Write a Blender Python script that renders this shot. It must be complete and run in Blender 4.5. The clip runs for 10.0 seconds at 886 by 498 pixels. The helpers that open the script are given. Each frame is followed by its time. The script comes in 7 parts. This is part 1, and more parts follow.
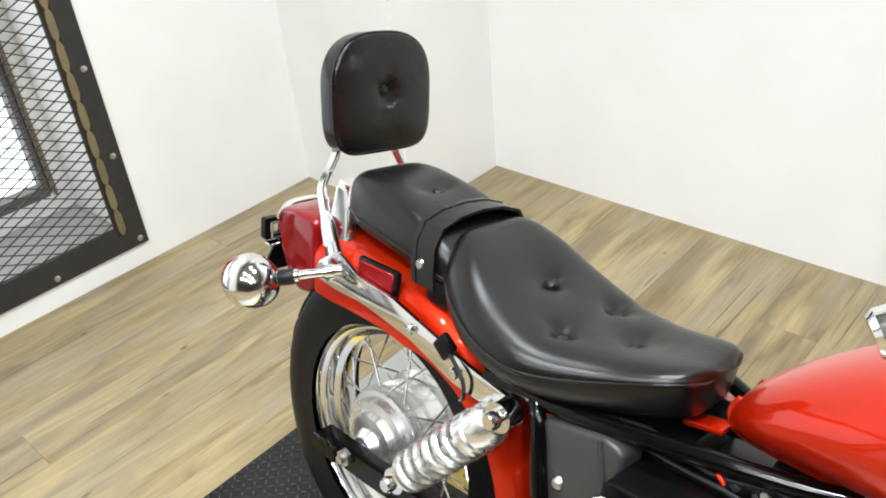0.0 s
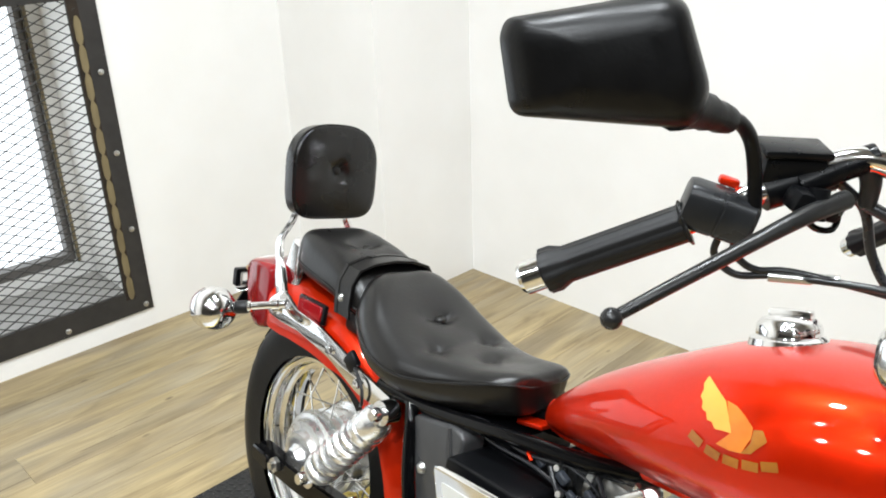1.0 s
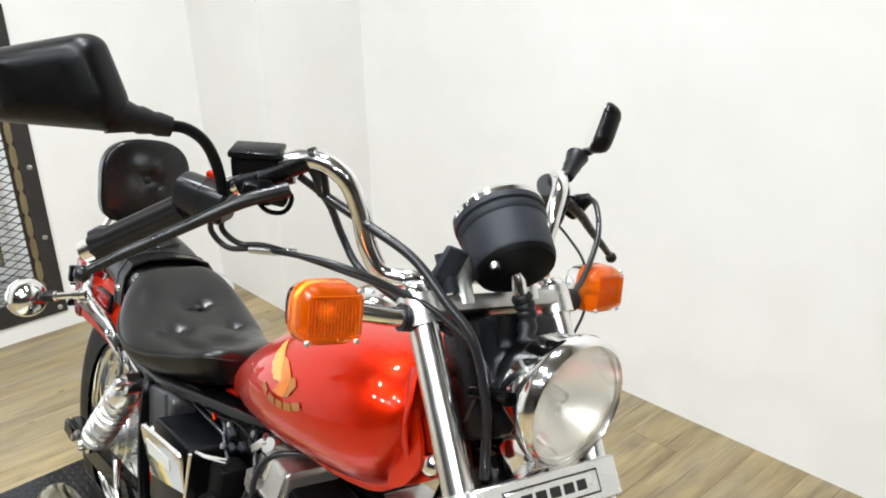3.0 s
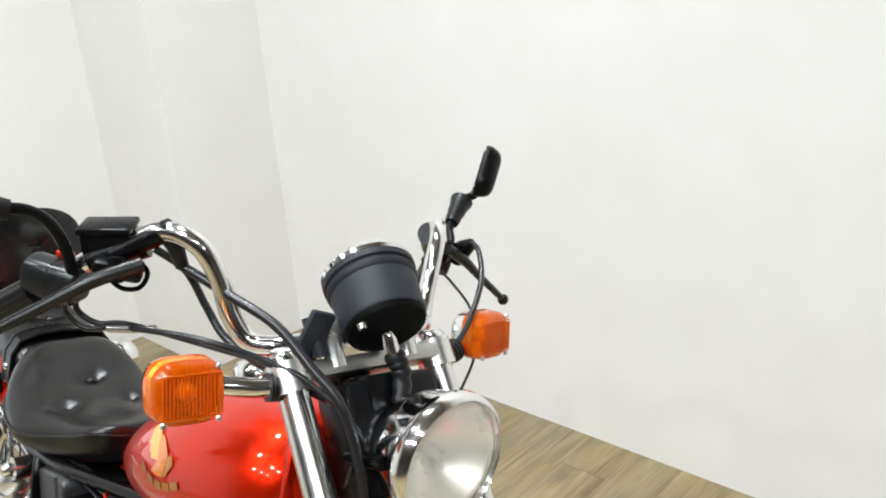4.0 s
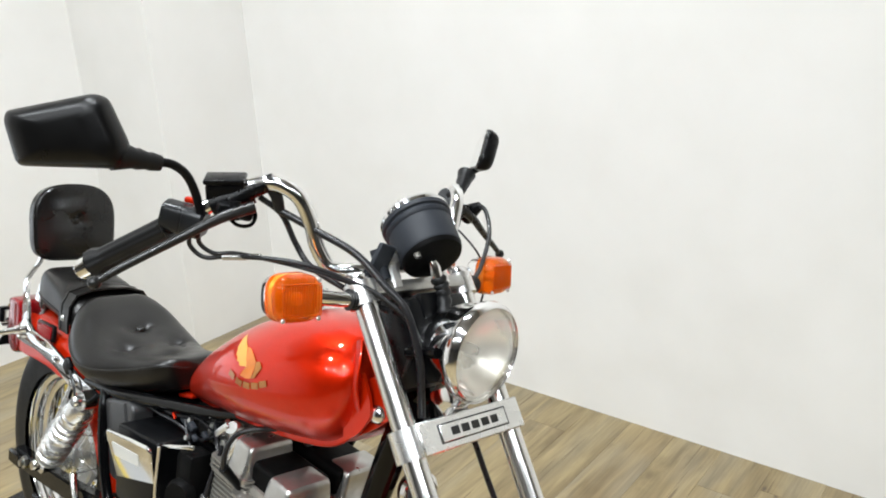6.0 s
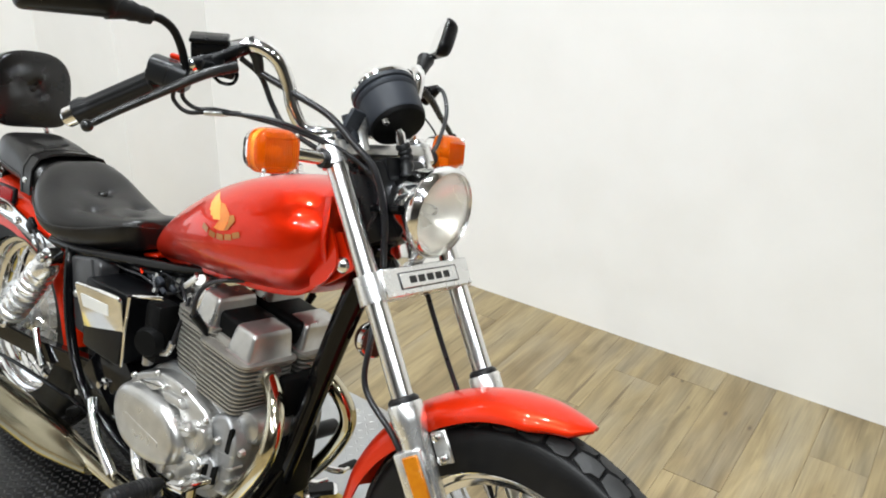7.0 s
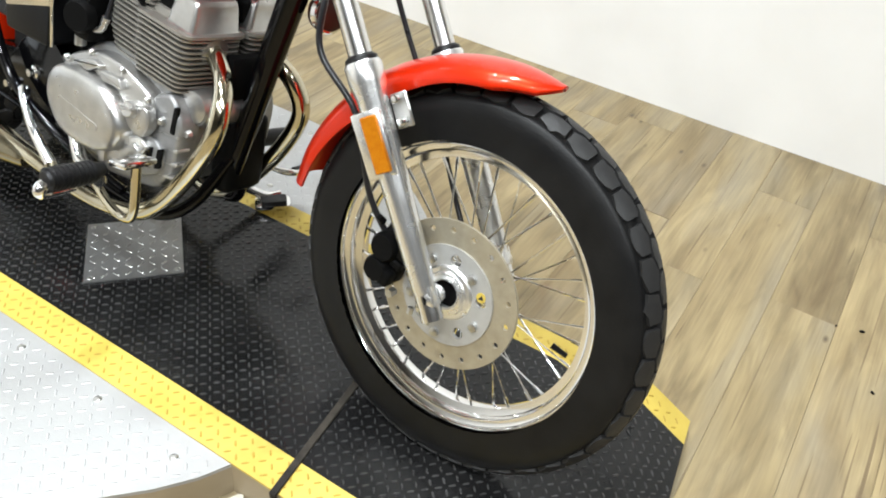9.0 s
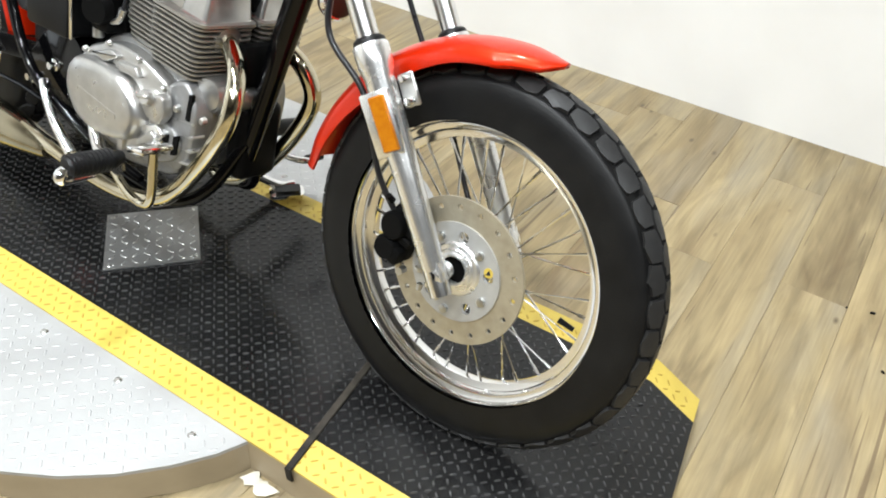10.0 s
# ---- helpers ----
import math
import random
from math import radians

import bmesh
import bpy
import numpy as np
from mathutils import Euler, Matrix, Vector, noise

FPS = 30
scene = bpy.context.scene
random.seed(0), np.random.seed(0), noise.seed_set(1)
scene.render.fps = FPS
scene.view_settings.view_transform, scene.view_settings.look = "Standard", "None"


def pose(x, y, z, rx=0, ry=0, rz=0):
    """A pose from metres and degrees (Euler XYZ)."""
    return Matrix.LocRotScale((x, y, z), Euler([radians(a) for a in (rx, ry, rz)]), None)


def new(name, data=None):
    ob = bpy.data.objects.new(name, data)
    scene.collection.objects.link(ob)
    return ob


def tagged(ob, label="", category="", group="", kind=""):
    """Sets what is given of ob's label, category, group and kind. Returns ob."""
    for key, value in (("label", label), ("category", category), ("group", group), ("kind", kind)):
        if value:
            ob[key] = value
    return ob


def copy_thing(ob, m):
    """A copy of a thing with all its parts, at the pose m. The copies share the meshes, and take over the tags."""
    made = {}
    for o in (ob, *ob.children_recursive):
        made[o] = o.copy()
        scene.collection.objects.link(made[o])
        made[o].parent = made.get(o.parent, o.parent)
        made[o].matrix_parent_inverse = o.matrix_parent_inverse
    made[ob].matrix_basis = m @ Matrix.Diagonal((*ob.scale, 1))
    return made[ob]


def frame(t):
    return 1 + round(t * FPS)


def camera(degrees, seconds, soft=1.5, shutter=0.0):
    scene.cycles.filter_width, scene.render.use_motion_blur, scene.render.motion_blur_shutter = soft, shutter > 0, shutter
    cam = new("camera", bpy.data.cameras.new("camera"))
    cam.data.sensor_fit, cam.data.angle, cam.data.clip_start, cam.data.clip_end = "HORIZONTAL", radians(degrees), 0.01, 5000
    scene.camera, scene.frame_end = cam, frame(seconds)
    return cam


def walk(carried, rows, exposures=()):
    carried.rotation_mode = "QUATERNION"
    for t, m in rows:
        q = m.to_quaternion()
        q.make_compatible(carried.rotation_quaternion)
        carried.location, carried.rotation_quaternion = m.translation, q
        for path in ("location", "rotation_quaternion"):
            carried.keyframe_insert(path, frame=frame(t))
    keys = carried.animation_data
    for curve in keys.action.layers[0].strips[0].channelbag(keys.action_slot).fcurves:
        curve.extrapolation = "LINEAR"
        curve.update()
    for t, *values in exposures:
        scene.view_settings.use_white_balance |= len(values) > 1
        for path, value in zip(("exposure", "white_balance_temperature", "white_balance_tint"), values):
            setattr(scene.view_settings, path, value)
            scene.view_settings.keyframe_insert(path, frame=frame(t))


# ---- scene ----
cam = camera(56.96, 10.0, soft=1.9)
# seconds, eye x y z, Euler degrees x y z
PATH = [
    (0, 0.7839, -0.5802, 1.2868, 57.485, 4.831, 41.682),
    (0.5, 0.9311, -0.6264, 1.2883, 67.308, 3.508, 48.116),
    (1, 1.1479, -0.6976, 1.3100, 66.763, 1.774, 45.316),
    (1.5, 1.3733, -0.6788, 1.3596, 69.009, 2.171, 47.076),
    (2, 1.5444, -0.5450, 1.3627, 70.433, 0.075, 52.032),
    (2.5, 1.6245, -0.4901, 1.3492, 70.283, 2.378, 50.917),
    (3, 1.6642, -0.4629, 1.3271, 68.654, 1.742, 47.482),
    (3.2, 1.6799, -0.4509, 1.3279, 69.257, 1.709, 45.406),
    (4.5, 1.7090, -0.3684, 1.3581, 71.125, 4.709, 41.719),
    (5, 1.7120, -0.4004, 1.3693, 71.694, 3.789, 40.634),
    (5.5, 1.7559, -0.5337, 1.3785, 71.640, 4.032, 39.351),
    (6.8, 1.8630, -0.8592, 1.3722, 66.807, -0.982, 35.174),
    (7, 1.8637, -0.8520, 1.3497, 64.952, -1.729, 34.664),
    (7.5, 1.8693, -0.8509, 1.2976, 61.668, -2.705, 33.981),
    (8, 1.8626, -0.8523, 1.2459, 58.386, -2.919, 33.009),
    (8.5, 1.8682, -0.8698, 1.1914, 54.645, -4.591, 31.983),
    (9, 1.8836, -0.8902, 1.1442, 51.022, -4.808, 32.573),
    (9.5, 1.9113, -0.9056, 1.1225, 50.191, -4.307, 32.442),
    (10, 1.9220, -0.9217, 1.1314, 51.273, -3.546, 33.145),
]
walk(cam, [(t, pose(x, y, z, rx, ry, rz)) for t, x, y, z, rx, ry, rz in PATH],
     exposures=[(0, 0.06), (1, 0.08), (2.5, 0.0), (4.5, -0.18), (5.5, -0.18), (7, -0.08), (8, 0.0), (9, 0.14), (10, 0.16)])

import functools

# ---- world, lamps ----
world = bpy.data.worlds.new("daylight")
scene.world = world
world.use_nodes = True
wn = world.node_tree
sky = wn.nodes.new("ShaderNodeTexSky")
sky.sky_type, sky.sun_disc = "NISHITA", False
sky.sun_elevation, sky.sun_rotation = radians(40), radians(200)
wn.links.new(sky.outputs[0], wn.nodes["Background"].inputs[0])
wn.nodes["Background"].inputs[1].default_value = 0.12

LAMP_POWER, LAMP_CONE = 42.0, 140.0
CEIL = 3.9
# the three spots beyond x = 3 are unseen extras that brighten the pillar
LAMP_SPOTS = [(-0.1, -3.4), (-0.1, -1.5), (-0.1, 0.3), (1.1, -3.4), (1.1, -1.5), (0.9, 0.3), (2.3, -3.2), (2.2, -1.8), (3.7, -1.7), (3.7, -3.4), (5.2, -1.1)]


# ---- materials ----
def material(name, color, rough=0.5, metal=0.0, coat=0.0, spec=0.5, grain=0.0, scale=40.0, bump=0.0, bump_scale=200.0,
             rough_var=0.0, color2=None, stretch=(1, 1, 1), alpha=1.0, transmission=0.0, ior=1.45, obj_random=0.0):
    """A procedural surface: colour with two scales of variation, uneven gloss and fine relief."""
    m = bpy.data.materials.new(name)
    m.use_nodes = True
    nt = m.node_tree
    b = nt.nodes["Principled BSDF"]
    b.inputs["Base Color"].default_value = (*color, 1)
    b.inputs["Roughness"].default_value = rough
    b.inputs["Metallic"].default_value = metal
    b.inputs["Coat Weight"].default_value = coat
    b.inputs["Coat Roughness"].default_value = 0.04
    b.inputs["Specular IOR Level"].default_value = spec
    b.inputs["Transmission Weight"].default_value = transmission
    b.inputs["IOR"].default_value = ior
    tc = nt.nodes.new("ShaderNodeTexCoord")
    mp = nt.nodes.new("ShaderNodeMapping")
    mp.inputs["Scale"].default_value = stretch
    nt.links.new(tc.outputs["Object"], mp.inputs[0])
    if grain or rough_var:
        n1 = nt.nodes.new("ShaderNodeTexNoise")
        n1.inputs["Scale"].default_value = scale
        n1.inputs["Detail"].default_value = 6
        nt.links.new(mp.outputs[0], n1.inputs["Vector"])
        n2 = nt.nodes.new("ShaderNodeTexNoise")
        n2.inputs["Scale"].default_value = scale / 9
        n2.inputs["Detail"].default_value = 3
        nt.links.new(mp.outputs[0], n2.inputs["Vector"])
        mean = nt.nodes.new("ShaderNodeMath")
        mean.operation = "MULTIPLY_ADD"
        mean.inputs[1].default_value = 0.5
        half = nt.nodes.new("ShaderNodeMath")
        half.operation = "MULTIPLY"
        half.inputs[1].default_value = 0.5
        nt.links.new(n2.outputs["Fac"], half.inputs[0])
        nt.links.new(n1.outputs["Fac"], mean.inputs[0])
        nt.links.new(half.outputs[0], mean.inputs[2])
        if grain:
            r = nt.nodes.new("ShaderNodeMapRange")
            r.inputs["From Min"].default_value, r.inputs["From Max"].default_value = 0.3, 0.7
            nt.links.new(mean.outputs[0], r.inputs["Value"])
            mix = nt.nodes.new("ShaderNodeMix")
            mix.data_type = "RGBA"
            c2 = color2 or tuple(c * (1 - grain) for c in color)
            mix.inputs["A"].default_value = (*color, 1)
            mix.inputs["B"].default_value = (*c2, 1)
            nt.links.new(r.outputs[0], mix.inputs["Factor"])
            nt.links.new(mix.outputs["Result"], b.inputs["Base Color"])
        if rough_var:
            r2 = nt.nodes.new("ShaderNodeMapRange")
            r2.inputs["From Min"].default_value, r2.inputs["From Max"].default_value = 0.3, 0.7
            r2.inputs["To Min"].default_value, r2.inputs["To Max"].default_value = max(0.0, rough - rough_var), min(1.0, rough + rough_var)
            nt.links.new(mean.outputs[0], r2.inputs["Value"])
            nt.links.new(r2.outputs[0], b.inputs["Roughness"])
    if bump:
        n3 = nt.nodes.new("ShaderNodeTexNoise")
        n3.inputs["Scale"].default_value = bump_scale
        n3.inputs["Detail"].default_value = 4
        nt.links.new(mp.outputs[0], n3.inputs["Vector"])
        bp = nt.nodes.new("ShaderNodeBump")
        bp.inputs["Strength"].default_value = bump
        bp.inputs["Distance"].default_value = 0.001
        nt.links.new(n3.outputs["Fac"], bp.inputs["Height"])
        nt.links.new(bp.outputs[0], b.inputs["Normal"])
    return m


def glow(name, color, strength):
    m = bpy.data.materials.new(name)
    m.use_nodes = True
    nt = m.node_tree
    nt.nodes.remove(nt.nodes["Principled BSDF"])
    e = nt.nodes.new("ShaderNodeEmission")
    e.inputs[0].default_value, e.inputs[1].default_value = (*color, 1), strength
    nt.links.new(e.outputs[0], nt.nodes["Material Output"].inputs[0])
    return m


RED = material("candy_red_paint", (0.66, 0.02, 0.0013), 0.38, 0.75, coat=0.75, spec=0.1, grain=0.15, scale=90, color2=(0.6, 0.017, 0.001))
RED_PLAIN = material("red_paint", (0.6, 0.022, 0.002), 0.36, 0.5, spec=0.15, coat=0.55, grain=0.12, scale=30)
VINYL = material("black_vinyl", (0.0036, 0.0032, 0.003), 0.31, 0.0, spec=0.5, grain=0.4, scale=14, color2=(0.006, 0.0055, 0.0052), rough_var=0.1, bump=0.28, bump_scale=140)
PLASTIC = material("black_plastic", (0.003, 0.0032, 0.0038), 0.3, 0.0, spec=0.2, grain=0.3, scale=60, rough_var=0.06, bump=0.12, bump_scale=500)
SHELL = material("scuffed_black_shell", (0.003, 0.003, 0.0033), 0.32, 0.0, spec=0.26, grain=0.4, scale=40, rough_var=0.1, bump=0.15, bump_scale=300)
SIDE_PLASTIC = material("scuffed_grey_plastic", (0.04, 0.04, 0.041), 0.34, 0.0, spec=0.5, grain=0.4, scale=30, rough_var=0.1, bump=0.15, bump_scale=300)
PLASTIC_MATT = material("matt_black_plastic", (0.018, 0.021, 0.027), 0.5, 0.0, spec=0.3, grain=0.15, scale=50, rough_var=0.05, bump=0.15, bump_scale=600)
RUBBER = material("tyre_rubber", (0.0035, 0.0035, 0.0038), 0.4, 0.0, spec=0.2, grain=0.4, scale=25, color2=(0.009, 0.0088, 0.0085), rough_var=0.12, bump=0.3, bump_scale=300)
# lighter copy of the tyre rubber, so the grooves between blocks look shaded
TREAD_RUBBER = material("worn_tread_rubber", (0.011, 0.011, 0.0112), 0.45, 0.0, spec=0.35, grain=0.4, scale=25, color2=(0.022, 0.0212, 0.0205), rough_var=0.1, bump=0.3, bump_scale=300)
RUBBER_GRIP = material("grip_rubber", (0.009, 0.009, 0.0095), 0.4, 0.0, spec=0.3, grain=0.3, scale=50, rough_var=0.08, bump=0.2, bump_scale=400)
CABLE = material("cable_sheath", (0.012, 0.012, 0.014), 0.3, 0.0, spec=0.5, grain=0.2, scale=60, rough_var=0.06)
CHROME = material("chrome", (0.86, 0.86, 0.86), 0.1, 1.0, rough_var=0.03, scale=30, grain=0.05)
CHROME_YELLOW = material("heat_tinted_chrome", (0.66, 0.63, 0.54), 0.1, 1.0, rough_var=0.04, scale=10, grain=0.3, color2=(0.48, 0.42, 0.27))
# dark olive colour stands for mat and floor reflected in the silencers
CHROME_REFLECTING = material("aged_silencer_chrome", (0.42, 0.38, 0.28), 0.16, 1.0, rough_var=0.06, scale=12, grain=0.5, color2=(0.2, 0.18, 0.12))
CHROME_SOFT = material("worn_fork_chrome", (0.84, 0.84, 0.83), 0.22, 1.0, rough_var=0.06, scale=20, grain=0.1)
ALLOY = material("polished_alloy", (0.84, 0.84, 0.83), 0.27, 0.92, rough_var=0.06, scale=25, grain=0.08, bump=0.05)
CAST = material("cast_alloy", (0.58, 0.575, 0.56), 0.33, 0.92, rough_var=0.1, scale=35, grain=0.3, color2=(0.38, 0.37, 0.35), bump=0.2, bump_scale=250)
CAST_DARK = material("dull_cast_alloy", (0.36, 0.36, 0.36), 0.5, 0.85, rough_var=0.12, scale=30, grain=0.35, bump=0.3, bump_scale=220)
FIN = material("fin_alloy", (0.36, 0.34, 0.305), 0.4, 0.7, rough_var=0.1, scale=40, grain=0.3, bump=0.2)
DISC = material("brake_disc_steel", (0.47, 0.43, 0.34), 0.4, 0.7, rough_var=0.08, scale=60, grain=0.4, color2=(0.34, 0.3, 0.22))
FRAME_BLACK = material("black_frame_enamel", (0.002, 0.002, 0.0023), 0.1, 0.0, spec=0.28, rough_var=0.04, scale=30, grain=0.3)
# black of oily castings; also stands for shade in fin gaps, bores and slots
BLACK_AND_SHADE = material("oily_black_casting", (0.005, 0.005, 0.005), 0.45, 0.1, spec=0.06, rough_var=0.12, scale=30, grain=0.4, bump=0.3)
AMBER = material("amber_lens", (1.0, 0.23, 0.004), 0.1, 0.0, coat=0.3, grain=0.35, scale=45, color2=(0.9, 0.13, 0.002), transmission=0.75, ior=1.3)
AMBER_RIB = material("amber_rib", (0.95, 0.2, 0.003), 0.2, 0.0, coat=0.2, grain=0.3, scale=40, transmission=0.6, ior=1.3)
AMBER_REFLECTOR = material("amber_reflector", (0.44, 0.16, 0.006), 0.16, 0.0, coat=0.6, grain=0.4, scale=160, color2=(0.32, 0.09, 0.003))
RED_LENS = material("red_lens", (0.2, 0.004, 0.006), 0.1, 0.0, spec=0.3, coat=0.1, grain=0.2, scale=60)
MIRROR = material("mirror_glass", (0.9, 0.9, 0.9), 0.02, 1.0)
LENS = material("lamp_glass", (0.95, 0.94, 0.9), 0.1, 0.0, transmission=0.9, ior=1.3, rough_var=0.04, scale=20, bump=0.35, bump_scale=60, stretch=(1, 2.5, 0.3))
REFLECTOR = material("lamp_reflector", (0.84, 0.82, 0.77), 0.3, 0.75, rough_var=0.08, scale=20)
GOLD = material("gold_transfer", (0.64, 0.32, 0.05), 0.3, 0.1, coat=0.5, grain=0.6, scale=70, color2=(0.72, 0.3, 0.04))
GOLD_DARK = material("dark_gold_transfer", (0.24, 0.06, 0.008), 0.3, 0.1, coat=0.5, grain=0.5, scale=120, color2=(0.34, 0.13, 0.015))
INK = material("black_ink", (0.012, 0.012, 0.012), 0.5)
BOLT = material("zinc_bolt", (0.6, 0.6, 0.58), 0.3, 1.0, rough_var=0.1, scale=60, grain=0.2)
# for the unseen far walls; dark grey keeps their bounce light low
WALL_FAR = material("grey_wall_paint", (0.16, 0.16, 0.165), 0.6, 0.0, grain=0.15, scale=4, rough_var=0.08)
WALL = material("white_wall_paint", (0.83, 0.82, 0.8), 0.5, 0.0, grain=0.07, scale=5, color2=(0.77, 0.755, 0.725), rough_var=0.08, bump=0.12, bump_scale=90)
# the unseen ceiling is grey for the same weaker fill
CEILING = material("ceiling_paint", (0.24, 0.24, 0.24), 0.8, 0.0, grain=0.05, scale=8)
WOOD_TRIM = material("weathered_trim", (0.24, 0.19, 0.1), 0.6, 0.0, grain=0.5, scale=40, color2=(0.1, 0.075, 0.035), bump=0.4, bump_scale=60, stretch=(1, 1, 0.2))
RUST = material("rusty_steel", (0.035, 0.022, 0.012), 0.7, 0.2, grain=0.6, scale=40, color2=(0.012, 0.01, 0.008), bump=0.8, bump_scale=120)
STEEL_BLACK = material("black_steel_strip", (0.045, 0.042, 0.04), 0.5, 0.3, grain=0.4, scale=20, rough_var=0.12, bump=0.15)
MESH_STEEL = material("expanded_steel", (0.05, 0.048, 0.045), 0.55, 0.4, grain=0.3, scale=60)
WINDOW_FRAME = material("grey_window_frame", (0.14, 0.13, 0.12), 0.5, 0.1, grain=0.2, scale=20)
MAT_BLACK = material("black_rubber_mat", (0.003, 0.003, 0.0033), 0.17, 0.0, spec=0.35, grain=0.6, scale=7, color2=(0.014, 0.0138, 0.0135), rough_var=0.1, bump=0.15, bump_scale=150)
# lugs coloured paler than the mat, which paints in the glints on them
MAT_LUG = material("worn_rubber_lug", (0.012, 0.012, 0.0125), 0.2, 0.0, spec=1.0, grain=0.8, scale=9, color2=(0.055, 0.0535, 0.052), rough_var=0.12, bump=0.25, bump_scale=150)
MAT_YELLOW = material("yellow_rubber_edge", (0.58, 0.44, 0.085), 0.42, 0.0, grain=0.5, scale=20, color2=(0.42, 0.3, 0.05), rough_var=0.1, bump=0.25, bump_scale=150)
TREAD_PLATE = material("aluminium_tread_plate", (0.38, 0.38, 0.378), 0.42, 0.4, rough_var=0.08, scale=18, grain=0.4, color2=(0.33, 0.33, 0.32), bump=0.15)
PATCH = material("dull_tread_plate", (0.42, 0.42, 0.41), 0.36, 0.85, rough_var=0.1, scale=14, grain=0.4, color2=(0.3, 0.3, 0.29), bump=0.15)
STRAP = material("black_webbing", (0.006, 0.0055, 0.005), 0.6, 0.0, spec=0.15, grain=0.5, scale=60, color2=(0.045, 0.038, 0.03), bump=0.4, bump_scale=400)
DAYLIGHT = glow("daylight_sky", (0.88, 0.95, 1.0), 2.2)
LAMP_GLOW = glow("lamp_glow", (1.0, 0.97, 0.92), 22.0)


def plank_material():
    """Pale oak-look vinyl with long smoky streaks and a few knots; each plank differs."""
    m = bpy.data.materials.new("oak_look_plank")
    m.use_nodes = True
    nt = m.node_tree
    L, N = nt.links.new, nt.nodes.new
    b = nt.nodes["Principled BSDF"]
    tc, info = N("ShaderNodeTexCoord"), N("ShaderNodeObjectInfo")
    add = N("ShaderNodeVectorMath")
    add.operation = "MULTIPLY_ADD"
    add.inputs[1].default_value = (1, 1, 1)
    off = N("ShaderNodeMath")
    off.operation = "MULTIPLY"
    off.inputs[1].default_value = 37.0
    L(info.outputs["Random"], off.inputs[0])
    L(tc.outputs["Object"], add.inputs[0])
    L(off.outputs[0], add.inputs[2])
    mp = N("ShaderNodeMapping")
    mp.inputs["Scale"].default_value = (14, 2.4, 1)
    L(add.outputs[0], mp.inputs[0])
    n1 = N("ShaderNodeTexNoise")
    n1.inputs["Scale"].default_value, n1.inputs["Detail"].default_value, n1.inputs["Distortion"].default_value = 1.5, 8, 0.9
    L(mp.outputs[0], n1.inputs["Vector"])
    ramp = N("ShaderNodeValToRGB")
    e = ramp.color_ramp.elements
    e[0].position, e[0].color = 0.28, (0.145, 0.104, 0.052, 1)
    e[1].position, e[1].color = 0.68, (0.32, 0.248, 0.13, 1)
    mid = e.new(0.45)
    mid.color = (0.228, 0.174, 0.09, 1)
    L(n1.outputs["Fac"], ramp.inputs[0])
    # broad smoky patches, brown and grey
    patched = ramp.outputs[0]
    for stretch, size, lo, hi, most, tint in (((5.0, 1.0, 1), 1.4, 0.47, 0.72, 0.8, (0.125, 0.085, 0.04, 1)), ((3.6, 0.8, 1), 1.9, 0.46, 0.7, 0.6, (0.245, 0.215, 0.155, 1)), ((9.0, 0.9, 1), 1.2, 0.55, 0.66, 0.4, (0.34, 0.262, 0.135, 1))):
        pm, pn, pr, px = N("ShaderNodeMapping"), N("ShaderNodeTexNoise"), N("ShaderNodeMapRange"), N("ShaderNodeMix")
        pm.inputs["Scale"].default_value = stretch
        pm.inputs["Location"].default_value = (size * 3, size * 5, 0)
        L(add.outputs[0], pm.inputs[0])
        pn.inputs["Scale"].default_value, pn.inputs["Detail"].default_value, pn.inputs["Distortion"].default_value = size, 4, 0.6
        L(pm.outputs[0], pn.inputs["Vector"])
        pr.inputs["From Min"].default_value, pr.inputs["From Max"].default_value, pr.inputs["To Max"].default_value = lo, hi, most
        L(pn.outputs["Fac"], pr.inputs["Value"])
        px.data_type = "RGBA"
        L(pr.outputs[0], px.inputs["Factor"])
        L(patched, px.inputs["A"])
        px.inputs["B"].default_value = tint
        patched = px.outputs["Result"]
    mp2 = N("ShaderNodeMapping")
    mp2.inputs["Scale"].default_value = (110, 3.5, 1)
    L(add.outputs[0], mp2.inputs[0])
    n2 = N("ShaderNodeTexNoise")
    n2.inputs["Scale"].default_value, n2.inputs["Detail"].default_value = 1.5, 5
    L(mp2.outputs[0], n2.inputs["Vector"])
    mix = N("ShaderNodeMix")
    mix.data_type, mix.blend_type = "RGBA", "OVERLAY"
    mix.inputs["Factor"].default_value = 0.4
    L(patched, mix.inputs["A"])
    L(n2.outputs["Color"], mix.inputs["B"])
    bw = N("ShaderNodeRGBToBW")
    L(n2.outputs["Color"], bw.inputs[0])
    L(bw.outputs[0], mix.inputs["B"])
    vor = N("ShaderNodeTexVoronoi")
    mp3 = N("ShaderNodeMapping")
    mp3.inputs["Scale"].default_value = (7, 3.2, 1)
    L(add.outputs[0], mp3.inputs[0])
    L(mp3.outputs[0], vor.inputs["Vector"])
    vor.inputs["Scale"].default_value = 1.6
    knot = N("ShaderNodeMapRange")
    knot.inputs["From Min"].default_value, knot.inputs["From Max"].default_value = 0.03, 0.09
    L(vor.outputs["Distance"], knot.inputs["Value"])
    dark = N("ShaderNodeMix")
    dark.data_type = "RGBA"
    dark.inputs["A"].default_value = (0.1, 0.07, 0.04, 1)
    L(knot.outputs[0], dark.inputs["Factor"])
    L(mix.outputs["Result"], dark.inputs["B"])
    tone = N("ShaderNodeHueSaturation")
    val = N("ShaderNodeMapRange")
    val.inputs["To Min"].default_value, val.inputs["To Max"].default_value = 0.88, 1.1
    L(info.outputs["Random"], val.inputs["Value"])
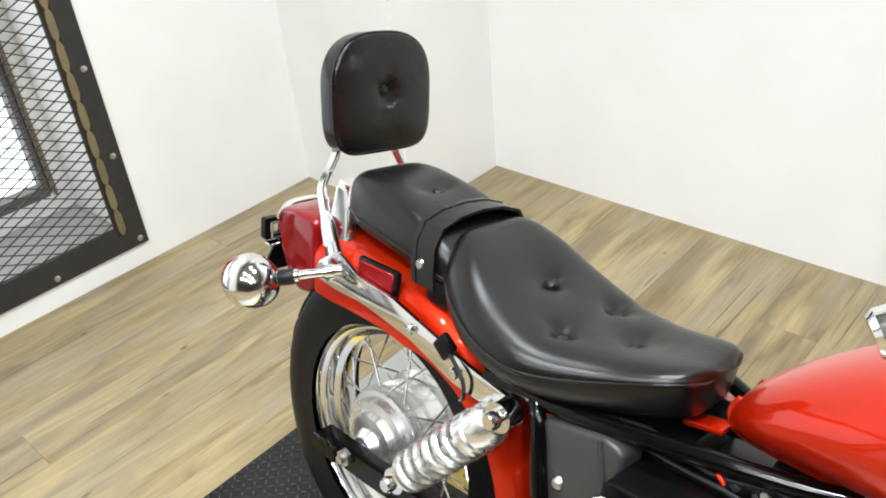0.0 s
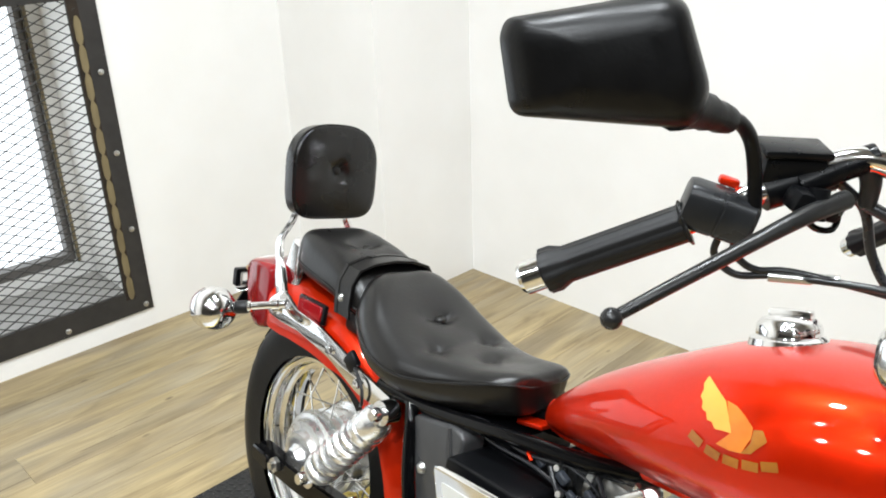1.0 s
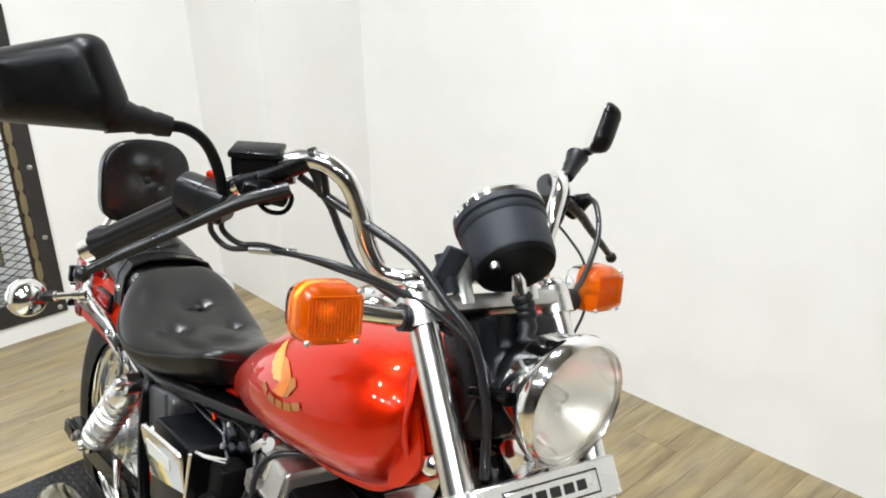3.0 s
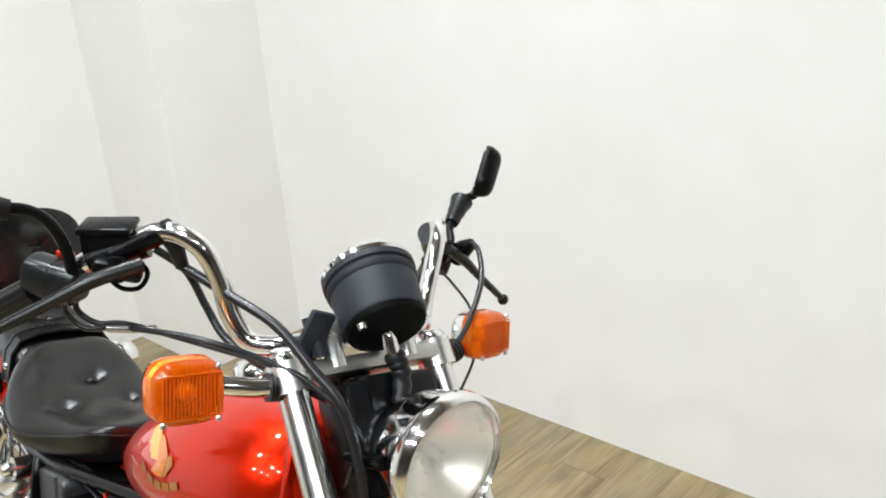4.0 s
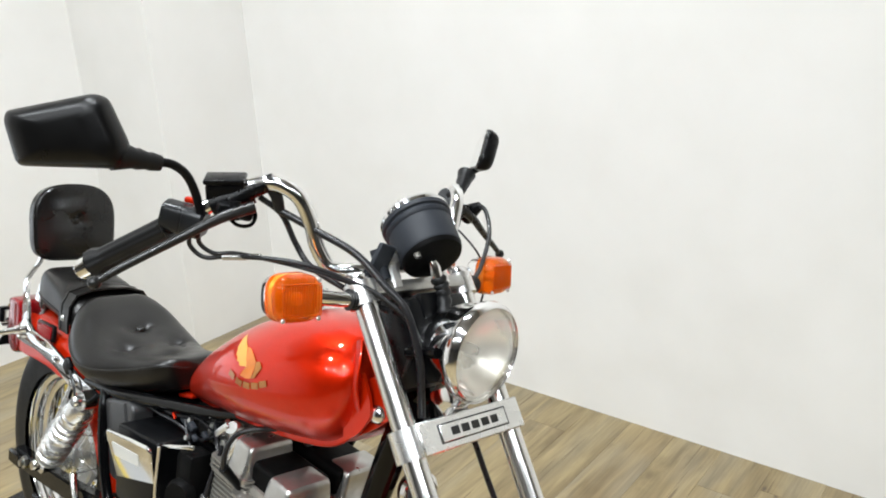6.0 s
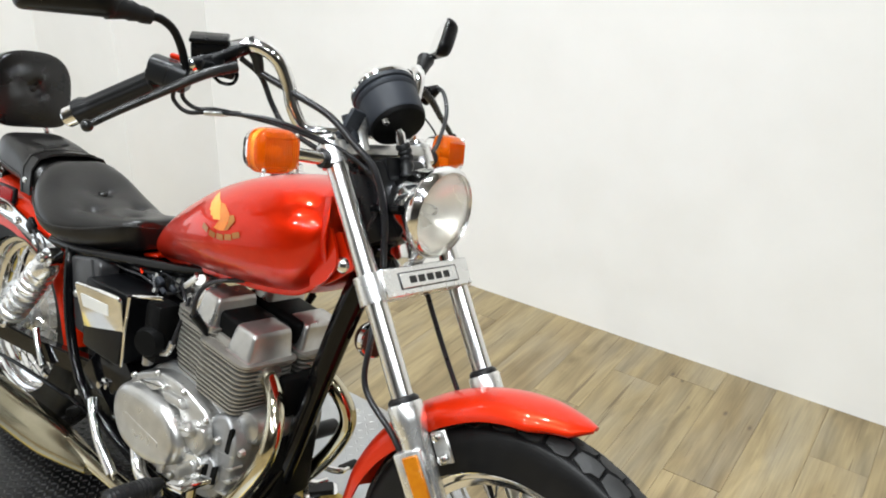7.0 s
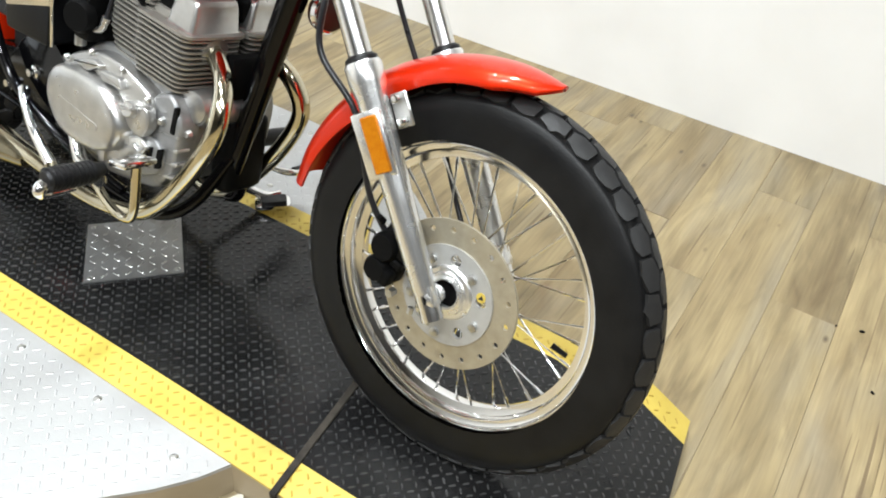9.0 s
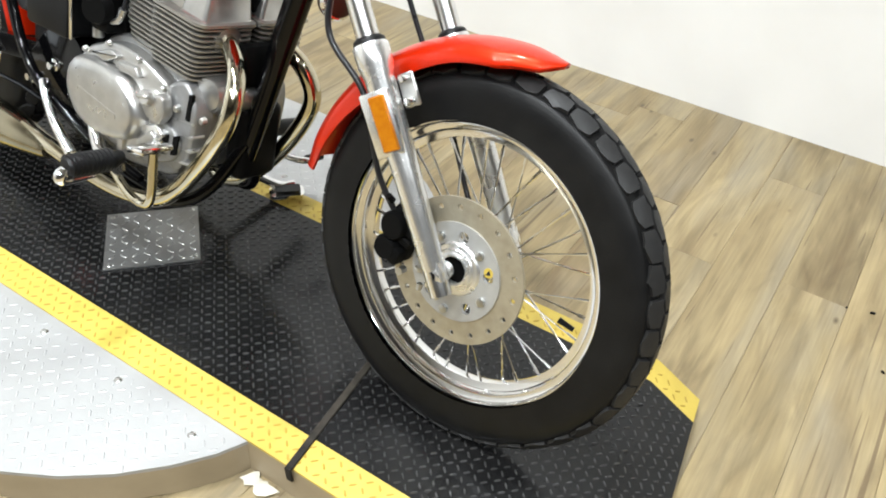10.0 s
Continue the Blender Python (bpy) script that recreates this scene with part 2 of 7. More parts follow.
    L(val.outputs[0], tone.inputs["Value"])
    mp4 = N("ShaderNodeMapping")
    mp4.inputs["Scale"].default_value = (75, 1.5, 1)
    L(add.outputs[0], mp4.inputs[0])
    n3 = N("ShaderNodeTexNoise")
    n3.inputs["Scale"].default_value, n3.inputs["Detail"].default_value, n3.inputs["Distortion"].default_value = 1.3, 2, 0.4
    L(mp4.outputs[0], n3.inputs["Vector"])
    crack = N("ShaderNodeMapRange")
    crack.inputs["From Min"].default_value, crack.inputs["From Max"].default_value = 0.67, 0.7
    crack.inputs["To Max"].default_value = 0.8
    L(n3.outputs["Fac"], crack.inputs["Value"])
    line = N("ShaderNodeMix")
    line.data_type = "RGBA"
    line.inputs["B"].default_value = (0.11, 0.075, 0.04, 1)
    L(crack.outputs[0], line.inputs["Factor"])
    L(dark.outputs["Result"], line.inputs["A"])
    L(line.outputs["Result"], tone.inputs["Color"])
    L(tone.outputs[0], b.inputs["Base Color"])
    b.inputs["Roughness"].default_value = 0.42
    b.inputs["Specular IOR Level"].default_value = 0.4
    bp = N("ShaderNodeBump")
    bp.inputs["Strength"].default_value, bp.inputs["Distance"].default_value = 0.25, 0.001
    L(n2.outputs["Fac"], bp.inputs["Height"])
    L(bp.outputs[0], b.inputs["Normal"])
    return m


PLANK = plank_material()


# ---- mesh helpers ----
def finish(name, bm, mat, parent=None, label="", smooth=38):
    bmesh.ops.recalc_face_normals(bm, faces=bm.faces)
    me = bpy.data.meshes.new(name)
    bm.to_mesh(me)
    bm.free()
    me.polygons.foreach_set("use_smooth", [True] * len(me.polygons))
    me.set_sharp_from_angle(angle=radians(smooth))
    me.materials.append(mat)
    ob = new(name, me)
    ob.parent = parent
    return tagged(ob, label)


def part(name, bm, mat, parent, label="", smooth=38):
    return finish(name, bm, mat, parent, label, smooth)


def like(ob, parent=None, m=None):
    """Another object on the same mesh."""
    o = new(ob.name.split(".")[0], ob.data)
    o.parent = parent or ob.parent
    o.matrix_basis = m or Matrix()
    return o


def BM():
    return bmesh.new()


def spline(pts, steps=6):
    """Catmull-Rom through the points."""
    p = [Vector(q) for q in pts]
    p = [2 * p[0] - p[1], *p, 2 * p[-1] - p[-2]]
    out = []
    for a, b, c, d in zip(p, p[1:], p[2:], p[3:]):
        for k in range(steps):
            t = k / steps
            out.append(0.5 * (2 * b + (c - a) * t + (2 * a - 5 * b + 4 * c - d) * t * t + (3 * b - a - 3 * c + d) * t**3))
    return out + [p[-2]]


def tube(bm, pts, r, n=12, smooth=0, caps=True, flute=0.0):
    """A round bar along points. r: one radius or one for each point given."""
    rs = list(r) if isinstance(r, (list, tuple)) else None
    if smooth:
        if rs:
            rs = [v[0] for v in spline([(a, 0, 0) for a in rs], smooth)]
        pts = spline(pts, smooth)
    pts = [Vector(p) for p in pts]
    rings, side = [], None
    for i, p in enumerate(pts):
        d = (pts[min(i + 1, len(pts) - 1)] - pts[max(i - 1, 0)]).normalized()
        if side is None:
            side = d.orthogonal().normalized()
        side = (side - d * side.dot(d)).normalized()
        up = d.cross(side)
        rad = rs[i] if rs else r
        ring = []
        for k in range(n):
            a = 2 * math.pi * k / n
            ring.append(bm.verts.new(p + rad * (1 + flute * (k // 2 % 2)) * (math.cos(a) * side + math.sin(a) * up)))
        rings.append(ring)
    skin(bm, rings, caps)
    return bm


def skin(bm, rings, caps=True, closed=True):
    for a, b in zip(rings, rings[1:]):
        m = len(a)
        for k in range(m if closed else m - 1):
            j = (k + 1) % m
            bm.faces.new((a[k], a[j], b[j], b[k]))
    if caps and closed:
        bm.faces.new(rings[0][::-1])
        bm.faces.new(rings[-1])


def basis(axis):
    d = Vector(axis).normalized()
    s = d.orthogonal().normalized()
    return s, d.cross(s), d


def lathe(bm, prof, origin, axis, n=48, closed=False):
    """Turns a profile of (radius, height along the axis)."""
    s, u, d = basis(axis)
    o = Vector(origin)
    rings = [[bm.verts.new(o + h * d + r * (math.cos(2 * math.pi * k / n) * s + math.sin(2 * math.pi * k / n) * u)) for r, h in prof] for k in range(n)]
    rings.append(rings[0])
    for a, b in zip(rings, rings[1:]):
        m = len(a)
        for k in range(m if closed else m - 1):
            j = (k + 1) % m
            bm.faces.new((a[k], a[j], b[j], b[k]))
    bmesh.ops.remove_doubles(bm, verts=bm.verts, dist=1e-6)
    return bm


def box(bm, size, m=None, bevel=0.0, seg=2):
    made = bmesh.ops.create_cube(bm, size=1.0)["verts"]
    bmesh.ops.scale(bm, vec=size, verts=made)
    if bevel:
        edges = list({e for v in made for e in v.link_edges})
        got = bmesh.ops.bevel(bm, geom=edges, offset=bevel, segments=seg, affect="EDGES", profile=0.5)
        made = list({v for f in got["faces"] for v in f.verts} | {v for v in made if v.is_valid})
    if m is not None:
        bmesh.ops.transform(bm, matrix=m, verts=made)
    return bm


def circle(cx, cy, r, n=24, start=0.0):
    return [(cx + r * math.cos(start + 2 * math.pi * k / n), cy + r * math.sin(start + 2 * math.pi * k / n)) for k in range(n)]


def rounded(pts, r, seg=4):
    """The outline of a polygon with its corners rounded."""
    out = []
    n = len(pts)
    for i in range(n):
        p, a, b = Vector(pts[i]), Vector(pts[i - 1]), Vector(pts[(i + 1) % n])
        da, db = (a - p), (b - p)
        ra = min(r, da.length * 0.45, db.length * 0.45)
        s, e = p + da.normalized() * ra, p + db.normalized() * ra
        for k in range(seg + 1):
            t = k / seg
            out.append(tuple((1 - t) ** 2 * s + 2 * t * (1 - t) * p + t * t * e))
    return out


def plate(bm, outline, thick, m=None, holes=(), bevel=0.0):
    """A flat sheet: outline and holes in its plane, extruded along local z from 0 to thick."""
    start = len(bm.verts)
    edges = []
    for loop in (outline, *holes):
        vs = [bm.verts.new((x, y, 0)) for x, y in loop]
        edges += [bm.edges.new((vs[k], vs[(k + 1) % len(vs)])) for k in range(len(vs))]
    if holes:
        faces = [f for f in bmesh.ops.triangle_fill(bm, edges=edges, use_beauty=True)["geom"] if isinstance(f, bmesh.types.BMFace)]
    else:
        faces = [bm.faces.new([e.verts[0] for e in edges])]
    ext = bmesh.ops.extrude_face_region(bm, geom=faces)["geom"]
    top = [v for v in ext if isinstance(v, bmesh.types.BMVert)]
    bmesh.ops.translate(bm, vec=(0, 0, thick), verts=top)
    bm.verts.ensure_lookup_table()
    if bevel:
        tops = set(top)
        rim = [e for e in bm.edges if e.verts[0] in tops and e.verts[1] in tops and len(e.link_faces) == 2 and abs(e.calc_face_angle(0)) > 1.0]
        bmesh.ops.bevel(bm, geom=rim, offset=bevel, segments=3, affect="EDGES", profile=0.5)
        bm.verts.ensure_lookup_table()
    if m is not None:
        bmesh.ops.transform(bm, matrix=m, verts=bm.verts[start:])
    return bm


def frame_at(o, xaxis, zaxis):
    """A pose whose local x and z run along the given ways."""
    z = Vector(zaxis).normalized()
    x = Vector(xaxis)
    x = (x - z * x.dot(z)).normalized()
    y = z.cross(x)
    return Matrix(((x[0], y[0], z[0], o[0]), (x[1], y[1], z[1], o[1]), (x[2], y[2], z[2], o[2]), (0, 0, 0, 1)))


def side_plane(y):
    """Local x forward, local y up, local z to the bike's right."""
    return Matrix(((1, 0, 0, 0), (0, 0, -1, y), (0, 1, 0, 0), (0, 0, 0, 1)))


def rod(bm, a, b, r, n=10):
    return tube(bm, [a, b], r, n)


def ball(bm, c, r, n=16, scale=(1, 1, 1)):
    made = bmesh.ops.create_uvsphere(bm, u_segments=n, v_segments=n // 2, radius=r)["verts"]
    bmesh.ops.scale(bm, vec=scale, verts=made)
    bmesh.ops.translate(bm, vec=c, verts=made)
    return bm


def mirrored(bm):
    """The same mesh on the bike's other side."""
    bmesh.ops.scale(bm, vec=(1, -1, 1), verts=bm.verts)
    return bm


@functools.lru_cache(maxsize=None)
def eased(xs, ys):
    """A smooth line through the given stations, as two dense rows."""
    p = spline([(a, 0, b) for a, b in zip(xs, ys)], 10)
    return [v.x for v in p], [v.z for v in p]


def glide(x, xs, ys):
    return float(np.interp(x, *eased(tuple(xs), tuple(ys))))


def interp(x, xs, ys):
    return float(np.interp(x, xs, ys))


def studs(name, prof, spots, axis, mat, parent, n=12, label=""):
    """Turned pieces of one kind at several spots, each an object on one mesh."""
    one = None
    for spot in spots:
        m = Matrix.Translation(spot)
        if one is None:
            one = part(name, lathe(BM(), prof, (0, 0, 0), axis, n), mat, parent, label)
            one.matrix_basis = m
        else:
            like(one, parent, m)
    return one


# ---- the room ----
FLOOR_Z = -0.08
WALL_R, WALL_L, PILLAR_X, PILLAR_Y = 1.489, -1.486, -0.949, 1.04
BACK_Y, FAR_X = -8.5, 8.5
OPEN_Y0, OPEN_Y1, OPEN_Z0, OPEN_Z1 = -1.46, 0.3, 0.065, 1.073


def block(bm, x0, x1, y0, y1, z0, z1):
    box(bm, (x1 - x0, y1 - y0, z1 - z0), Matrix.Translation(((x0 + x1) / 2, (y0 + y1) / 2, (z0 + z1) / 2)))
    return bm


def setting(name, bm, mat, label, category):
    return tagged(finish(name, bm, mat, None, label), label, category, kind="structure")


bm = BM()
block(bm, WALL_L - 0.3, FAR_X + 0.2, BACK_Y - 0.2, WALL_R + 0.2, FLOOR_Z - 0.15, FLOOR_Z - 0.006)
floor = setting("floor", bm, PLANK, "pale oak-look vinyl plank floor with smoky streaks", "floor")
bm = BM()
block(bm, WALL_L - 0.3, FAR_X + 0.2, BACK_Y - 0.2, WALL_R + 0.2, CEIL, CEIL + 0.15)
setting("ceiling", bm, CEILING, "plain unseen ceiling, grey to hold down the fill light", "ceiling")
bm = BM()
block(bm, PILLAR_X, FAR_X + 0.2, WALL_R, WALL_R + 0.2, FLOOR_Z - 0.1, CEIL)
setting("wall_north", bm, WALL, "smooth white painted wall with faint scuffs", "wall")
bm = BM()
block(bm, WALL_L - 0.3, PILLAR_X, PILLAR_Y, WALL_R + 0.2, FLOOR_Z - 0.1, CEIL)
setting("wall_pillar", bm, WALL, "white painted square pillar in the corner", "pillar")
bm = BM()
WT = 0.34
block(bm, WALL_L - WT, WALL_L, OPEN_Y1, PILLAR_Y, FLOOR_Z - 0.1, CEIL)
block(bm, WALL_L - WT, WALL_L, BACK_Y - 0.2, OPEN_Y0, FLOOR_Z - 0.1, CEIL)
block(bm, WALL_L - WT, WALL_L, OPEN_Y0, OPEN_Y1, FLOOR_Z - 0.1, OPEN_Z0)
block(bm, WALL_L - WT, WALL_L, OPEN_Y0, OPEN_Y1, OPEN_Z1, CEIL)
WX, WIN_Y1, WIN_Z0, WIN_Y0 = WALL_L - 0.27, 0.247, 0.135, OPEN_Y0 + 0.02
block(bm, WALL_L - WT, WX, WIN_Y1, OPEN_Y1, OPEN_Z0, OPEN_Z1)
block(bm, WALL_L - WT, WX, OPEN_Y0, WIN_Y0, OPEN_Z0, OPEN_Z1)
block(bm, WALL_L - WT, WX, WIN_Y0, WIN_Y1, OPEN_Z0, WIN_Z0)
setting("wall_west", bm, WALL, "white painted wall with a caged window opening", "wall")
# two unseen walls close the room, dark to weaken ambient light
bm = BM()
block(bm, WALL_L, FAR_X + 0.2, BACK_Y - 0.2, BACK_Y, FLOOR_Z - 0.1, CEIL)
setting("wall_south", bm, WALL_FAR, "plain unseen wall, grey to hold down the fill light", "wall")
bm = BM()
block(bm, FAR_X, FAR_X + 0.2, BACK_Y, WALL_R, FLOOR_Z - 0.1, CEIL)
setting("wall_east", bm, WALL_FAR, "plain unseen wall, grey to hold down the fill light", "wall")


def ceiling_lamp():
    bm = BM()
    lathe(bm, [(0.0, 0.06), (0.1, 0.06), (0.135, 0.02), (0.135, 0.0), (0.125, 0.0), (0.12, 0.014), (0.0, 0.014)], (0, 0, 0), (0, 0, 1), 32)
    lamp = tagged(finish("ceiling_lamp", bm, material("lamp_housing_white", (0.7, 0.7, 0.7), 0.4)), "round white ceiling lamp, switched on; those beyond x 3 added as fill", "lamp", "ceiling lamps")
    bm = BM()
    lathe(bm, [(0.0, 0.0), (0.118, 0.0), (0.118, 0.006), (0.0, 0.006)], (0, 0, 0.004), (0, 0, 1), 32)
    part("diffuser", bm, LAMP_GLOW, lamp, "glowing white diffuser")
    return lamp


first = None
for x, y in LAMP_SPOTS:
    at = Matrix.Translation((x, y, CEIL - 0.062))
    if first is None:
        first = ceiling_lamp()
        first.matrix_basis = at
    else:
        copy_thing(first, at)
    lamp = bpy.data.lights.new("lamp_light", "AREA")
    lamp.shape, lamp.size, lamp.energy, lamp.color, lamp.spread = "DISK", 0.22, LAMP_POWER, (0.9, 0.96, 1.0), radians(LAMP_CONE)
    light = new("lamp_light", lamp)
    light.matrix_basis = Matrix.Translation((x, y, CEIL - 0.07))


# the window and its cage
def caged_window():
    y0, y1, z0, z1, w = OPEN_Y0 - 0.075, 0.377, -0.01, 1.14, 0.058
    x0, x1 = WALL_L, WALL_L + 0.006
    ring = [(y0, z0), (y1, z0), (y1, z1), (y0, z1)]
    hole = [(y0 + w, z0 + w), (y1 - w, z0 + w), (y1 - w, z1 - w), (y0 + w, z1 - w)]
    bm = plate(BM(), ring, 0.006, Matrix(((0, 0, 1, x0), (1, 0, 0, 0), (0, 1, 0, 0), (0, 0, 0, 1))), [hole])
    cage = tagged(finish("window_cage", bm, STEEL_BLACK), "black steel strip frame bolted to the wall holding expanded mesh", "window cage")
    # raw inner return of the frame
    for a, b, c, d in ((y1 - w - 0.034, y1 - w, z0 + w, z1 - w), (y0 + w, y0 + w + 0.034, z0 + w, z1 - w)):
        strip = part("inner_strip", block(BM(), x0 - 0.004, x1 + 0.001, a, b, c, d), RUST, cage, "rusty dark inner strip")
        k, step = 0, 0.088
        while c + (k + 1) * step < d:
            zc, yc = c + (k + 0.5) * step, (a + b) / 2 + 0.004
            lens = rounded([(yc - 0.004, zc - 0.045), (yc + 0.004, zc - 0.043), (yc + 0.011, zc - 0.026), (yc + 0.011, zc + 0.028), (yc + 0.003, zc + 0.045), (yc - 0.005, zc + 0.043), (yc - 0.011, zc + 0.02), (yc - 0.011, zc - 0.03)], 0.004, 2)
            part("strip_segment", plate(BM(), lens, 0.003, Matrix(((0, 0, 1, x1 + 0.001), (1, 0, 0, 0), (0, 1, 0, 0), (0, 0, 0, 1)))), WOOD_TRIM, strip, "weathered olive brown segment")
            k += 1
    for c, d in ((z0 + w, z0 + w + 0.026), (z1 - w - 0.02, z1 - w)):
        part("inner_strip", block(BM(), x0 - 0.004, x1 + 0.001, y0 + w + 0.034, y1 - w - 0.034, c, d), STEEL_BLACK, cage)
    # expanded mesh: zigzag strands that touch at their peaks
    bm = BM()
    pitch, rise = 0.064, 0.0155
    ya, yb, za, zb = y0 + w + 0.01, y1 - w - 0.01, z0 + w + 0.006, z1 - w
    n = int((yb - ya) / (pitch / 2))
    for k in range(int((zb - za) / rise) + 1):
        z = za + k * rise
        pts = [(x0 + 0.004 + 0.002 * ((i + k) % 2), yb - i * pitch / 2, min(zb, max(za, z + (rise / 2 if (i + k) % 2 else -rise / 2)))) for i in range(n + 1)]
        tube(bm, pts, 0.0023, 4, caps=False)
    part("expanded_mesh", bm, MESH_STEEL, cage, "dark diamond-pattern expanded steel mesh")
    # bolts
    head = None
    spots = [(y1 - 0.026, z) for z in (0.012, 0.299, 0.57, 0.837, 1.122)]
    spots += [(0.075 - k * 0.27, z) for k in range(6) for z in (0.012, 1.122)]
    for y, z in spots:
        if head is None:
            head = part("bolt_head", lathe(BM(), [(0, 0.006), (0.006, 0.0055), (0.0095, 0.003), (0.0095, 0.0)], (0, 0, 0), (1, 0, 0), 14), BOLT, cage, "bright bolt head")
            head.matrix_basis = Matrix.Translation((x1, y, z))
        else:
            like(head, cage, Matrix.Translation((x1, y, z)))
    return cage


caged_window()
bm = BM()
block(bm, WX - 0.05, WX, WIN_Y1 - 0.03, WIN_Y1 - 0.014, WIN_Z0, OPEN_Z1)
block(bm, WX - 0.05, WX - 0.02, WIN_Y1 - 0.014, WIN_Y1, WIN_Z0, OPEN_Z1)
block(bm, WX - 0.05, WX, WIN_Y0, WIN_Y0 + 0.03, WIN_Z0, OPEN_Z1)
block(bm, WX - 0.05, WX, WIN_Y0 + 0.03, WIN_Y1 - 0.03, WIN_Z0, WIN_Z0 + 0.035)
window = setting("window_1", bm, WINDOW_FRAME, "grey-framed window, bright daylight behind it", "window")
bm = BM()
block(bm, WX - 0.068, WX - 0.052, WIN_Y0, WIN_Y1, WIN_Z0, OPEN_Z1)
part("pane", bm, DAYLIGHT, window, "bright white daylight")
part("window_bead", block(BM(), WX, WX + 0.008, WIN_Y1 - 0.002, WIN_Y1 + 0.008, WIN_Z0, OPEN_Z1), WOOD_TRIM, window, "thin brown bead beside the frame")
bm = BM()
block(bm, WX - 0.03, WALL_L - 0.004, OPEN_Y0 + 0.004, OPEN_Y1 - 0.004, OPEN_Z0, OPEN_Z0 + 0.012)
part("window_sill", bm, material("sill_paint", (0.32, 0.31, 0.29), 0.5, grain=0.2, scale=12), window, "pale grey sill")
bm = BM()
block(bm, WX - 0.04, WX + 0.03, -0.36, -0.19, OPEN_Z0 + 0.012, 0.56)
tagged(finish("wooden_board", bm, material("orange_wood", (0.3, 0.12, 0.035), 0.55, grain=0.4, scale=20, stretch=(1, 1, 0.1), bump=0.2)), "orange-brown wooden board standing on the window sill", "board")


# ---- the lift under the motorcycle ----
DECK_X0 = -0.425
Y_N0, Y_N1, Y_F0, Y_F1 = -0.333, -0.266, 0.208, 0.270
PLATE_FRONT = 1.226


def wing(sign):
    """The outline of a side plate: straight inner edge, front corner swept in an arc."""
    inner = Y_N0 if sign < 0 else Y_F1
    arc = [(PLATE_FRONT, 0.0), (1.202, 0.05), (1.16, 0.108), (1.10, 0.172), (1.032, 0.226), (0.953, 0.271), (0.86, 0.305), (0.75, 0.325), (0.6, 0.333)]
    return [(x, inner + sign * d) for x, d in arc] + [(DECK_X0, inner + sign * 0.333), (DECK_X0, inner)]


def lug(bm, m, length, width, height):
    """One raised lug: a pointed bar with sloping sides."""
    ring = [bm.verts.new(m @ Vector((u * length, v * width, 0))) for u, v in ((-0.5, 0), (-0.3, -0.5), (0.3, -0.5), (0.5, 0), (0.3, 0.5), (-0.3, 0.5))]
    top = [bm.verts.new(m @ Vector((u * length, v * width, height))) for u, v in ((-0.34, 0), (-0.26, -0.22), (0.26, -0.22), (0.34, 0), (0.26, 0.22), (-0.26, 0.22))]
    for k in range(6):
        j = (k + 1) % 6
        bm.faces.new((ring[k], ring[j], top[j], top[k]))
    bm.faces.new(top)


def tread(parent, mat, inside, near, x0, x1, y0, y1, step, size, rest, base=Matrix()):
    """Raised lugs, set by turns along two crossing ways: up to 300 single ones in the stretch near, the others joined."""
    one, count, bm = None, 0, BM()
    for i in range(int((x1 - x0) / step)):
        for j in range(int((y1 - y0) / step)):
            x, y = x0 + (i + 0.5) * step, y0 + (j + 0.5) * step
            if not inside(x, y):
                continue
            m = base @ rest(x, y) @ Matrix.Rotation(radians(45 if (i + j) % 2 else -45), 4, "Z")
            if near[0] < x < near[1] and near[2] < y < near[3] and count < 300:
                count += 1
                if one is None:
                    single = BM()
                    lug(single, Matrix(), *size)
                    one = part("lug", single, mat, parent)
                    one.matrix_basis = m
                else:
                    like(one, parent, m)
            else:
                lug(bm, m, *size)
    if len(bm.verts):
        tagged(part("tread_relief", bm, mat, parent), kind="stuff")
    else:
        bm.free()


def level(z):
    return lambda x, y: Matrix.Translation((x, y, z))


def in_polygon(poly):
    def inside(x, y):
        hit = False
        for (x0, y0), (x1, y1) in zip(poly, poly[1:] + poly[:1]):
            if (y0 > y) != (y1 > y) and x < (x1 - x0) * (y - y0) / (y1 - y0) + x0:
                hit = not hit
        return hit
    return inside


YELLOW_LUG = material("worn_yellow_lug", (0.5, 0.33, 0.03), 0.5, 0.0, grain=0.8, scale=35, color2=(0.16, 0.11, 0.025), rough_var=0.1)


# the deck's front end slopes down to the floor, its lip a little askew
RAMP_Z = -0.052


def lip(y):
    return 1.836 + (0.2 - y) * 0.147


def brink(y):
    return lip(y) - 0.1


RAMP_TILT = math.atan2(-RAMP_Z, 0.1)


def on_deck(x, y):
    """The pose of a lug on the deck or on its sloping end."""
    d = x - brink(y)
    if d <= 0:
        return Matrix.Translation((x, y, 0))
    return Matrix.Translation((x, y, RAMP_Z * d / 0.1)) @ Matrix.Rotation(RAMP_TILT, 4, "Y")


def deck_strip(y0, y1, top, bottom, deep):
    """A band of the deck from its back end to the lip, with the slope at its front."""
    bm = BM()
    rings = []
    for y in np.linspace(y0, y1, 2):
        z2 = max(FLOOR_Z, RAMP_Z + top - deep)
        line = [(DECK_X0, bottom), (DECK_X0, top), (brink(y) - 0.012, top), (brink(y) + 0.004, top - 0.0015), (lip(y), RAMP_Z + top), (lip(y), z2), (brink(y), bottom)]
        rings.append([bm.verts.new((x, y, z)) for x, z in line])
    skin(bm, rings)
    return bm


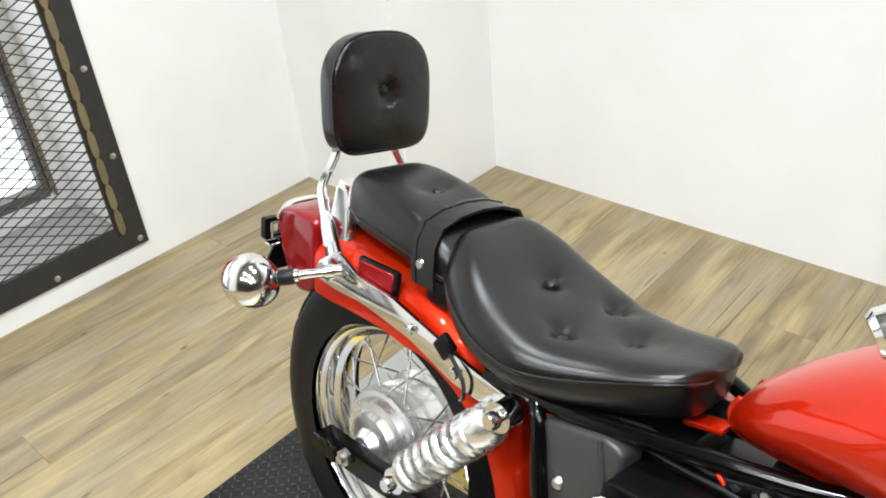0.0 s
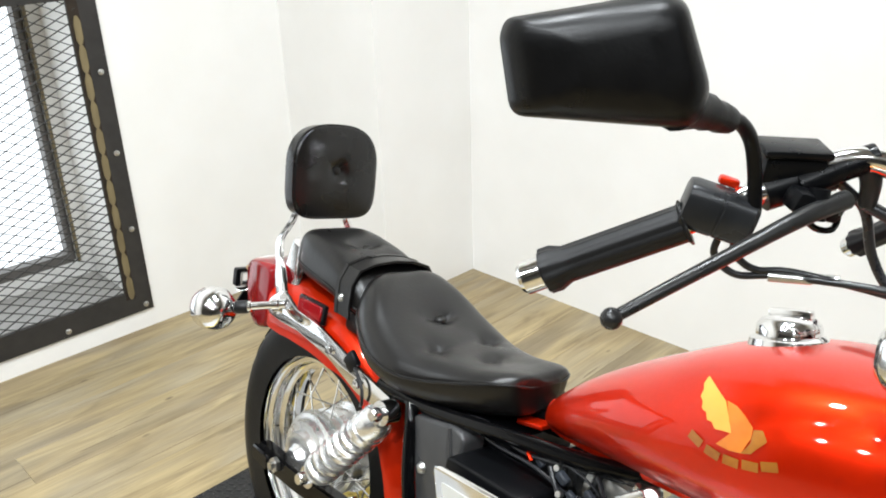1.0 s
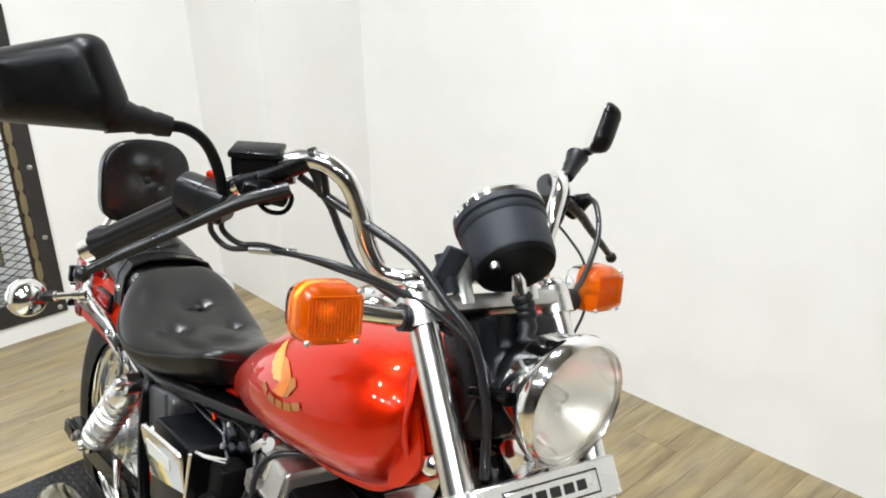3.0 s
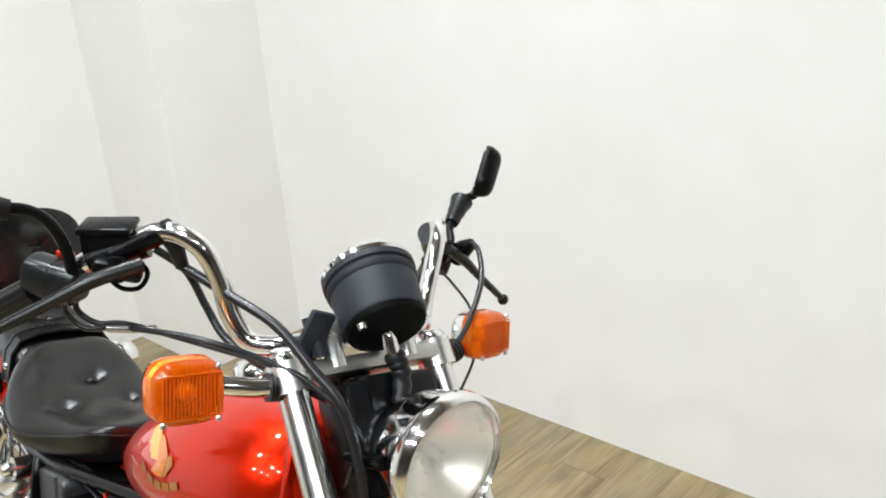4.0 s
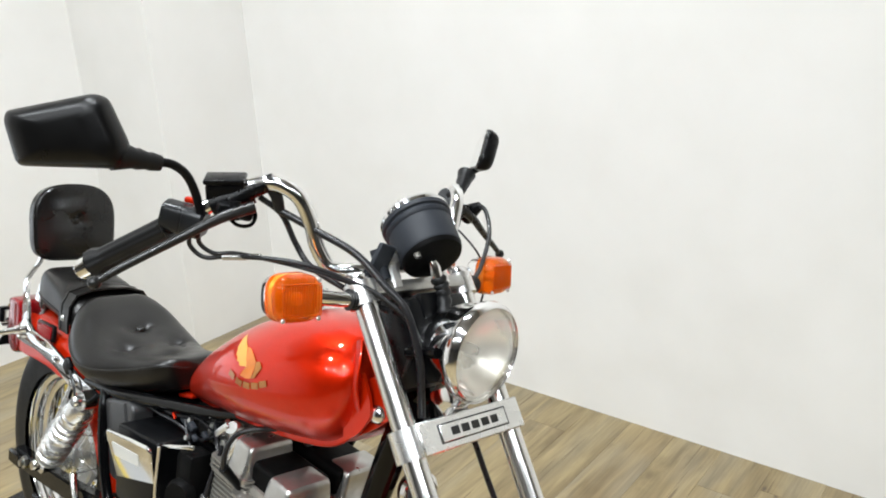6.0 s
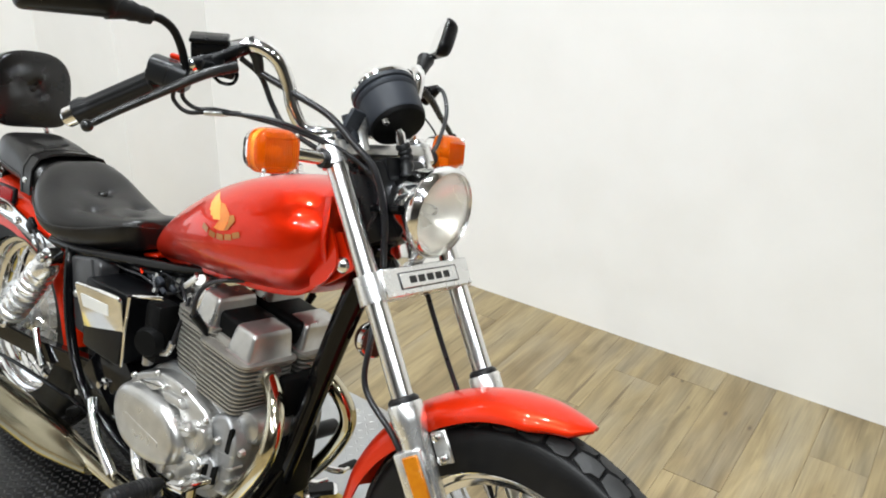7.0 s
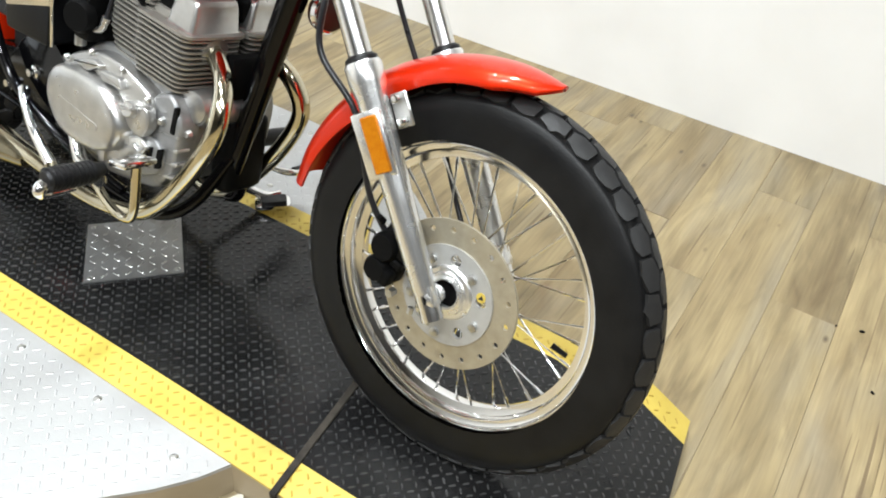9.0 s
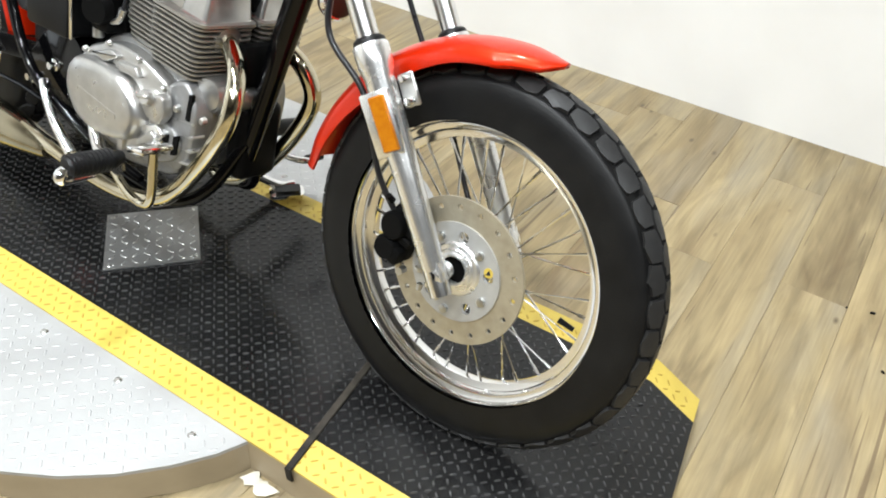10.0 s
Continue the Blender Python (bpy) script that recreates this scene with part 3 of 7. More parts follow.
def motorcycle_lift():
    bm = deck_strip(Y_N0, Y_F1, -0.005, FLOOR_Z, 0.028)
    lift = tagged(finish("motorcycle_lift", bm, material("lift_edge_wood_look", (0.36, 0.29, 0.19), 0.5, grain=0.4, scale=14, color2=(0.24, 0.19, 0.12), stretch=(0.3, 1, 1))),
                  "low lift deck with black tread mat and yellow edges", "motorcycle lift")
    deck = part("deck_mat", deck_strip(Y_N1, Y_F0, 0.0, -0.005, 0.005), MAT_BLACK, lift, "black rubber tread mat")
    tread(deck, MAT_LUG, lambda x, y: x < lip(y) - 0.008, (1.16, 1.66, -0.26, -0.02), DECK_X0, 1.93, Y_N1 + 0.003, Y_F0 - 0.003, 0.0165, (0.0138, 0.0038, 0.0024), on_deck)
    for a, b in ((Y_N0, Y_N1), (Y_F0, Y_F1)):
        edge = part("yellow_edge", deck_strip(a, b, 0.0, -0.005, 0.005), MAT_YELLOW, lift, "yellow tread rubber edge strip")
        tread(edge, YELLOW_LUG, lambda x, y: x < lip(y) - 0.01, (0.5, 1.9, -1, 1), DECK_X0, 1.93, a + 0.003, b - 0.003, 0.02, (0.0145, 0.0038, 0.0014), on_deck)
    for sign in (-1, 1):
        out = wing(sign)
        if sign > 0:
            out = out[::-1]
        part("wing_base", plate(BM(), [(x, y) for x, y in out], 0.066, Matrix.Translation((0, 0, FLOOR_Z + 0.002))), lift.data.materials[0], lift, "wood-look rim under the tread plate")
        top = part("tread_plate", plate(BM(), out, 0.008, Matrix.Translation((0, 0, -0.0115))), TREAD_PLATE, lift, "bright aluminium tread plate wing")
        ys = [p[1] for p in out]
        shrunk = [(x - (0.008 if x > 0.9 else 0), y) for x, y in out]
        tread(top, TREAD_PLATE, in_polygon(shrunk), (0.7, 1.3, -1, 1), -0.1, PLATE_FRONT, min(ys) + 0.006, max(ys) - 0.006, 0.0225, (0.0165, 0.0045, 0.0009), level(-0.0035))
        inner = Y_N0 if sign < 0 else Y_F1
        screw = None
        for x, d in ((0.946, 0.035), (1.142, 0.045), (0.74, 0.035), (0.54, 0.035), (0.86, 0.24), (0.66, 0.28)):
            m = Matrix.Translation((x, inner + sign * d, -0.0035))
            if screw is None:
                screw = part("screw", lathe(BM(), [(0, 0.003), (0.005, 0.0028), (0.008, 0.0)], (0, 0, 0), (0, 0, 1), 12), BOLT, lift)
                screw.matrix_basis = m
            else:
                like(screw, lift, m)
    return lift


motorcycle_lift()
# small tread plate square, lying askew on the mat
m = Matrix.Translation((0.684, -0.055, 0.0016)) @ Matrix.Rotation(radians(48), 4, "Z")
sq = 0.097
bm = plate(BM(), [(-sq, -sq), (sq, -sq), (sq, sq), (-sq, sq)], 0.003, m)
patch = tagged(finish("tread_plate_patch", bm, PATCH), "square aluminium tread plate lying on the black mat", "plate")
tread(patch, PATCH, lambda x, y: True, (-1, 1, -1, 1), -sq + 0.004, sq, -sq + 0.004, sq, 0.0235, (0.0185, 0.0055, 0.0016), level(0.003), m)
studs("screw", [(0, 0.002), (0.004, 0.0018), (0.0065, 0.0)], [m @ Vector((a * sq * 0.87, b * sq * 0.87, 0.003)) for a in (-1, 1) for b in (-1, 1)], (0, 0, 1), BOLT, patch)
# torn scrap of tape beside the deck
bm = BM()
rings = []
for k in range(9):
    t = k / 8
    wob = 0.004 * math.sin(7 * t) + 0.003 * math.sin(17 * t)
    rings.append([bm.verts.new((1.232 + 0.062 * t + e * 0.006, -0.352 + wob + e * (0.012 + 0.004 * math.sin(11 * t + e)), FLOOR_Z + 0.002 + h + 0.004 * abs(math.sin(5 * t + e)))) for e, h in ((-1, 0), (1, 0), (1, 0.0012), (-1, 0.0012))])
skin(bm, rings)
tagged(finish("tape_scrap", bm, material("clear_tape", (0.62, 0.58, 0.48), 0.25, grain=0.3, scale=60)), "torn crumpled scrap of pale tape on the floor", "tape")
# small dark chips on the floor
chip = None
for x, y, turn, size in ((2.062, 0.787, 20, 1.0), (2.008, 0.77, 70, 0.6), (2.116, 0.603, 130, 0.8)):
    if chip is None:
        bm = plate(BM(), rounded([(-0.006, -0.003), (0.003, -0.004), (0.007, 0.0), (0.002, 0.004), (-0.005, 0.002)], 0.001, 2), 0.003, bevel=0.0008)
        chip = tagged(finish("dirt_chip", bm, BLACK_AND_SHADE), "tiny dark chip of dirt on the plank floor", "dirt chip", "chips on the floor")
        chip.matrix_basis = pose(x, y, FLOOR_Z + 0.001, rz=turn)
    else:
        copy_thing(chip, pose(x, y, FLOOR_Z + 0.001, rz=turn) @ Matrix.Scale(size, 4))
# strap across the deck
bm = BM()
for a, b in (((1.275, 0.02, 0.003), (1.322, -0.336, 0.003)), ((1.322, -0.336, 0.003), (1.325, -0.343, -0.022))):
    d = (Vector(b) - Vector(a))
    nrm = Vector((0, 0, 1)) if abs(d.z) < abs(d.y) else Vector((0, -1, 0))
    box(bm, (d.length + 0.003, 0.013, 0.005), frame_at((Vector(a) + Vector(b)) / 2, d, nrm), 0.001, 1)
tagged(finish("tie_down_strap", bm, STRAP), "narrow worn black strap laid across the deck", "strap")


# ---- the motorcycle ----
# Own axes: x forward from the rear axle, y to its left, z up; it leans on its side stand.
bike = new("motorcycle")
bike.matrix_basis = pose(0, 0, 0, -14.37, 0, -4.18)
tagged(bike, "red cruiser motorcycle with black seat, leaning on its stand", "motorcycle")
P = bike
FRONT = Vector((1.459, 0, 0.316))
REAR = Vector((0.0, 0, 0.303))
RAKE = 0.675


def fork_x(z):
    return 1.256 - (z - 0.62) * RAKE


FORK_DIR = Vector((-RAKE, 0, 1)).normalized()
FORK_FWD = Vector((1, 0, RAKE)).normalized()


def wheel(name, c, rim_r, rim_w, tyre_r, tyre_w, hub_flange, spokes, label, tread_rows):
    # rim
    hw = rim_w / 2
    half = [(rim_r - 0.037, 0.0), (rim_r - 0.035, hw * 0.3), (rim_r - 0.0285, hw * 0.36), (rim_r - 0.024, hw * 0.42), (rim_r - 0.0215, hw * 0.72), (rim_r - 0.02, hw * 0.8), (rim_r - 0.0135, hw * 0.84),
            (rim_r - 0.0105, hw * 0.9), (rim_r - 0.0095, hw + 0.001), (rim_r - 0.0075, hw + 0.0035), (rim_r - 0.003, hw + 0.004), (rim_r + 0.001, hw + 0.0015)]
    prof = [(a, -b) for a, b in half[::-1]] + half[1:] + [(rim_r - 0.004, hw - 0.004), (rim_r - 0.012, hw * 0.6), (rim_r - 0.03, 0), (rim_r - 0.012, -hw * 0.6), (rim_r - 0.004, -hw + 0.004)]
    w = part(name, lathe(BM(), prof, c, (0, 1, 0), 96, closed=True), CHROME, P, label)
    # tyre
    th, tw = tyre_r - rim_r + 0.008, tyre_w / 2
    prof, n = [], 44
    for k in range(n + 1):
        a = math.pi * (k / n)
        y = -tw * math.cos(a) * (1 - 0.16 * math.cos(a) ** 8)
        prof.append((rim_r - 0.006 + th * math.sin(a) ** 0.78 - (0.002 + 0.0075 * glide(math.sin(a), [0.6, 0.7, 0.84, 0.9], [0.0, 0.0, 1.0, 1.0])) * math.sin(a), y))
    bm = lathe(BM(), prof, c, (0, 1, 0), 96)
    part("tyre", bm, RUBBER, w, "black rubber tyre, worn tread")
    # raised tread blocks on the crown, each row on a few shared meshes turned round the axle
    rng = random.Random(9)

    def surf(a, s, lift):
        k = math.pi / 2 + s
        y = -tw * math.cos(k) * (1 - 0.16 * math.cos(k) ** 8)
        r = rim_r - 0.006 + th * math.sin(k) ** 0.78 - 0.002 * math.sin(k) + lift
        y *= 1 + lift / tw
        return Vector((r * math.cos(a), y, r * math.sin(a)))
    hexagon = ((0.0, 0.12), (0.24, -0.02), (0.5, -0.15), (0.76, -0.02), (1.0, 0.12), (1.0, 0.88), (0.76, 1.02), (0.5, 1.15), (0.24, 1.02), (0.0, 0.88))
    for s0, s1, count, shift in tread_rows:
        da = 2 * math.pi / count
        shapes = []
        for i in range(count):
            turn = Matrix.Translation(c) @ Matrix.Rotation(-da * (i + shift), 4, "Y")
            if i < 4:
                bm = BM()
                low, high = [], []
                for u, v in hexagon:
                    u, v = u + rng.uniform(-0.06, 0.06), v + rng.uniform(-0.08, 0.08)
                    for ring, ku, kv, lift in ((low, 0.93, 0.92, -0.012), (high, 0.86, 0.83, 0.001)):
                        ring.append(bm.verts.new(surf(da * (u - 0.5) * ku, s0 + (s1 - s0) * (0.5 + (v - 0.5) * kv), lift)))
                mid = bm.verts.new(surf(0, (s0 + s1) / 2, 0.0012))
                for k in range(len(low)):
                    j = (k + 1) % len(low)
                    bm.faces.new((low[k], low[j], high[j], high[k]))
                    bm.faces.new((high[k], high[j], mid))
                shapes.append(part("tread_block", bm, TREAD_RUBBER, w, smooth=30))
                shapes[-1].matrix_basis = turn
            else:
                like(shapes[rng.randrange(4)], w, turn)
    # spokes
    fl, hr = hub_flange
    one = None
    for k in range(spokes):
        side = -1 if k % 2 else 1
        a = 2 * math.pi * k / spokes
        off = (0.55 if (k // 2) % 2 else -0.55)
        p0 = c + Vector((hr * math.cos(a + off), side * fl, hr * math.sin(a + off)))
        p1 = c + Vector(((rim_r - 0.035) * math.cos(a), side * 0.006, (rim_r - 0.035) * math.sin(a)))
        d = p1 - p0
        m = frame_at(p0, (0, 1, 0.01), d)
        if one is None:
            bm = BM()
            tube(bm, [(0, 0, 0), (0, 0, d.length - 0.018), (0, 0, d.length - 0.0175), (0, 0, d.length)], [0.0016, 0.0016, 0.0028, 0.0026], 6)
            one = part("spoke", bm, CHROME, w)
            one.matrix_basis = m
        else:
            like(one, w, m)
    return w


rows_f = [(-0.2, 0.2, 40, 0.0), (0.2, 0.7, 40, 0.5), (-0.7, -0.2, 40, 0.5)]
fw = wheel("front_wheel", FRONT, 0.238, 0.056, 0.316, 0.094, (0.03, 0.04), 36, "chrome wire-spoked front wheel", rows_f)
rows_r = [(-0.2, 0.2, 36, 0.0), (0.2, 0.62, 36, 0.5), (-0.62, -0.2, 36, 0.5)]
rw = wheel("rear_wheel", REAR, 0.203, 0.084, 0.305, 0.13, (0.05, 0.075), 36, "chrome wire-spoked rear wheel", rows_r)

# front hub, disc, caliper
bm = lathe(BM(), [(0, -0.045), (0.02, -0.045), (0.024, -0.03), (0.046, -0.03), (0.046, -0.026), (0.024, -0.02), (0.022, 0.02), (0.046, 0.026), (0.046, 0.03), (0.02, 0.032), (0, 0.05)], FRONT, (0, 1, 0), 40)
part("hub", bm, ALLOY, fw, "silver alloy hub")
CARRIER = material("pale_painted_alloy", (0.44, 0.44, 0.43), 0.4, 0.5, grain=0.3, scale=60, color2=(0.34, 0.335, 0.32), rough_var=0.08)
DISC_M = side_plane(-0.055) @ Matrix.Translation((FRONT.x + 0.002, FRONT.z + 0.004, 0))
holes = [circle(0, 0, 0.078, 40)] + [circle(0.104 * math.cos(a), 0.104 * math.sin(a), 0.0048, 10) for a in np.linspace(0, 2 * math.pi, 18, endpoint=False)]
part("brake_disc", plate(BM(), circle(0, 0, 0.119, 72), 0.005, DISC_M, holes), DISC, fw, "drilled steel brake disc")
holes = [circle(0, 0, 0.026, 24)] + [circle(0.06 * math.cos(a), 0.06 * math.sin(a), 0.0092, 14) for a in np.linspace(0.3, 0.3 + 2 * math.pi, 5, endpoint=False)]
part("disc_carrier", plate(BM(), circle(0, 0, 0.08, 56), 0.006, DISC_M @ Matrix.Translation((0, 0, 0.002)), holes), CARRIER, fw, "pale alloy disc carrier with round holes")
# the bore is no hole: a flat black disc paints its shade
part("hub_bore", lathe(BM(), [(0, 0.0), (0.0255, 0.0), (0.0255, 0.002), (0, 0.002)], FRONT + Vector((0.002, -0.0605, 0.01)), (0, -1, 0), 24), BLACK_AND_SHADE, fw, "black disc standing for shade in the bearing bore")
part("disc_hub_rim", lathe(BM(), [(0.0215, 0.002), (0.0215, 0.01), (0.0245, 0.012), (0.0275, 0.011), (0.0285, 0.0085), (0.033, 0.008), (0.0345, 0.006), (0.041, 0.0055), (0.0435, 0.003), (0.046, 0.0)], FRONT + Vector((0.002, -0.0605, 0.01)), (0, -1, 0), 36), ALLOY, fw, "bright raised hub rim")
part("disc_sticker", plate(BM(), circle(0.056, 0.026, 0.008, 20), 0.0006, DISC_M @ Matrix.Translation((0, 0, 0.0082))), MAT_YELLOW, fw, "small round yellow sticker")
part("sticker_mark", plate(BM(), [(0.052, 0.022), (0.061, 0.024), (0.0565, 0.031)], 0.0005, DISC_M @ Matrix.Translation((0, 0, 0.0089))), INK, fw)
bolt = None
for a in np.linspace(0.93, 0.93 + 2 * math.pi, 5, endpoint=False):
    m = Matrix.Translation(FRONT + Vector((0.062 * math.cos(a), -0.063, 0.062 * math.sin(a))))
    if bolt is None:
        bolt = part("disc_bolt", lathe(BM(), [(0, 0.006), (0.004, 0.006), (0.007, 0.005), (0.007, 0.0)], (0, 0, 0), (0, -1, 0), 10), BOLT, fw)
        bolt.matrix_basis = m
    else:
        like(bolt, fw, m)
part("valve", tube(BM(), [(1.648, 0.0, 0.292), (1.622, -0.004, 0.298)], [0.004, 0.005], 8), PLASTIC, fw, "black valve cap")

# rear hub: a finned drum
bm = lathe(BM(), [(0, -0.098), (0.02, -0.098), (0.026, -0.09), (0.03, -0.084), (0.05, -0.082), (0.056, -0.07), (0.07, -0.068), (0.076, -0.056), (0.084, -0.054), (0.088, -0.046), (0.088, -0.034), (0.08, -0.03), (0.08, -0.012), (0.086, -0.009), (0.086, 0.004), (0.08, 0.008), (0.08, 0.03), (0.092, 0.035), (0.092, 0.045), (0.03, 0.06), (0, 0.07)], REAR, (0, 1, 0), 56)
part("drum_hub", bm, ALLOY, rw, "dull silver cast drum brake hub")
rib = None
for k in range(10):
    m = Matrix.Translation(REAR) @ Matrix.Rotation(2 * math.pi * k / 10, 4, "Y")
    if rib is None:
        rib = part("drum_rib", rod(BM(), (0.03, -0.072, 0), (0.074, -0.06, 0), 0.004, 6), CAST, rw)
        rib.matrix_basis = m
    else:
        like(rib, rw, m)

# fork
for s in (-1, 1):
    top = Vector((fork_x(0.965), s * 0.106, 0.965))
    seal = Vector((fork_x(0.615), s * 0.106, 0.615))
    low = Vector((fork_x(0.30), s * 0.106, 0.30))
    leg = part("fork_tube", tube(BM(), [low, top], 0.0172, 24), CHROME_SOFT, P, "chrome fork tube")
    # slider, swelling below the seal, with the axle boss at the bottom
    d = -FORK_DIR
    bm = tube(BM(), [seal, seal + d * 0.004, seal + d * 0.03, seal + d * 0.05, seal + d * 0.16, seal + d * 0.18, seal + d * 0.335, seal + d * 0.355],
              [0.025, 0.0272, 0.0268, 0.0225, 0.0225, 0.0212, 0.0185, 0.013], 28)
    part("slider", bm, ALLOY, leg, "brushed alloy fork slider")
    part("dust_seal", tube(BM(), [seal + FORK_DIR * 0.010, seal + FORK_DIR * 0.006, seal - FORK_DIR * 0.002], [0.019, 0.0235, 0.0245], 24), RUBBER_GRIP, leg, "black rubber dust seal")
    end = seal + d * 0.345
    bm = tube(BM(), [end + Vector((0.004, -s * 0.024, 0)), end + Vector((0.004, s * 0.006, 0)), end + Vector((0.004, s * 0.013, 0)), end + Vector((0.004, s * 0.015, 0))], [0.0135, 0.0135, 0.0125, 0.0085], 20)
    box(bm, (0.026, 0.026, 0.036), frame_at(end + Vector((0.003, 0, 0.004)), (0, 1, 0), FORK_DIR), 0.006, 2)
    part("axle_clamp", bm, ALLOY, leg, "alloy axle clamp")
    # black disc on the clamp's face, painted shade in place of a hollow
    part("clamp_recess", lathe(BM(), [(0, 0.001), (0.0065, 0.001), (0.0068, 0.0)], end + Vector((0.004, s * 0.0152, 0)), (0, s, 0), 14), BLACK_AND_SHADE, leg, "black disc standing for shade in the hollow axle end")
    studs("clamp_nut", [(0, 0.01), (0.005, 0.01), (0.005, 0.0)], [end + Vector((dx, -0.012, -0.022)) for dx in (-0.014, 0.018)], (0, 0, -1), BOLT, leg, n=6)
    # reflector in its bracket
    c = seal + d * 0.113 + Vector((0, s * 0.016, 0))
    fm = frame_at(c + Vector((0.004, s * 0.003, 0)), FORK_DIR, (0.25, s, 0.1))
    part("reflector_holder", box(BM(), (0.096, 0.046, 0.034), fm @ Matrix.Translation((0, -s * 0.005, -0.012)), 0.004, 2), ALLOY, leg, "square alloy boss on the slider")
    part("reflector", box(BM(), (0.082, 0.026, 0.007), fm @ Matrix.Translation((0, 0, 0.0062)), 0.002, 1), AMBER_REFLECTOR, leg, "amber side reflector")
    # fender bracket lug
    o = seal + d * 0.078 + FORK_FWD * 0.034 + Vector((0, -s * 0.016, 0))
    bm = box(BM(), (0.03, 0.05, 0.005), frame_at(o, FORK_FWD, (0, s, 0)), 0.002, 1)
    lug = part("fender_bracket", bm, CAST, leg, "alloy fender bracket plate")
    studs("bracket_bolt", [(0, 0.012), (0.005, 0.0115), (0.0065, 0.009), (0.0065, 0.0)], [o + FORK_DIR * q + Vector((0, s * 0.003, 0)) for q in (-0.016, 0.016)], (0, s, 0), CHROME, lug, n=12)
part("axle", rod(BM(), FRONT + Vector((-0.008, -0.115, -0.004)), FRONT + Vector((-0.008, 0.115, -0.004)), 0.008, 16), CHROME, P)

# caliper behind the right leg
bm = BM()
cc = FRONT + Vector((-0.102, -0.062, 0.027))
cm = frame_at(cc, (0.25, 0, 1), (0, -1, 0))
box(bm, (0.088, 0.056, 0.04), cm, 0.012, 3)
lathe(bm, [(0, 0.032), (0.02, 0.032), (0.024, 0.026), (0.024, 0.0)], cc + Vector((-0.004, -0.004, 0.016)), (0, -1, 0), 20)
lathe(bm, [(0, 0.030), (0.018, 0.030), (0.022, 0.024), (0.022, 0.0)], cc + Vector((-0.012, -0.004, -0.026)), (0, -1, 0), 20)
box(bm, (0.1, 0.02, 0.02), cm @ Matrix.Translation((0.0, 0.022, -0.01)), 0.004, 2)
box(bm, (0.05, 0.03, 0.026), cm @ Matrix.Translation((0.035, -0.018, 0.014)), 0.006, 2)
box(bm, (0.03, 0.05, 0.03), cm @ Matrix.Translation((-0.03, 0.0, 0.018)), 0.006, 2)
box(bm, (0.014, 0.062, 0.05), cm @ Matrix.Translation((0.0, 0.0, 0.002)), 0.003, 1)
lathe(bm, [(0, 0.012), (0.005, 0.012), (0.006, 0.0)], cc + Vector((-0.02, -0.022, 0.05)), (-0.3, -0.6, 0.7), 10)
caliper = part("brake_caliper", bm, BLACK_AND_SHADE, P, "black cast brake caliper")
studs("caliper_bolt", [(0, 0.014), (0.007, 0.014), (0.007, 0.0)], [cc + Vector((0.025, -0.02, z)) for z in (0.045, -0.05)], (0, -1, 0), BOLT, caliper, n=6)

# lower clamp with the maker's plate, upper clamp, headstock
c = Vector((fork_x(0.762), 0, 0.762))
cm = frame_at(c, (0, 1, 0), FORK_DIR)
lower = part("lower_clamp", box(BM(), (0.15, 0.05, 0.044), cm @ Matrix.Translation((0, 0.002, 0)), 0.004, 2), ALLOY, P, "satin alloy lower fork clamp")
for s in (-1, 1):
    part("clamp_ring", tube(BM(), [c + Vector((0, s * 0.106, 0)) - FORK_DIR * 0.022, c + Vector((0, s * 0.106, 0)) + FORK_DIR * 0.022], 0.0245, 28), ALLOY, lower)
face = frame_at(c + FORK_FWD * 0.0275, (0, 1, 0), FORK_FWD)
part("cover_strip", box(BM(), (0.222, 0.046, 0.006), face, 0.002, 1), ALLOY, lower, "brushed alloy cover strip")
part("badge_border", box(BM(), (0.15, 0.0275, 0.003), face @ Matrix.Translation((0.0, 0, 0.0026)), 0.0008, 1), INK, lower, "thin black line round the badge")
part("badge", box(BM(), (0.144, 0.024, 0.003), face @ Matrix.Translation((0.0, 0, 0.0032)), 0.0008, 1), ALLOY, lower, "silver nameplate with dark lettering bars")
for y, w in ((-0.043, 0.0165), (-0.0215, 0.0165), (0.0005, 0.0165), (0.0225, 0.0165), (0.0435, 0.0155)):
    part("lettering_bar", box(BM(), (w, 0.0115, 0.002), face @ Matrix.Translation((y, 0, 0.0043)), 0.0004, 1), INK, lower)
c = Vector((fork_x(0.945), 0, 0.945))
upper = part("upper_clamp", box(BM(), (0.2, 0.042, 0.02), frame_at(c, (0, 1, 0), FORK_DIR), 0.005, 2), CAST, P, "alloy upper fork clamp")
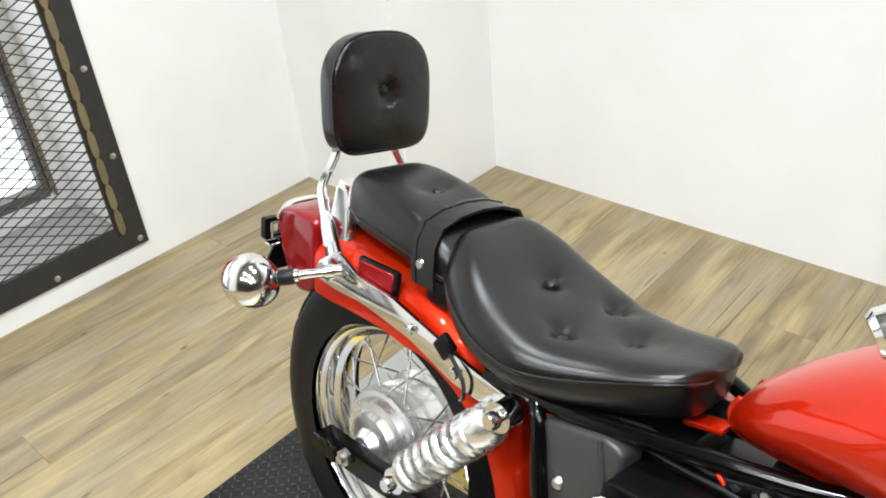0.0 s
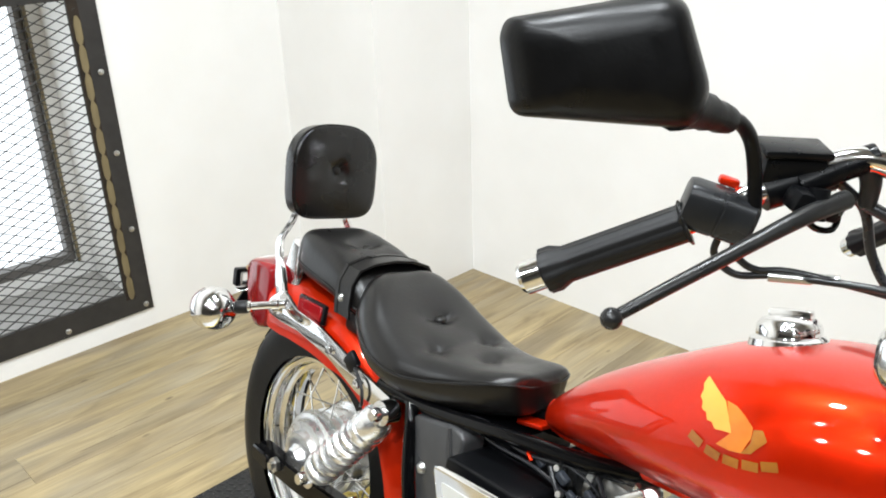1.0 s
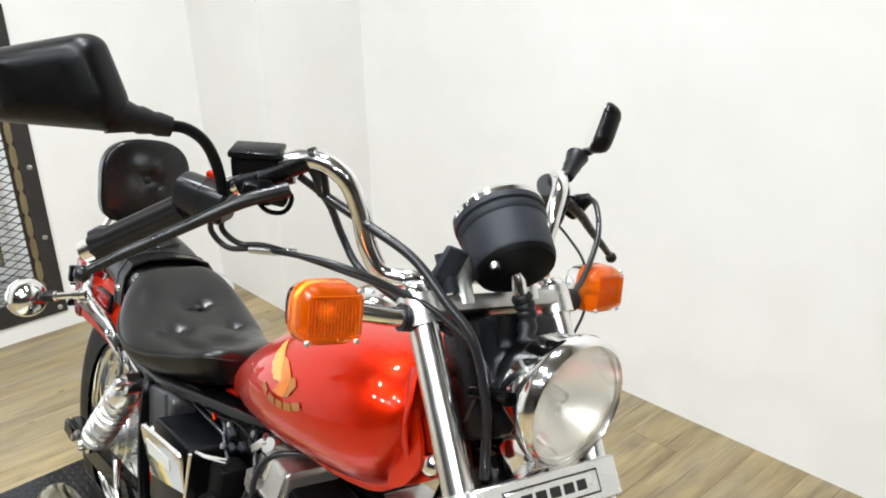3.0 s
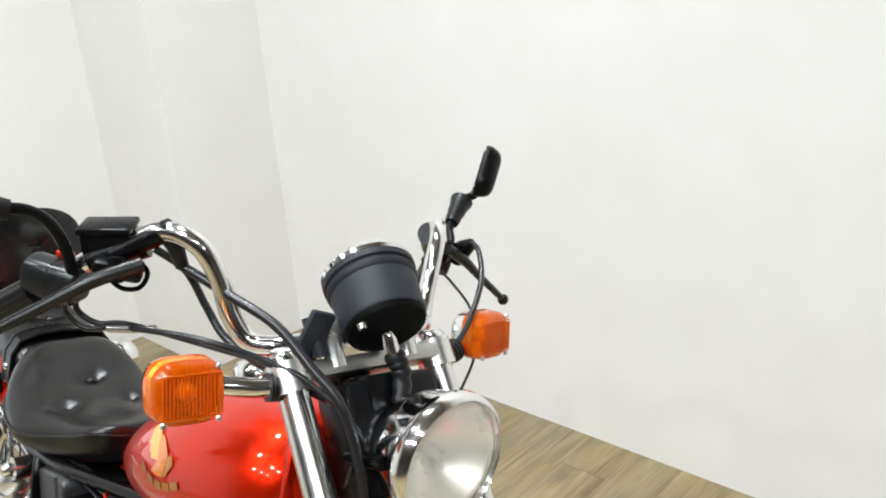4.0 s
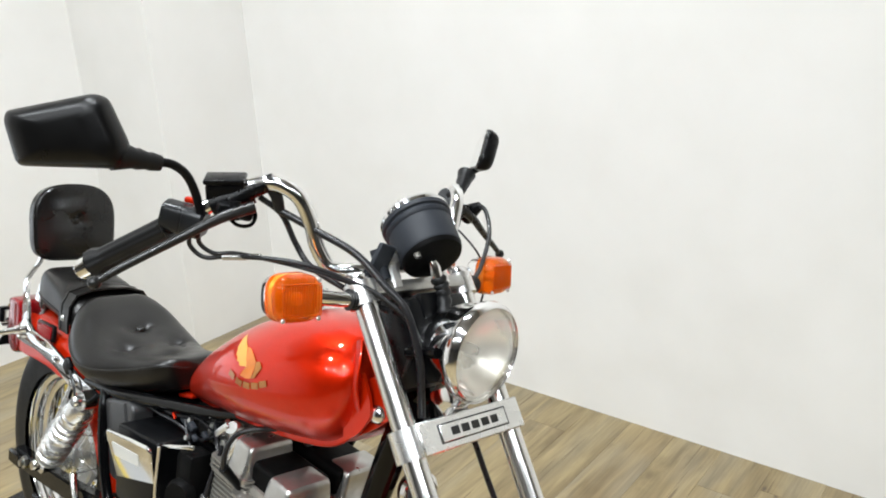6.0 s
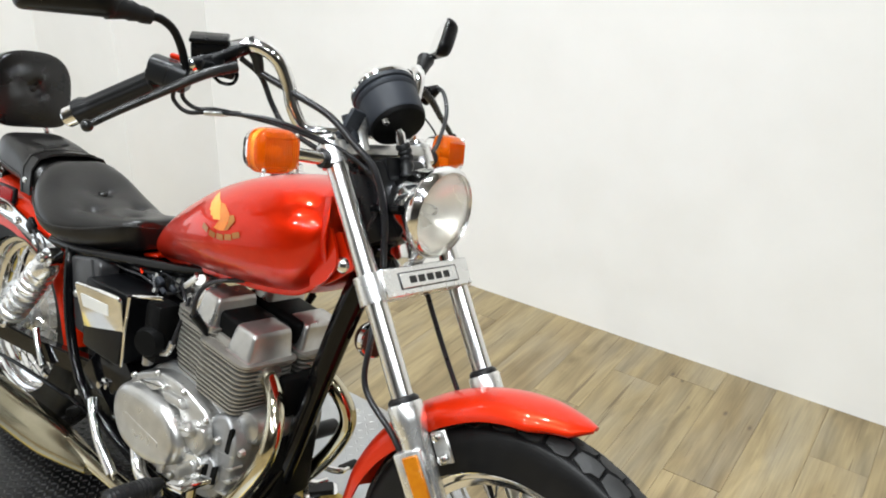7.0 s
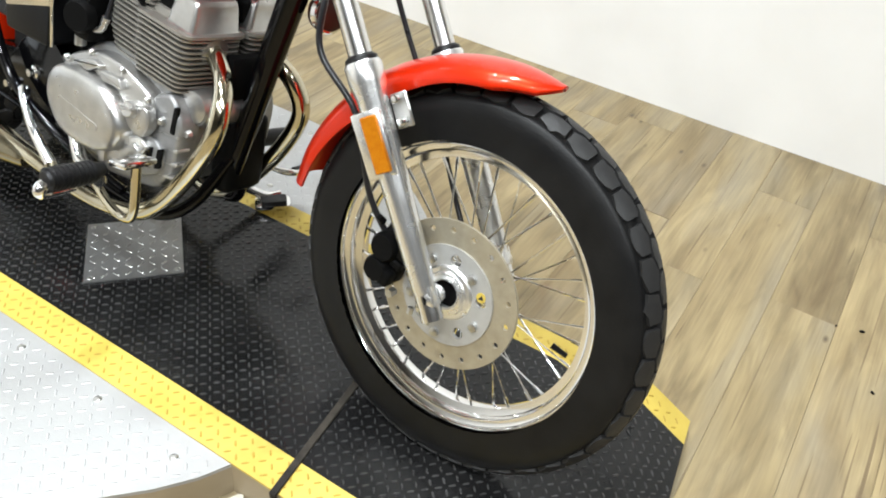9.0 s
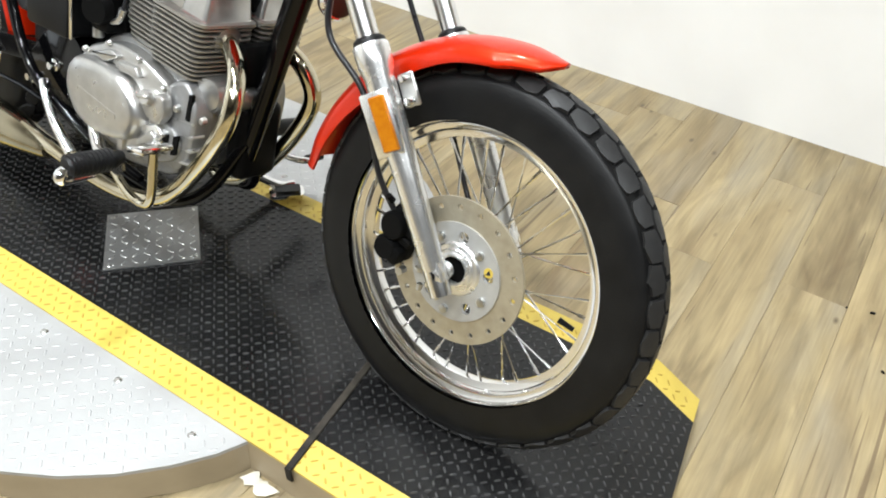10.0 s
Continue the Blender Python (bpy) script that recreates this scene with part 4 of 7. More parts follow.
for s in (-1, 1):
    o = c + Vector((0, s * 0.106, 0))
    part("clamp_ring", tube(BM(), [o - FORK_DIR * 0.02, o + FORK_DIR * 0.014], 0.0235, 24), ALLOY, upper)
    part("fork_cap", tube(BM(), [o + FORK_DIR * 0.014, o + FORK_DIR * 0.02, o + FORK_DIR * 0.024], [0.02, 0.0195, 0.016], 24), CHROME, upper)
    part("bar_riser", tube(BM(), [Vector((1.045, s * 0.052, 0.95)), Vector((1.035, s * 0.052, 0.972)), Vector((1.031, s * 0.052, 0.987))], [0.0145, 0.0135, 0.0155], 18), ALLOY, upper, "bright handlebar riser")
    part("riser_cap", box(BM(), (0.034, 0.028, 0.02), Matrix.Translation((1.03, s * 0.052, 0.992)) @ Matrix.Rotation(radians(-20), 4, "Y"), 0.006, 2), ALLOY, upper)
    studs("riser_bolt", [(0, 0.006), (0.0045, 0.006), (0.0045, 0.0)], [(1.03 + dx, s * 0.052, 1.0) for dx in (-0.011, 0.011)], (0.1, 0, 1), BOLT, upper, n=8)
part("headstock", tube(BM(), [Vector((fork_x(0.76) - 0.055, 0, 0.73)), Vector((fork_x(0.93) - 0.05, 0, 0.93))], 0.028, 20), FRAME_BLACK, P, "black frame headstock")

# headlamp
HL = Vector((1.185, 0, 0.884))
HA = Vector((1, 0, -0.02)).normalized()
bm = lathe(BM(), [(0, -0.0919), (0.0262, -0.0901), (0.0481, -0.0744), (0.063, -0.0438), (0.0674, -0.0175), (0.0726, -0.014), (0.0748, -0.007), (0.0735, 0.0035), (0.0683, 0.0088), (0.0656, 0.0035), (0.0648, -0.0053)], HL, HA, 56)
lampb = part("headlamp", bm, CHROME, P, "round chrome headlamp")
part("reflector_bowl", lathe(BM(), [(0.0648, -0.0035), (0.0525, -0.0262), (0.0306, -0.0438), (0.0105, -0.0508), (0, -0.0508)], HL, HA, 40), REFLECTOR, lampb, "silvered bowl")
part("bulb", lathe(BM(), [(0, -0.0088), (0.007, -0.0123), (0.0079, -0.0262), (0.007, -0.049)], HL, HA, 16), LENS, lampb)
lens = part("lens", lathe(BM(), [(0, 0.021), (0.0262, 0.0192), (0.0481, 0.0136), (0.0613, 0.0066), (0.0669, 0.0009), (0.0669, -0.0018), (0.0613, 0.0039), (0.0481, 0.0109), (0.0262, 0.0166), (0, 0.0184)], HL, HA, 48), LENS, lampb, "domed clear glass lens")
lens.visible_shadow = False
for s in (-1, 1):
    part("headlamp_stay", tube(BM(), [Vector((1.105, s * 0.07, 0.872)), Vector((1.13, s * 0.07, 0.88)), Vector((1.155, s * 0.066, 0.884))], 0.008, 12), FRAME_BLACK, lampb)
part("lamp_bracket", box(BM(), (0.05, 0.035, 0.05), Matrix.Translation((1.148, -0.012, 0.812)) @ Matrix.Rotation(radians(30), 4, "Y"), 0.008, 2), CHROME, lampb)
bm = box(BM(), (0.07, 0.13, 0.13), Matrix.Translation((1.085, 0, 0.875)) @ Matrix.Rotation(radians(-28), 4, "Y"), 0.012, 2)
part("headlamp_cowl", bm, PLASTIC, lampb, "black plastic shroud behind the headlamp")

# speedometer
SB, SA = Vector((1.080, -0.013, 1.001)), Vector((-0.758, 0.172, 0.628)).normalized()
bm = lathe(BM(), [(0, 0.002), (0.044, 0.002), (0.0475, 0.005), (0.0482, 0.008), (0.0505, 0.05), (0.0525, 0.052), (0.0535, 0.057), (0.052, 0.0595), (0.0515, 0.062), (0.0545, 0.064), (0.0548, 0.071), (0.05, 0.073), (0.0, 0.073)], SB, SA, 56)
speedo = part("speedometer", bm, PLASTIC_MATT, P, "matt black speedometer can")
part("bezel", lathe(BM(), [(0.044, 0.074), (0.0535, 0.072), (0.0545, 0.077), (0.051, 0.083), (0.044, 0.084)], SB, SA, 48), CHROME, speedo, "chrome bezel")
part("dial_glass", lathe(BM(), [(0.0, 0.082), (0.046, 0.08), (0.046, 0.077), (0, 0.077)], SB, SA, 32), MIRROR, speedo)
part("can_base", lathe(BM(), [(0, -0.005), (0.036, -0.0045), (0.0445, -0.002), (0.047, 0.003), (0.0472, 0.006)], SB, SA, 48), BLACK_AND_SHADE, speedo, "black base of the can")
studs("speedo_nut", [(0, 0.007), (0.005, 0.0065), (0.0065, 0.0)], [SB + Vector((0.002, y, 0.007)) for y in (-0.037, 0.034)], -SA, CHROME, speedo, n=12)
part("cable_nut", tube(BM(), [SB + Vector((0, 0, -0.006)), SB + Vector((0.004, 0.002, -0.013)), SB + Vector((0.006, 0.003, -0.02)), SB + Vector((0.01, 0.005, -0.028))], [0.0075, 0.0085, 0.0085, 0.0075], 12), CHROME, speedo, "bright cable nut")
way = spline([SB + Vector((0.009, 0.005, -0.027)), SB + Vector((0.018, 0.012, -0.05)), Vector((1.118, -0.014, 0.915)), Vector((1.125, -0.01, 0.885))], 8)
part("cable_boot", tube(BM(), way, [0.0125 - 0.003 * k / len(way) if k % 3 else 0.0105 - 0.003 * k / len(way) for k in range(len(way))], 14), RUBBER_GRIP, speedo, "ribbed black rubber cable boot")
bm = box(BM(), (0.01, 0.03, 0.06), frame_at((1.041, -0.082, 0.988), (1, 0, 0.3), (0.25, 0.25, 1)), 0.004, 2)
part("speedo_bracket", bm, PLASTIC_MATT, speedo)
part("bracket_post", tube(BM(), [(1.026, -0.078, 1.005), (1.046, -0.073, 0.965)], 0.0095, 14), PLASTIC_MATT, speedo)
# ignition and lamp pods below
part("warning_lamp_box", box(BM(), (0.05, 0.055, 0.04), Matrix.Translation((1.075, -0.015, 0.925)) @ Matrix.Rotation(radians(-25), 4, "Y"), 0.006, 2), PLASTIC, P, "black warning lamp box")

# handlebar
BAR = [(1.03, 0, 0.98), (1.03, -0.055, 0.98), (1.015, -0.1, 0.973), (0.989, -0.127, 0.973), (0.974, -0.143, 1.0), (0.967, -0.155, 1.038), (0.954, -0.173, 1.072), (0.924, -0.198, 1.084), (0.888, -0.23, 1.064), (0.836, -0.288, 1.012), (0.727, -0.358, 0.93)]
pts = [Vector((x, -y, z)) for x, y, z in BAR[:0:-1]] + [Vector(p) for p in BAR]
bar = part("handlebar", tube(BM(), pts, 0.0112, 18, smooth=6), CHROME, P, "chrome pulled-back handlebar")
GD = (Vector(BAR[-1]) - Vector(BAR[-2])).normalized()


LEVER = material("worn_black_alloy", (0.02, 0.02, 0.021), 0.3, 0.6, spec=0.5, grain=0.6, scale=50, color2=(0.035, 0.035, 0.034), rough_var=0.1)
SWITCH_GREY = material("worn_grey_plastic", (0.022, 0.023, 0.025), 0.32, 0.3, spec=0.45, grain=0.35, scale=40, rough_var=0.08, bump=0.15)
for s in (-1, 1):
    a, b = Vector(BAR[-2]) + GD * 0.014, Vector(BAR[-1]) - GD * 0.012
    pts, rs = [], []
    for k in range(13):
        t = k / 12
        pts.append(a.lerp(b, t))
        rs.append(0.016 if k < 11 else 0.02)
    pts = [a - GD * 0.004, a - GD * 0.002] + pts
    rs = [0.019, 0.019] + rs
    bm = tube(BM(), pts, rs, 40, flute=0.07)
    if s > 0:
        mirrored(bm)
    part("grip", bm, RUBBER_GRIP, bar, "ribbed black rubber grip")
    bm = tube(BM(), [b, b + GD * 0.002, b + GD * 0.02, b + GD * 0.024], [0.0135, 0.0155, 0.0155, 0.012], 20)
    if s > 0:
        mirrored(bm)
    part("bar_end", bm, CHROME, bar, "bright bar end weight")
    # switch housing
    h = Vector(BAR[-2]) - GD * 0.014 + Vector((0, 0, 0.002))
    hf = frame_at(h, GD, (0.2, 0, 1))
    bm = BM()
    out = rounded([(-0.018, -0.02), (0.017, -0.021), (0.02, 0.0), (0.017, 0.018), (-0.006, 0.022), (-0.018, 0.017)], 0.008, 4)
    skin(bm, [[bm.verts.new(hf @ Vector((q, x * k, z * k))) for x, z in out] for q, k in ((-0.033, 0.8), (-0.029, 0.98), (-0.004, 1.0), (-0.0035, 0.97), (-0.0015, 0.97), (-0.001, 1.0), (0.022, 1.0), (0.027, 0.94), (0.028, 0.8))])
    if s > 0:
        mirrored(bm)
    sw = part("switch_housing", bm, SWITCH_GREY, bar, "dark grey two-piece switch housing")
    bm = box(BM(), (0.018, 0.012, 0.008), frame_at(h - GD * 0.006 + Vector((-0.004, 0.008, 0.022)), GD, (0.2, 0, 1)), 0.003, 2)
    if s > 0:
        mirrored(bm)
    part("switch", bm, RED_PLAIN if s < 0 else PLASTIC, sw, "red engine switch" if s < 0 else "")
    # lever perch and lever
    pv = Vector((0.925, -0.222, 1.05))
    bm = tube(BM(), [Vector((0.866, -0.25, 1.042)), Vector((0.885, -0.228, 1.058)), Vector((0.9, -0.207, 1.068))], [0.017, 0.0175, 0.0165], 18)
    box(bm, (0.05, 0.022, 0.02), frame_at(Vector((0.908, -0.24, 1.042)), Vector((-0.3, -0.45, -0.2)), (0.3, 0, 1)), 0.006, 2)
    rod(bm, Vector((0.914, -0.245, 1.03)), Vector((0.912, -0.245, 1.056)), 0.0085, 12)
    if s > 0:
        mirrored(bm)
    part("lever_perch", bm, PLASTIC, bar, "black lever perch")
    tip = Vector((0.851, -0.405, 0.938)) if s < 0 else Vector((0.902, -0.383, 0.957))
    knees = [(0.913, -0.268, 1.032), (0.891, -0.32, 0.998), (0.87, -0.368, 0.966)] if s < 0 else [(0.924, -0.262, 1.03), (0.916, -0.305, 1.003), (0.909, -0.346, 0.979)]
    bm = tube(BM(), [pv, *knees, tip], [0.0085, 0.0075, 0.0062, 0.0056, 0.005], 12, smooth=5)
    ball(bm, tip, 0.009, 14)
    if s > 0:
        mirrored(bm)
    part("lever", bm, LEVER, bar, "worn black alloy lever with a ball end")
    # mirror: stalk, boot, shell and glass
    st = [Vector(p) for p in ((0.875, -0.272, 1.03), (0.872, -0.281, 1.06), (0.87, -0.296, 1.085), (0.868, -0.317, 1.098), (0.867, -0.34, 1.1), (0.866, -0.372, 1.103))]
    if s > 0:
        st = [Vector(p) for p in ((0.88, -0.272, 1.03), (0.868, -0.285, 1.052), (0.852, -0.296, 1.066), (0.838, -0.322, 1.092), (0.828, -0.345, 1.108), (0.83, -0.362, 1.112), (0.83, -0.372, 1.118))]
    bm = tube(BM(), st, 0.0062, 12, smooth=5)
    if s > 0:
        mirrored(bm)
    stalk = part("mirror", bm, PLASTIC, bar, "black rear-view mirror on a bent stalk")
    bp, bq = (Vector((0.868, -0.334, 1.0985)), Vector((0.86, -0.394, 1.106))) if s < 0 else (Vector((0.848, -0.302, 1.072)), Vector((0.83, -0.338, 1.104)))
    bm = tube(BM(), [bp.lerp(bq, t) for t in (0, 0.22, 0.3, 0.5, 0.58, 1)], [0.0105, 0.0125, 0.0115, 0.0145, 0.0135, 0.021 if s < 0 else 0.0185], 16)
    if s > 0:
        mirrored(bm)
    part("stalk_boot", bm, RUBBER_GRIP, stalk, "ribbed rubber boot")
    # the head stands in a plane that faces the rider
    wid = Vector((-0.72, -0.69, 0)).normalized()
    nrm = Vector((-0.69, 0.72, 0.03)).normalized()
    hc = Vector((0.81, -0.432, 1.129)) if s < 0 else Vector((0.82, -0.378, 1.153))
    deep = 1.0 if s < 0 else 0.85
    if s > 0:
        wid, nrm = Vector((-0.71, -0.7, 0)).normalized(), Vector((-0.69, 0.7, 0.2)).normalized()
    hm = frame_at(hc, wid, nrm)
    if s > 0:
        hm = hm @ Matrix.Scale(0.9, 4)
    out = rounded([(-0.076, -0.038), (0.054, -0.05), (0.0715, 0.003), (0.069, 0.0155), (-0.034, 0.049), (-0.05, 0.045), (-0.08, -0.01)], 0.011, 4)
    bm = BM()
    rings = []
    for h, k, sx in ((0.0, 1.0, 0.0), (-0.004, 1.03, 0.0), (-0.012, 1.03, 0.0), (-0.024, 0.96, -0.002), (-0.033, 0.84, -0.006), (-0.038, 0.66, -0.009), (-0.04, 0.4, -0.009)):
        rings.append([bm.verts.new(hm @ Vector((x * k + sx, y * k, h * deep))) for x, y in out])
    skin(bm, rings)
    if s > 0:
        mirrored(bm)
    part("mirror_shell", bm, SHELL, stalk, "black plastic mirror shell")
    bm = plate(BM(), [(x * 0.92, y * 0.9) for x, y in out], 0.002, hm @ Matrix.Translation((0, 0, 0.0005)))
    if s > 0:
        mirrored(bm)
    part("mirror_glass", bm, MIRROR, stalk, "mirror glass")
# brake fluid reservoir
mcd = Vector((-0.66, -0.69, -0.22)).normalized()
mm = frame_at((0.877, -0.236, 1.066), mcd, (0.12, -0.25, 0.95))
mc = part("brake_reservoir", box(BM(), (0.053, 0.034, 0.028), mm, 0.004, 2), PLASTIC, bar, "black brake fluid reservoir")
part("reservoir_lid", box(BM(), (0.057, 0.038, 0.008), mm @ Matrix.Translation((0, 0, 0.0175)), 0.003, 2), PLASTIC, mc)
part("brake_light_switch", tube(BM(), [Vector((0.9, -0.25, 1.036)), Vector((0.913, -0.238, 1.023)), Vector((0.921, -0.222, 1.024)), Vector((0.917, -0.212, 1.038)), Vector((0.905, -0.215, 1.048))], 0.0028, 8, smooth=4), FRAME_BLACK, mc)
part("reservoir_cylinder", tube(BM(), [Vector((0.888, -0.236, 1.053)), Vector((0.906, -0.214, 1.071)), Vector((0.928, -0.193, 1.088))], [0.013, 0.0125, 0.0115], 18), PLASTIC, mc, "black brake cylinder")
part("reservoir_window", lathe(BM(), [(0, 0.002), (0.006, 0.0018), (0.0075, 0.0)], mm @ Vector((0.012, -0.017, 0.0)), (0.5, -0.5, 0), 16), BLACK_AND_SHADE, mc)

# front turn signals
for s in (-1, 1):
    c = Vector((1.0, 0.232, 0.943)) if s > 0 else Vector((1.022, -0.218, 0.943))
    f = frame_at(c, (0, 1, 0), (1, s * 0.13, 0.12))
    out = rounded([(-0.036, -0.031), (0.036, -0.031), (0.036, 0.033), (-0.036, 0.033)], 0.026, 7)
    bm = BM()
    skin(bm, [[bm.verts.new(f @ Vector((x * k, y * k, h))) for x, y in out] for h, k in ((-0.036, 0.3), (-0.034, 0.7), (-0.024, 0.92), (-0.004, 1.0), (0.0, 1.0))])
    sig = part("turn_signal", bm, CHROME, P, "amber front turn signal in a chrome shell")
    bm = BM()
    skin(bm, [[bm.verts.new(f @ Vector((x * k, y * k, h))) for x, y in out] for h, k in ((-0.008, 1.0), (-0.007, 1.035), (0.013, 1.0), (0.02, 0.93), (0.024, 0.8), (0.026, 0.5), (0.0265, 0.2))])
    lens = part("amber_lens", bm, AMBER, sig, "ribbed amber plastic lens")
    lens.visible_shadow = False
    bm = BM()
    skin(bm, [[bm.verts.new(f @ Vector((x * k, y * k, h))) for x, y in out] for h, k in ((0.008, 0.95), (-0.002, 0.85), (-0.008, 0.5), (-0.009, 0.1))], caps=False)
    part("signal_bowl", bm, REFLECTOR, sig, "pale inner bowl")
    part("bulb", lathe(BM(), [(0, 0.015), (0.006, 0.013), (0.009, 0.006), (0.006, -0.006)], c, (1, 0, 0.12), 14), GOLD, sig)
    rib = None
    for k in range(-8, 9):
        m = f @ Matrix.Translation((k * 0.0036, 0, 0.0262))
        if rib is None:
            rib = part("lens_rib", rod(BM(), (0, -0.019, 0), (0, 0.019, 0), 0.0011, 6), AMBER_RIB, lens)
            rib.matrix_basis = m
        else:
            like(rib, lens, m)
    for v in (-0.021, 0.021):
        part("lens_edge", rod(BM(), f @ Vector((-0.029, v, 0.0255)), f @ Vector((0.029, v, 0.0255)), 0.0012, 6), AMBER_RIB, lens)
    studs("lens_screw", [(0, 0.003), (0.0025, 0.0025), (0.0035, 0.0)], [f @ Vector((x, y, 0.022)) for x, y in ((-0.027, -0.026), (0.027, 0.026), (0.027, -0.026))], (1, 0, 0.12), BOLT, sig, n=8)
    e = Vector((1.045, s * 0.1, 0.936))
    part("signal_stem", tube(BM(), [c + Vector((-0.012, -s * 0.03, -0.002)), c.lerp(e, 0.6), e], 0.0105, 16), CHROME, sig)
    p0, p1 = (c.lerp(e, 0.6), c.lerp(e, 1.06)) if s > 0 else (c.lerp(e, 0.72), c.lerp(e, 0.95))
    part("stem_rubber", tube(BM(), [p0.lerp(p1, k / 14) for k in range(15)], [0.0135 if k % 2 else 0.0155 for k in range(15)], 16), RUBBER_GRIP, sig, "ribbed black rubber stem sleeve")

# fuel tank
TANK_BELT = 0.5
TX = [0.531, 0.536, 0.548, 0.57, 0.60, 0.65, 0.70, 0.76, 0.82, 0.88, 0.94, 0.985, 1.015, 1.033, 1.042]
TT = [0.645, 0.66, 0.678, 0.7, 0.727, 0.764, 0.796, 0.832, 0.858, 0.875, 0.884, 0.885, 0.879, 0.866, 0.848]
TB = [0.63, 0.624, 0.62, 0.621, 0.626, 0.635, 0.643, 0.65, 0.657, 0.665, 0.675, 0.687, 0.71, 0.74, 0.77]
TW = [0.026, 0.045, 0.06, 0.075, 0.09, 0.111, 0.131, 0.149, 0.159, 0.1605, 0.155, 0.145, 0.134, 0.122, 0.113]


def tank_ring(x, n=64):
    zt, zb, w = glide(x, TX, TT), glide(x, TX, TB), glide(x, TX, TW)
    zm = zb + (zt - zb) * TANK_BELT
    ring = []
    for k in range(n):
        a = 2 * math.pi * k / n
        c, s = math.cos(a), math.sin(a)
        y = w * math.copysign(abs(c) ** 0.8, c)
        z = zm + (zt - zm) * abs(s) ** 0.9 if s > 0 else zm - (zm - zb) * abs(s) ** 0.9
        ring.append(Vector((x, y, z)))
    return ring


bm = BM()
rings = [[bm.verts.new(v) for v in tank_ring(x)] for x in [0.531, 0.5325, 0.534, 0.537, 0.541] + list(np.linspace(0.546, 1.042, 68))]
# the blunt nose, hollowed towards the headstock
last = tank_ring(1.042)
mid_z = sum(v.z for v in last) / len(last)
for k, dx in ((0.9, 0.003), (0.7, 0.002), (0.45, -0.003), (0.2, -0.006)):
    rings.append([bm.verts.new((v.x + dx, v.y * k, mid_z + (v.z - mid_z) * k)) for v in last])
skin(bm, rings)
for _ in range(3):
    bmesh.ops.smooth_vert(bm, verts=bm.verts, factor=0.5, use_axis_x=True, use_axis_y=True, use_axis_z=True)
tank = part("fuel_tank", bm, RED, P, "glossy candy red teardrop fuel tank", smooth=70)


def tank_side(x, z, lift=0.001):
    """A point on the tank's right flank."""
    zt, zb, w = glide(x, TX, TT), glide(x, TX, TB), glide(x, TX, TW)
    zm = zb + (zt - zb) * TANK_BELT
    if z > zm:
        t = min(1.0, (z - zm) / (zt - zm)) ** (1 / 0.9)
        return Vector((x, -(w * max(0.0, 1 - t * t) ** 0.4 + lift), z))
    t = min(1.0, (zm - z) / (zm - zb)) ** (1 / 0.9)
    return Vector((x, -(w * max(0.0, 1 - t * t) ** 0.4 + lift), z))


# seam flange along the lower edge and up the front
SEAM = [(0.54, 0.03, 0.658), (0.535, 0.032, 0.648), (0.536, 0.034, 0.636), (0.552, 0.038, 0.626), (0.6, 0.05, 0.631), (0.671, 0.064, 0.643), (0.801, 0.084, 0.664), (0.9, 0.087, 0.677), (0.978, 0.082, 0.694), (1.02, 0.08, 0.725), (1.041, 0.09, 0.76), (1.045, 0.108, 0.806), (1.038, 0.1, 0.847), (1.028, 0.09, 0.872)]
for s in (-1, 1):
    line = spline([(x, s * y, z) for x, y, z in SEAM], 6)
    bm = BM()
    rings = []
    for i, p in enumerate(line):
        d = (line[min(i + 1, len(line) - 1)] - line[max(0, i - 1)]).normalized()
        out = Vector((d.z, 0, -d.x))
        side = Vector((0, s, 0))
        rings.append([bm.verts.new(p + a * out + b * side) for a, b in ((-0.008, -0.004), (0.004, -0.004), (0.0062, -0.002), (0.0066, 0.0005), (0.005, 0.0025), (0.001, 0.003), (-0.008, 0.001))])
    skin(bm, rings)
    part("tank_seam", bm, RED, tank, "rolled seam flange")
part("tank_tail", box(BM(), (0.05, 0.09, 0.008), Matrix.Translation((0.51, 0, 0.612)) @ Matrix.Rotation(radians(-12), 4, "Y"), 0.003, 2), RED, tank, "red rear mounting tab")
for s in (-1, 1):
    bm = plate(BM(), rounded([(1.02, 0.715), (1.05, 0.735), (1.072, 0.77), (1.065, 0.795), (1.045, 0.83), (1.01, 0.83)], 0.012, 4), 0.006, side_plane(s * 0.09 if s < 0 else 0.084))
    part("tank_mount", bm, RED_PLAIN, tank, "red mounting ear")
part("tank_bolt", lathe(BM(), [(0, 0.012), (0.008, 0.011), (0.013, 0.007), (0.015, 0.0)], (1.073, -0.08, 0.771), (0.3, -1, 0), 16), CHROME, tank)
part("bolt_ear", plate(BM(), rounded([(1.03, 0.72), (1.07, 0.748), (1.098, 0.772), (1.082, 0.79), (1.055, 0.825), (1.03, 0.8)], 0.01, 4), 0.005, side_plane(-0.077)), RED_PLAIN, tank, "red ear round the front bolt")
bm = lathe(BM(), [(0, 0.03), (0.02, 0.03), (0.03, 0.026), (0.036, 0.018), (0.036, 0.008), (0.043, 0.004), (0.045, -0.006)], (0.82, 0, 0.857), (-0.25, 0, 1), 32)
box(bm, (0.05, 0.014, 0.012), Matrix.Translation((0.815, 0, 0.888)) @ Matrix.Rotation(radians(-14), 4, "Y"), 0.003, 2)
part("filler_cap", bm, CHROME, tank, "chrome filler cap")

# transfer on the flank: a feathered wing over a short arc of bars
ORANGE = material("orange_transfer", (0.75, 0.2, 0.015), 0.3, 0.1, coat=0.8, grain=0.3, scale=60)
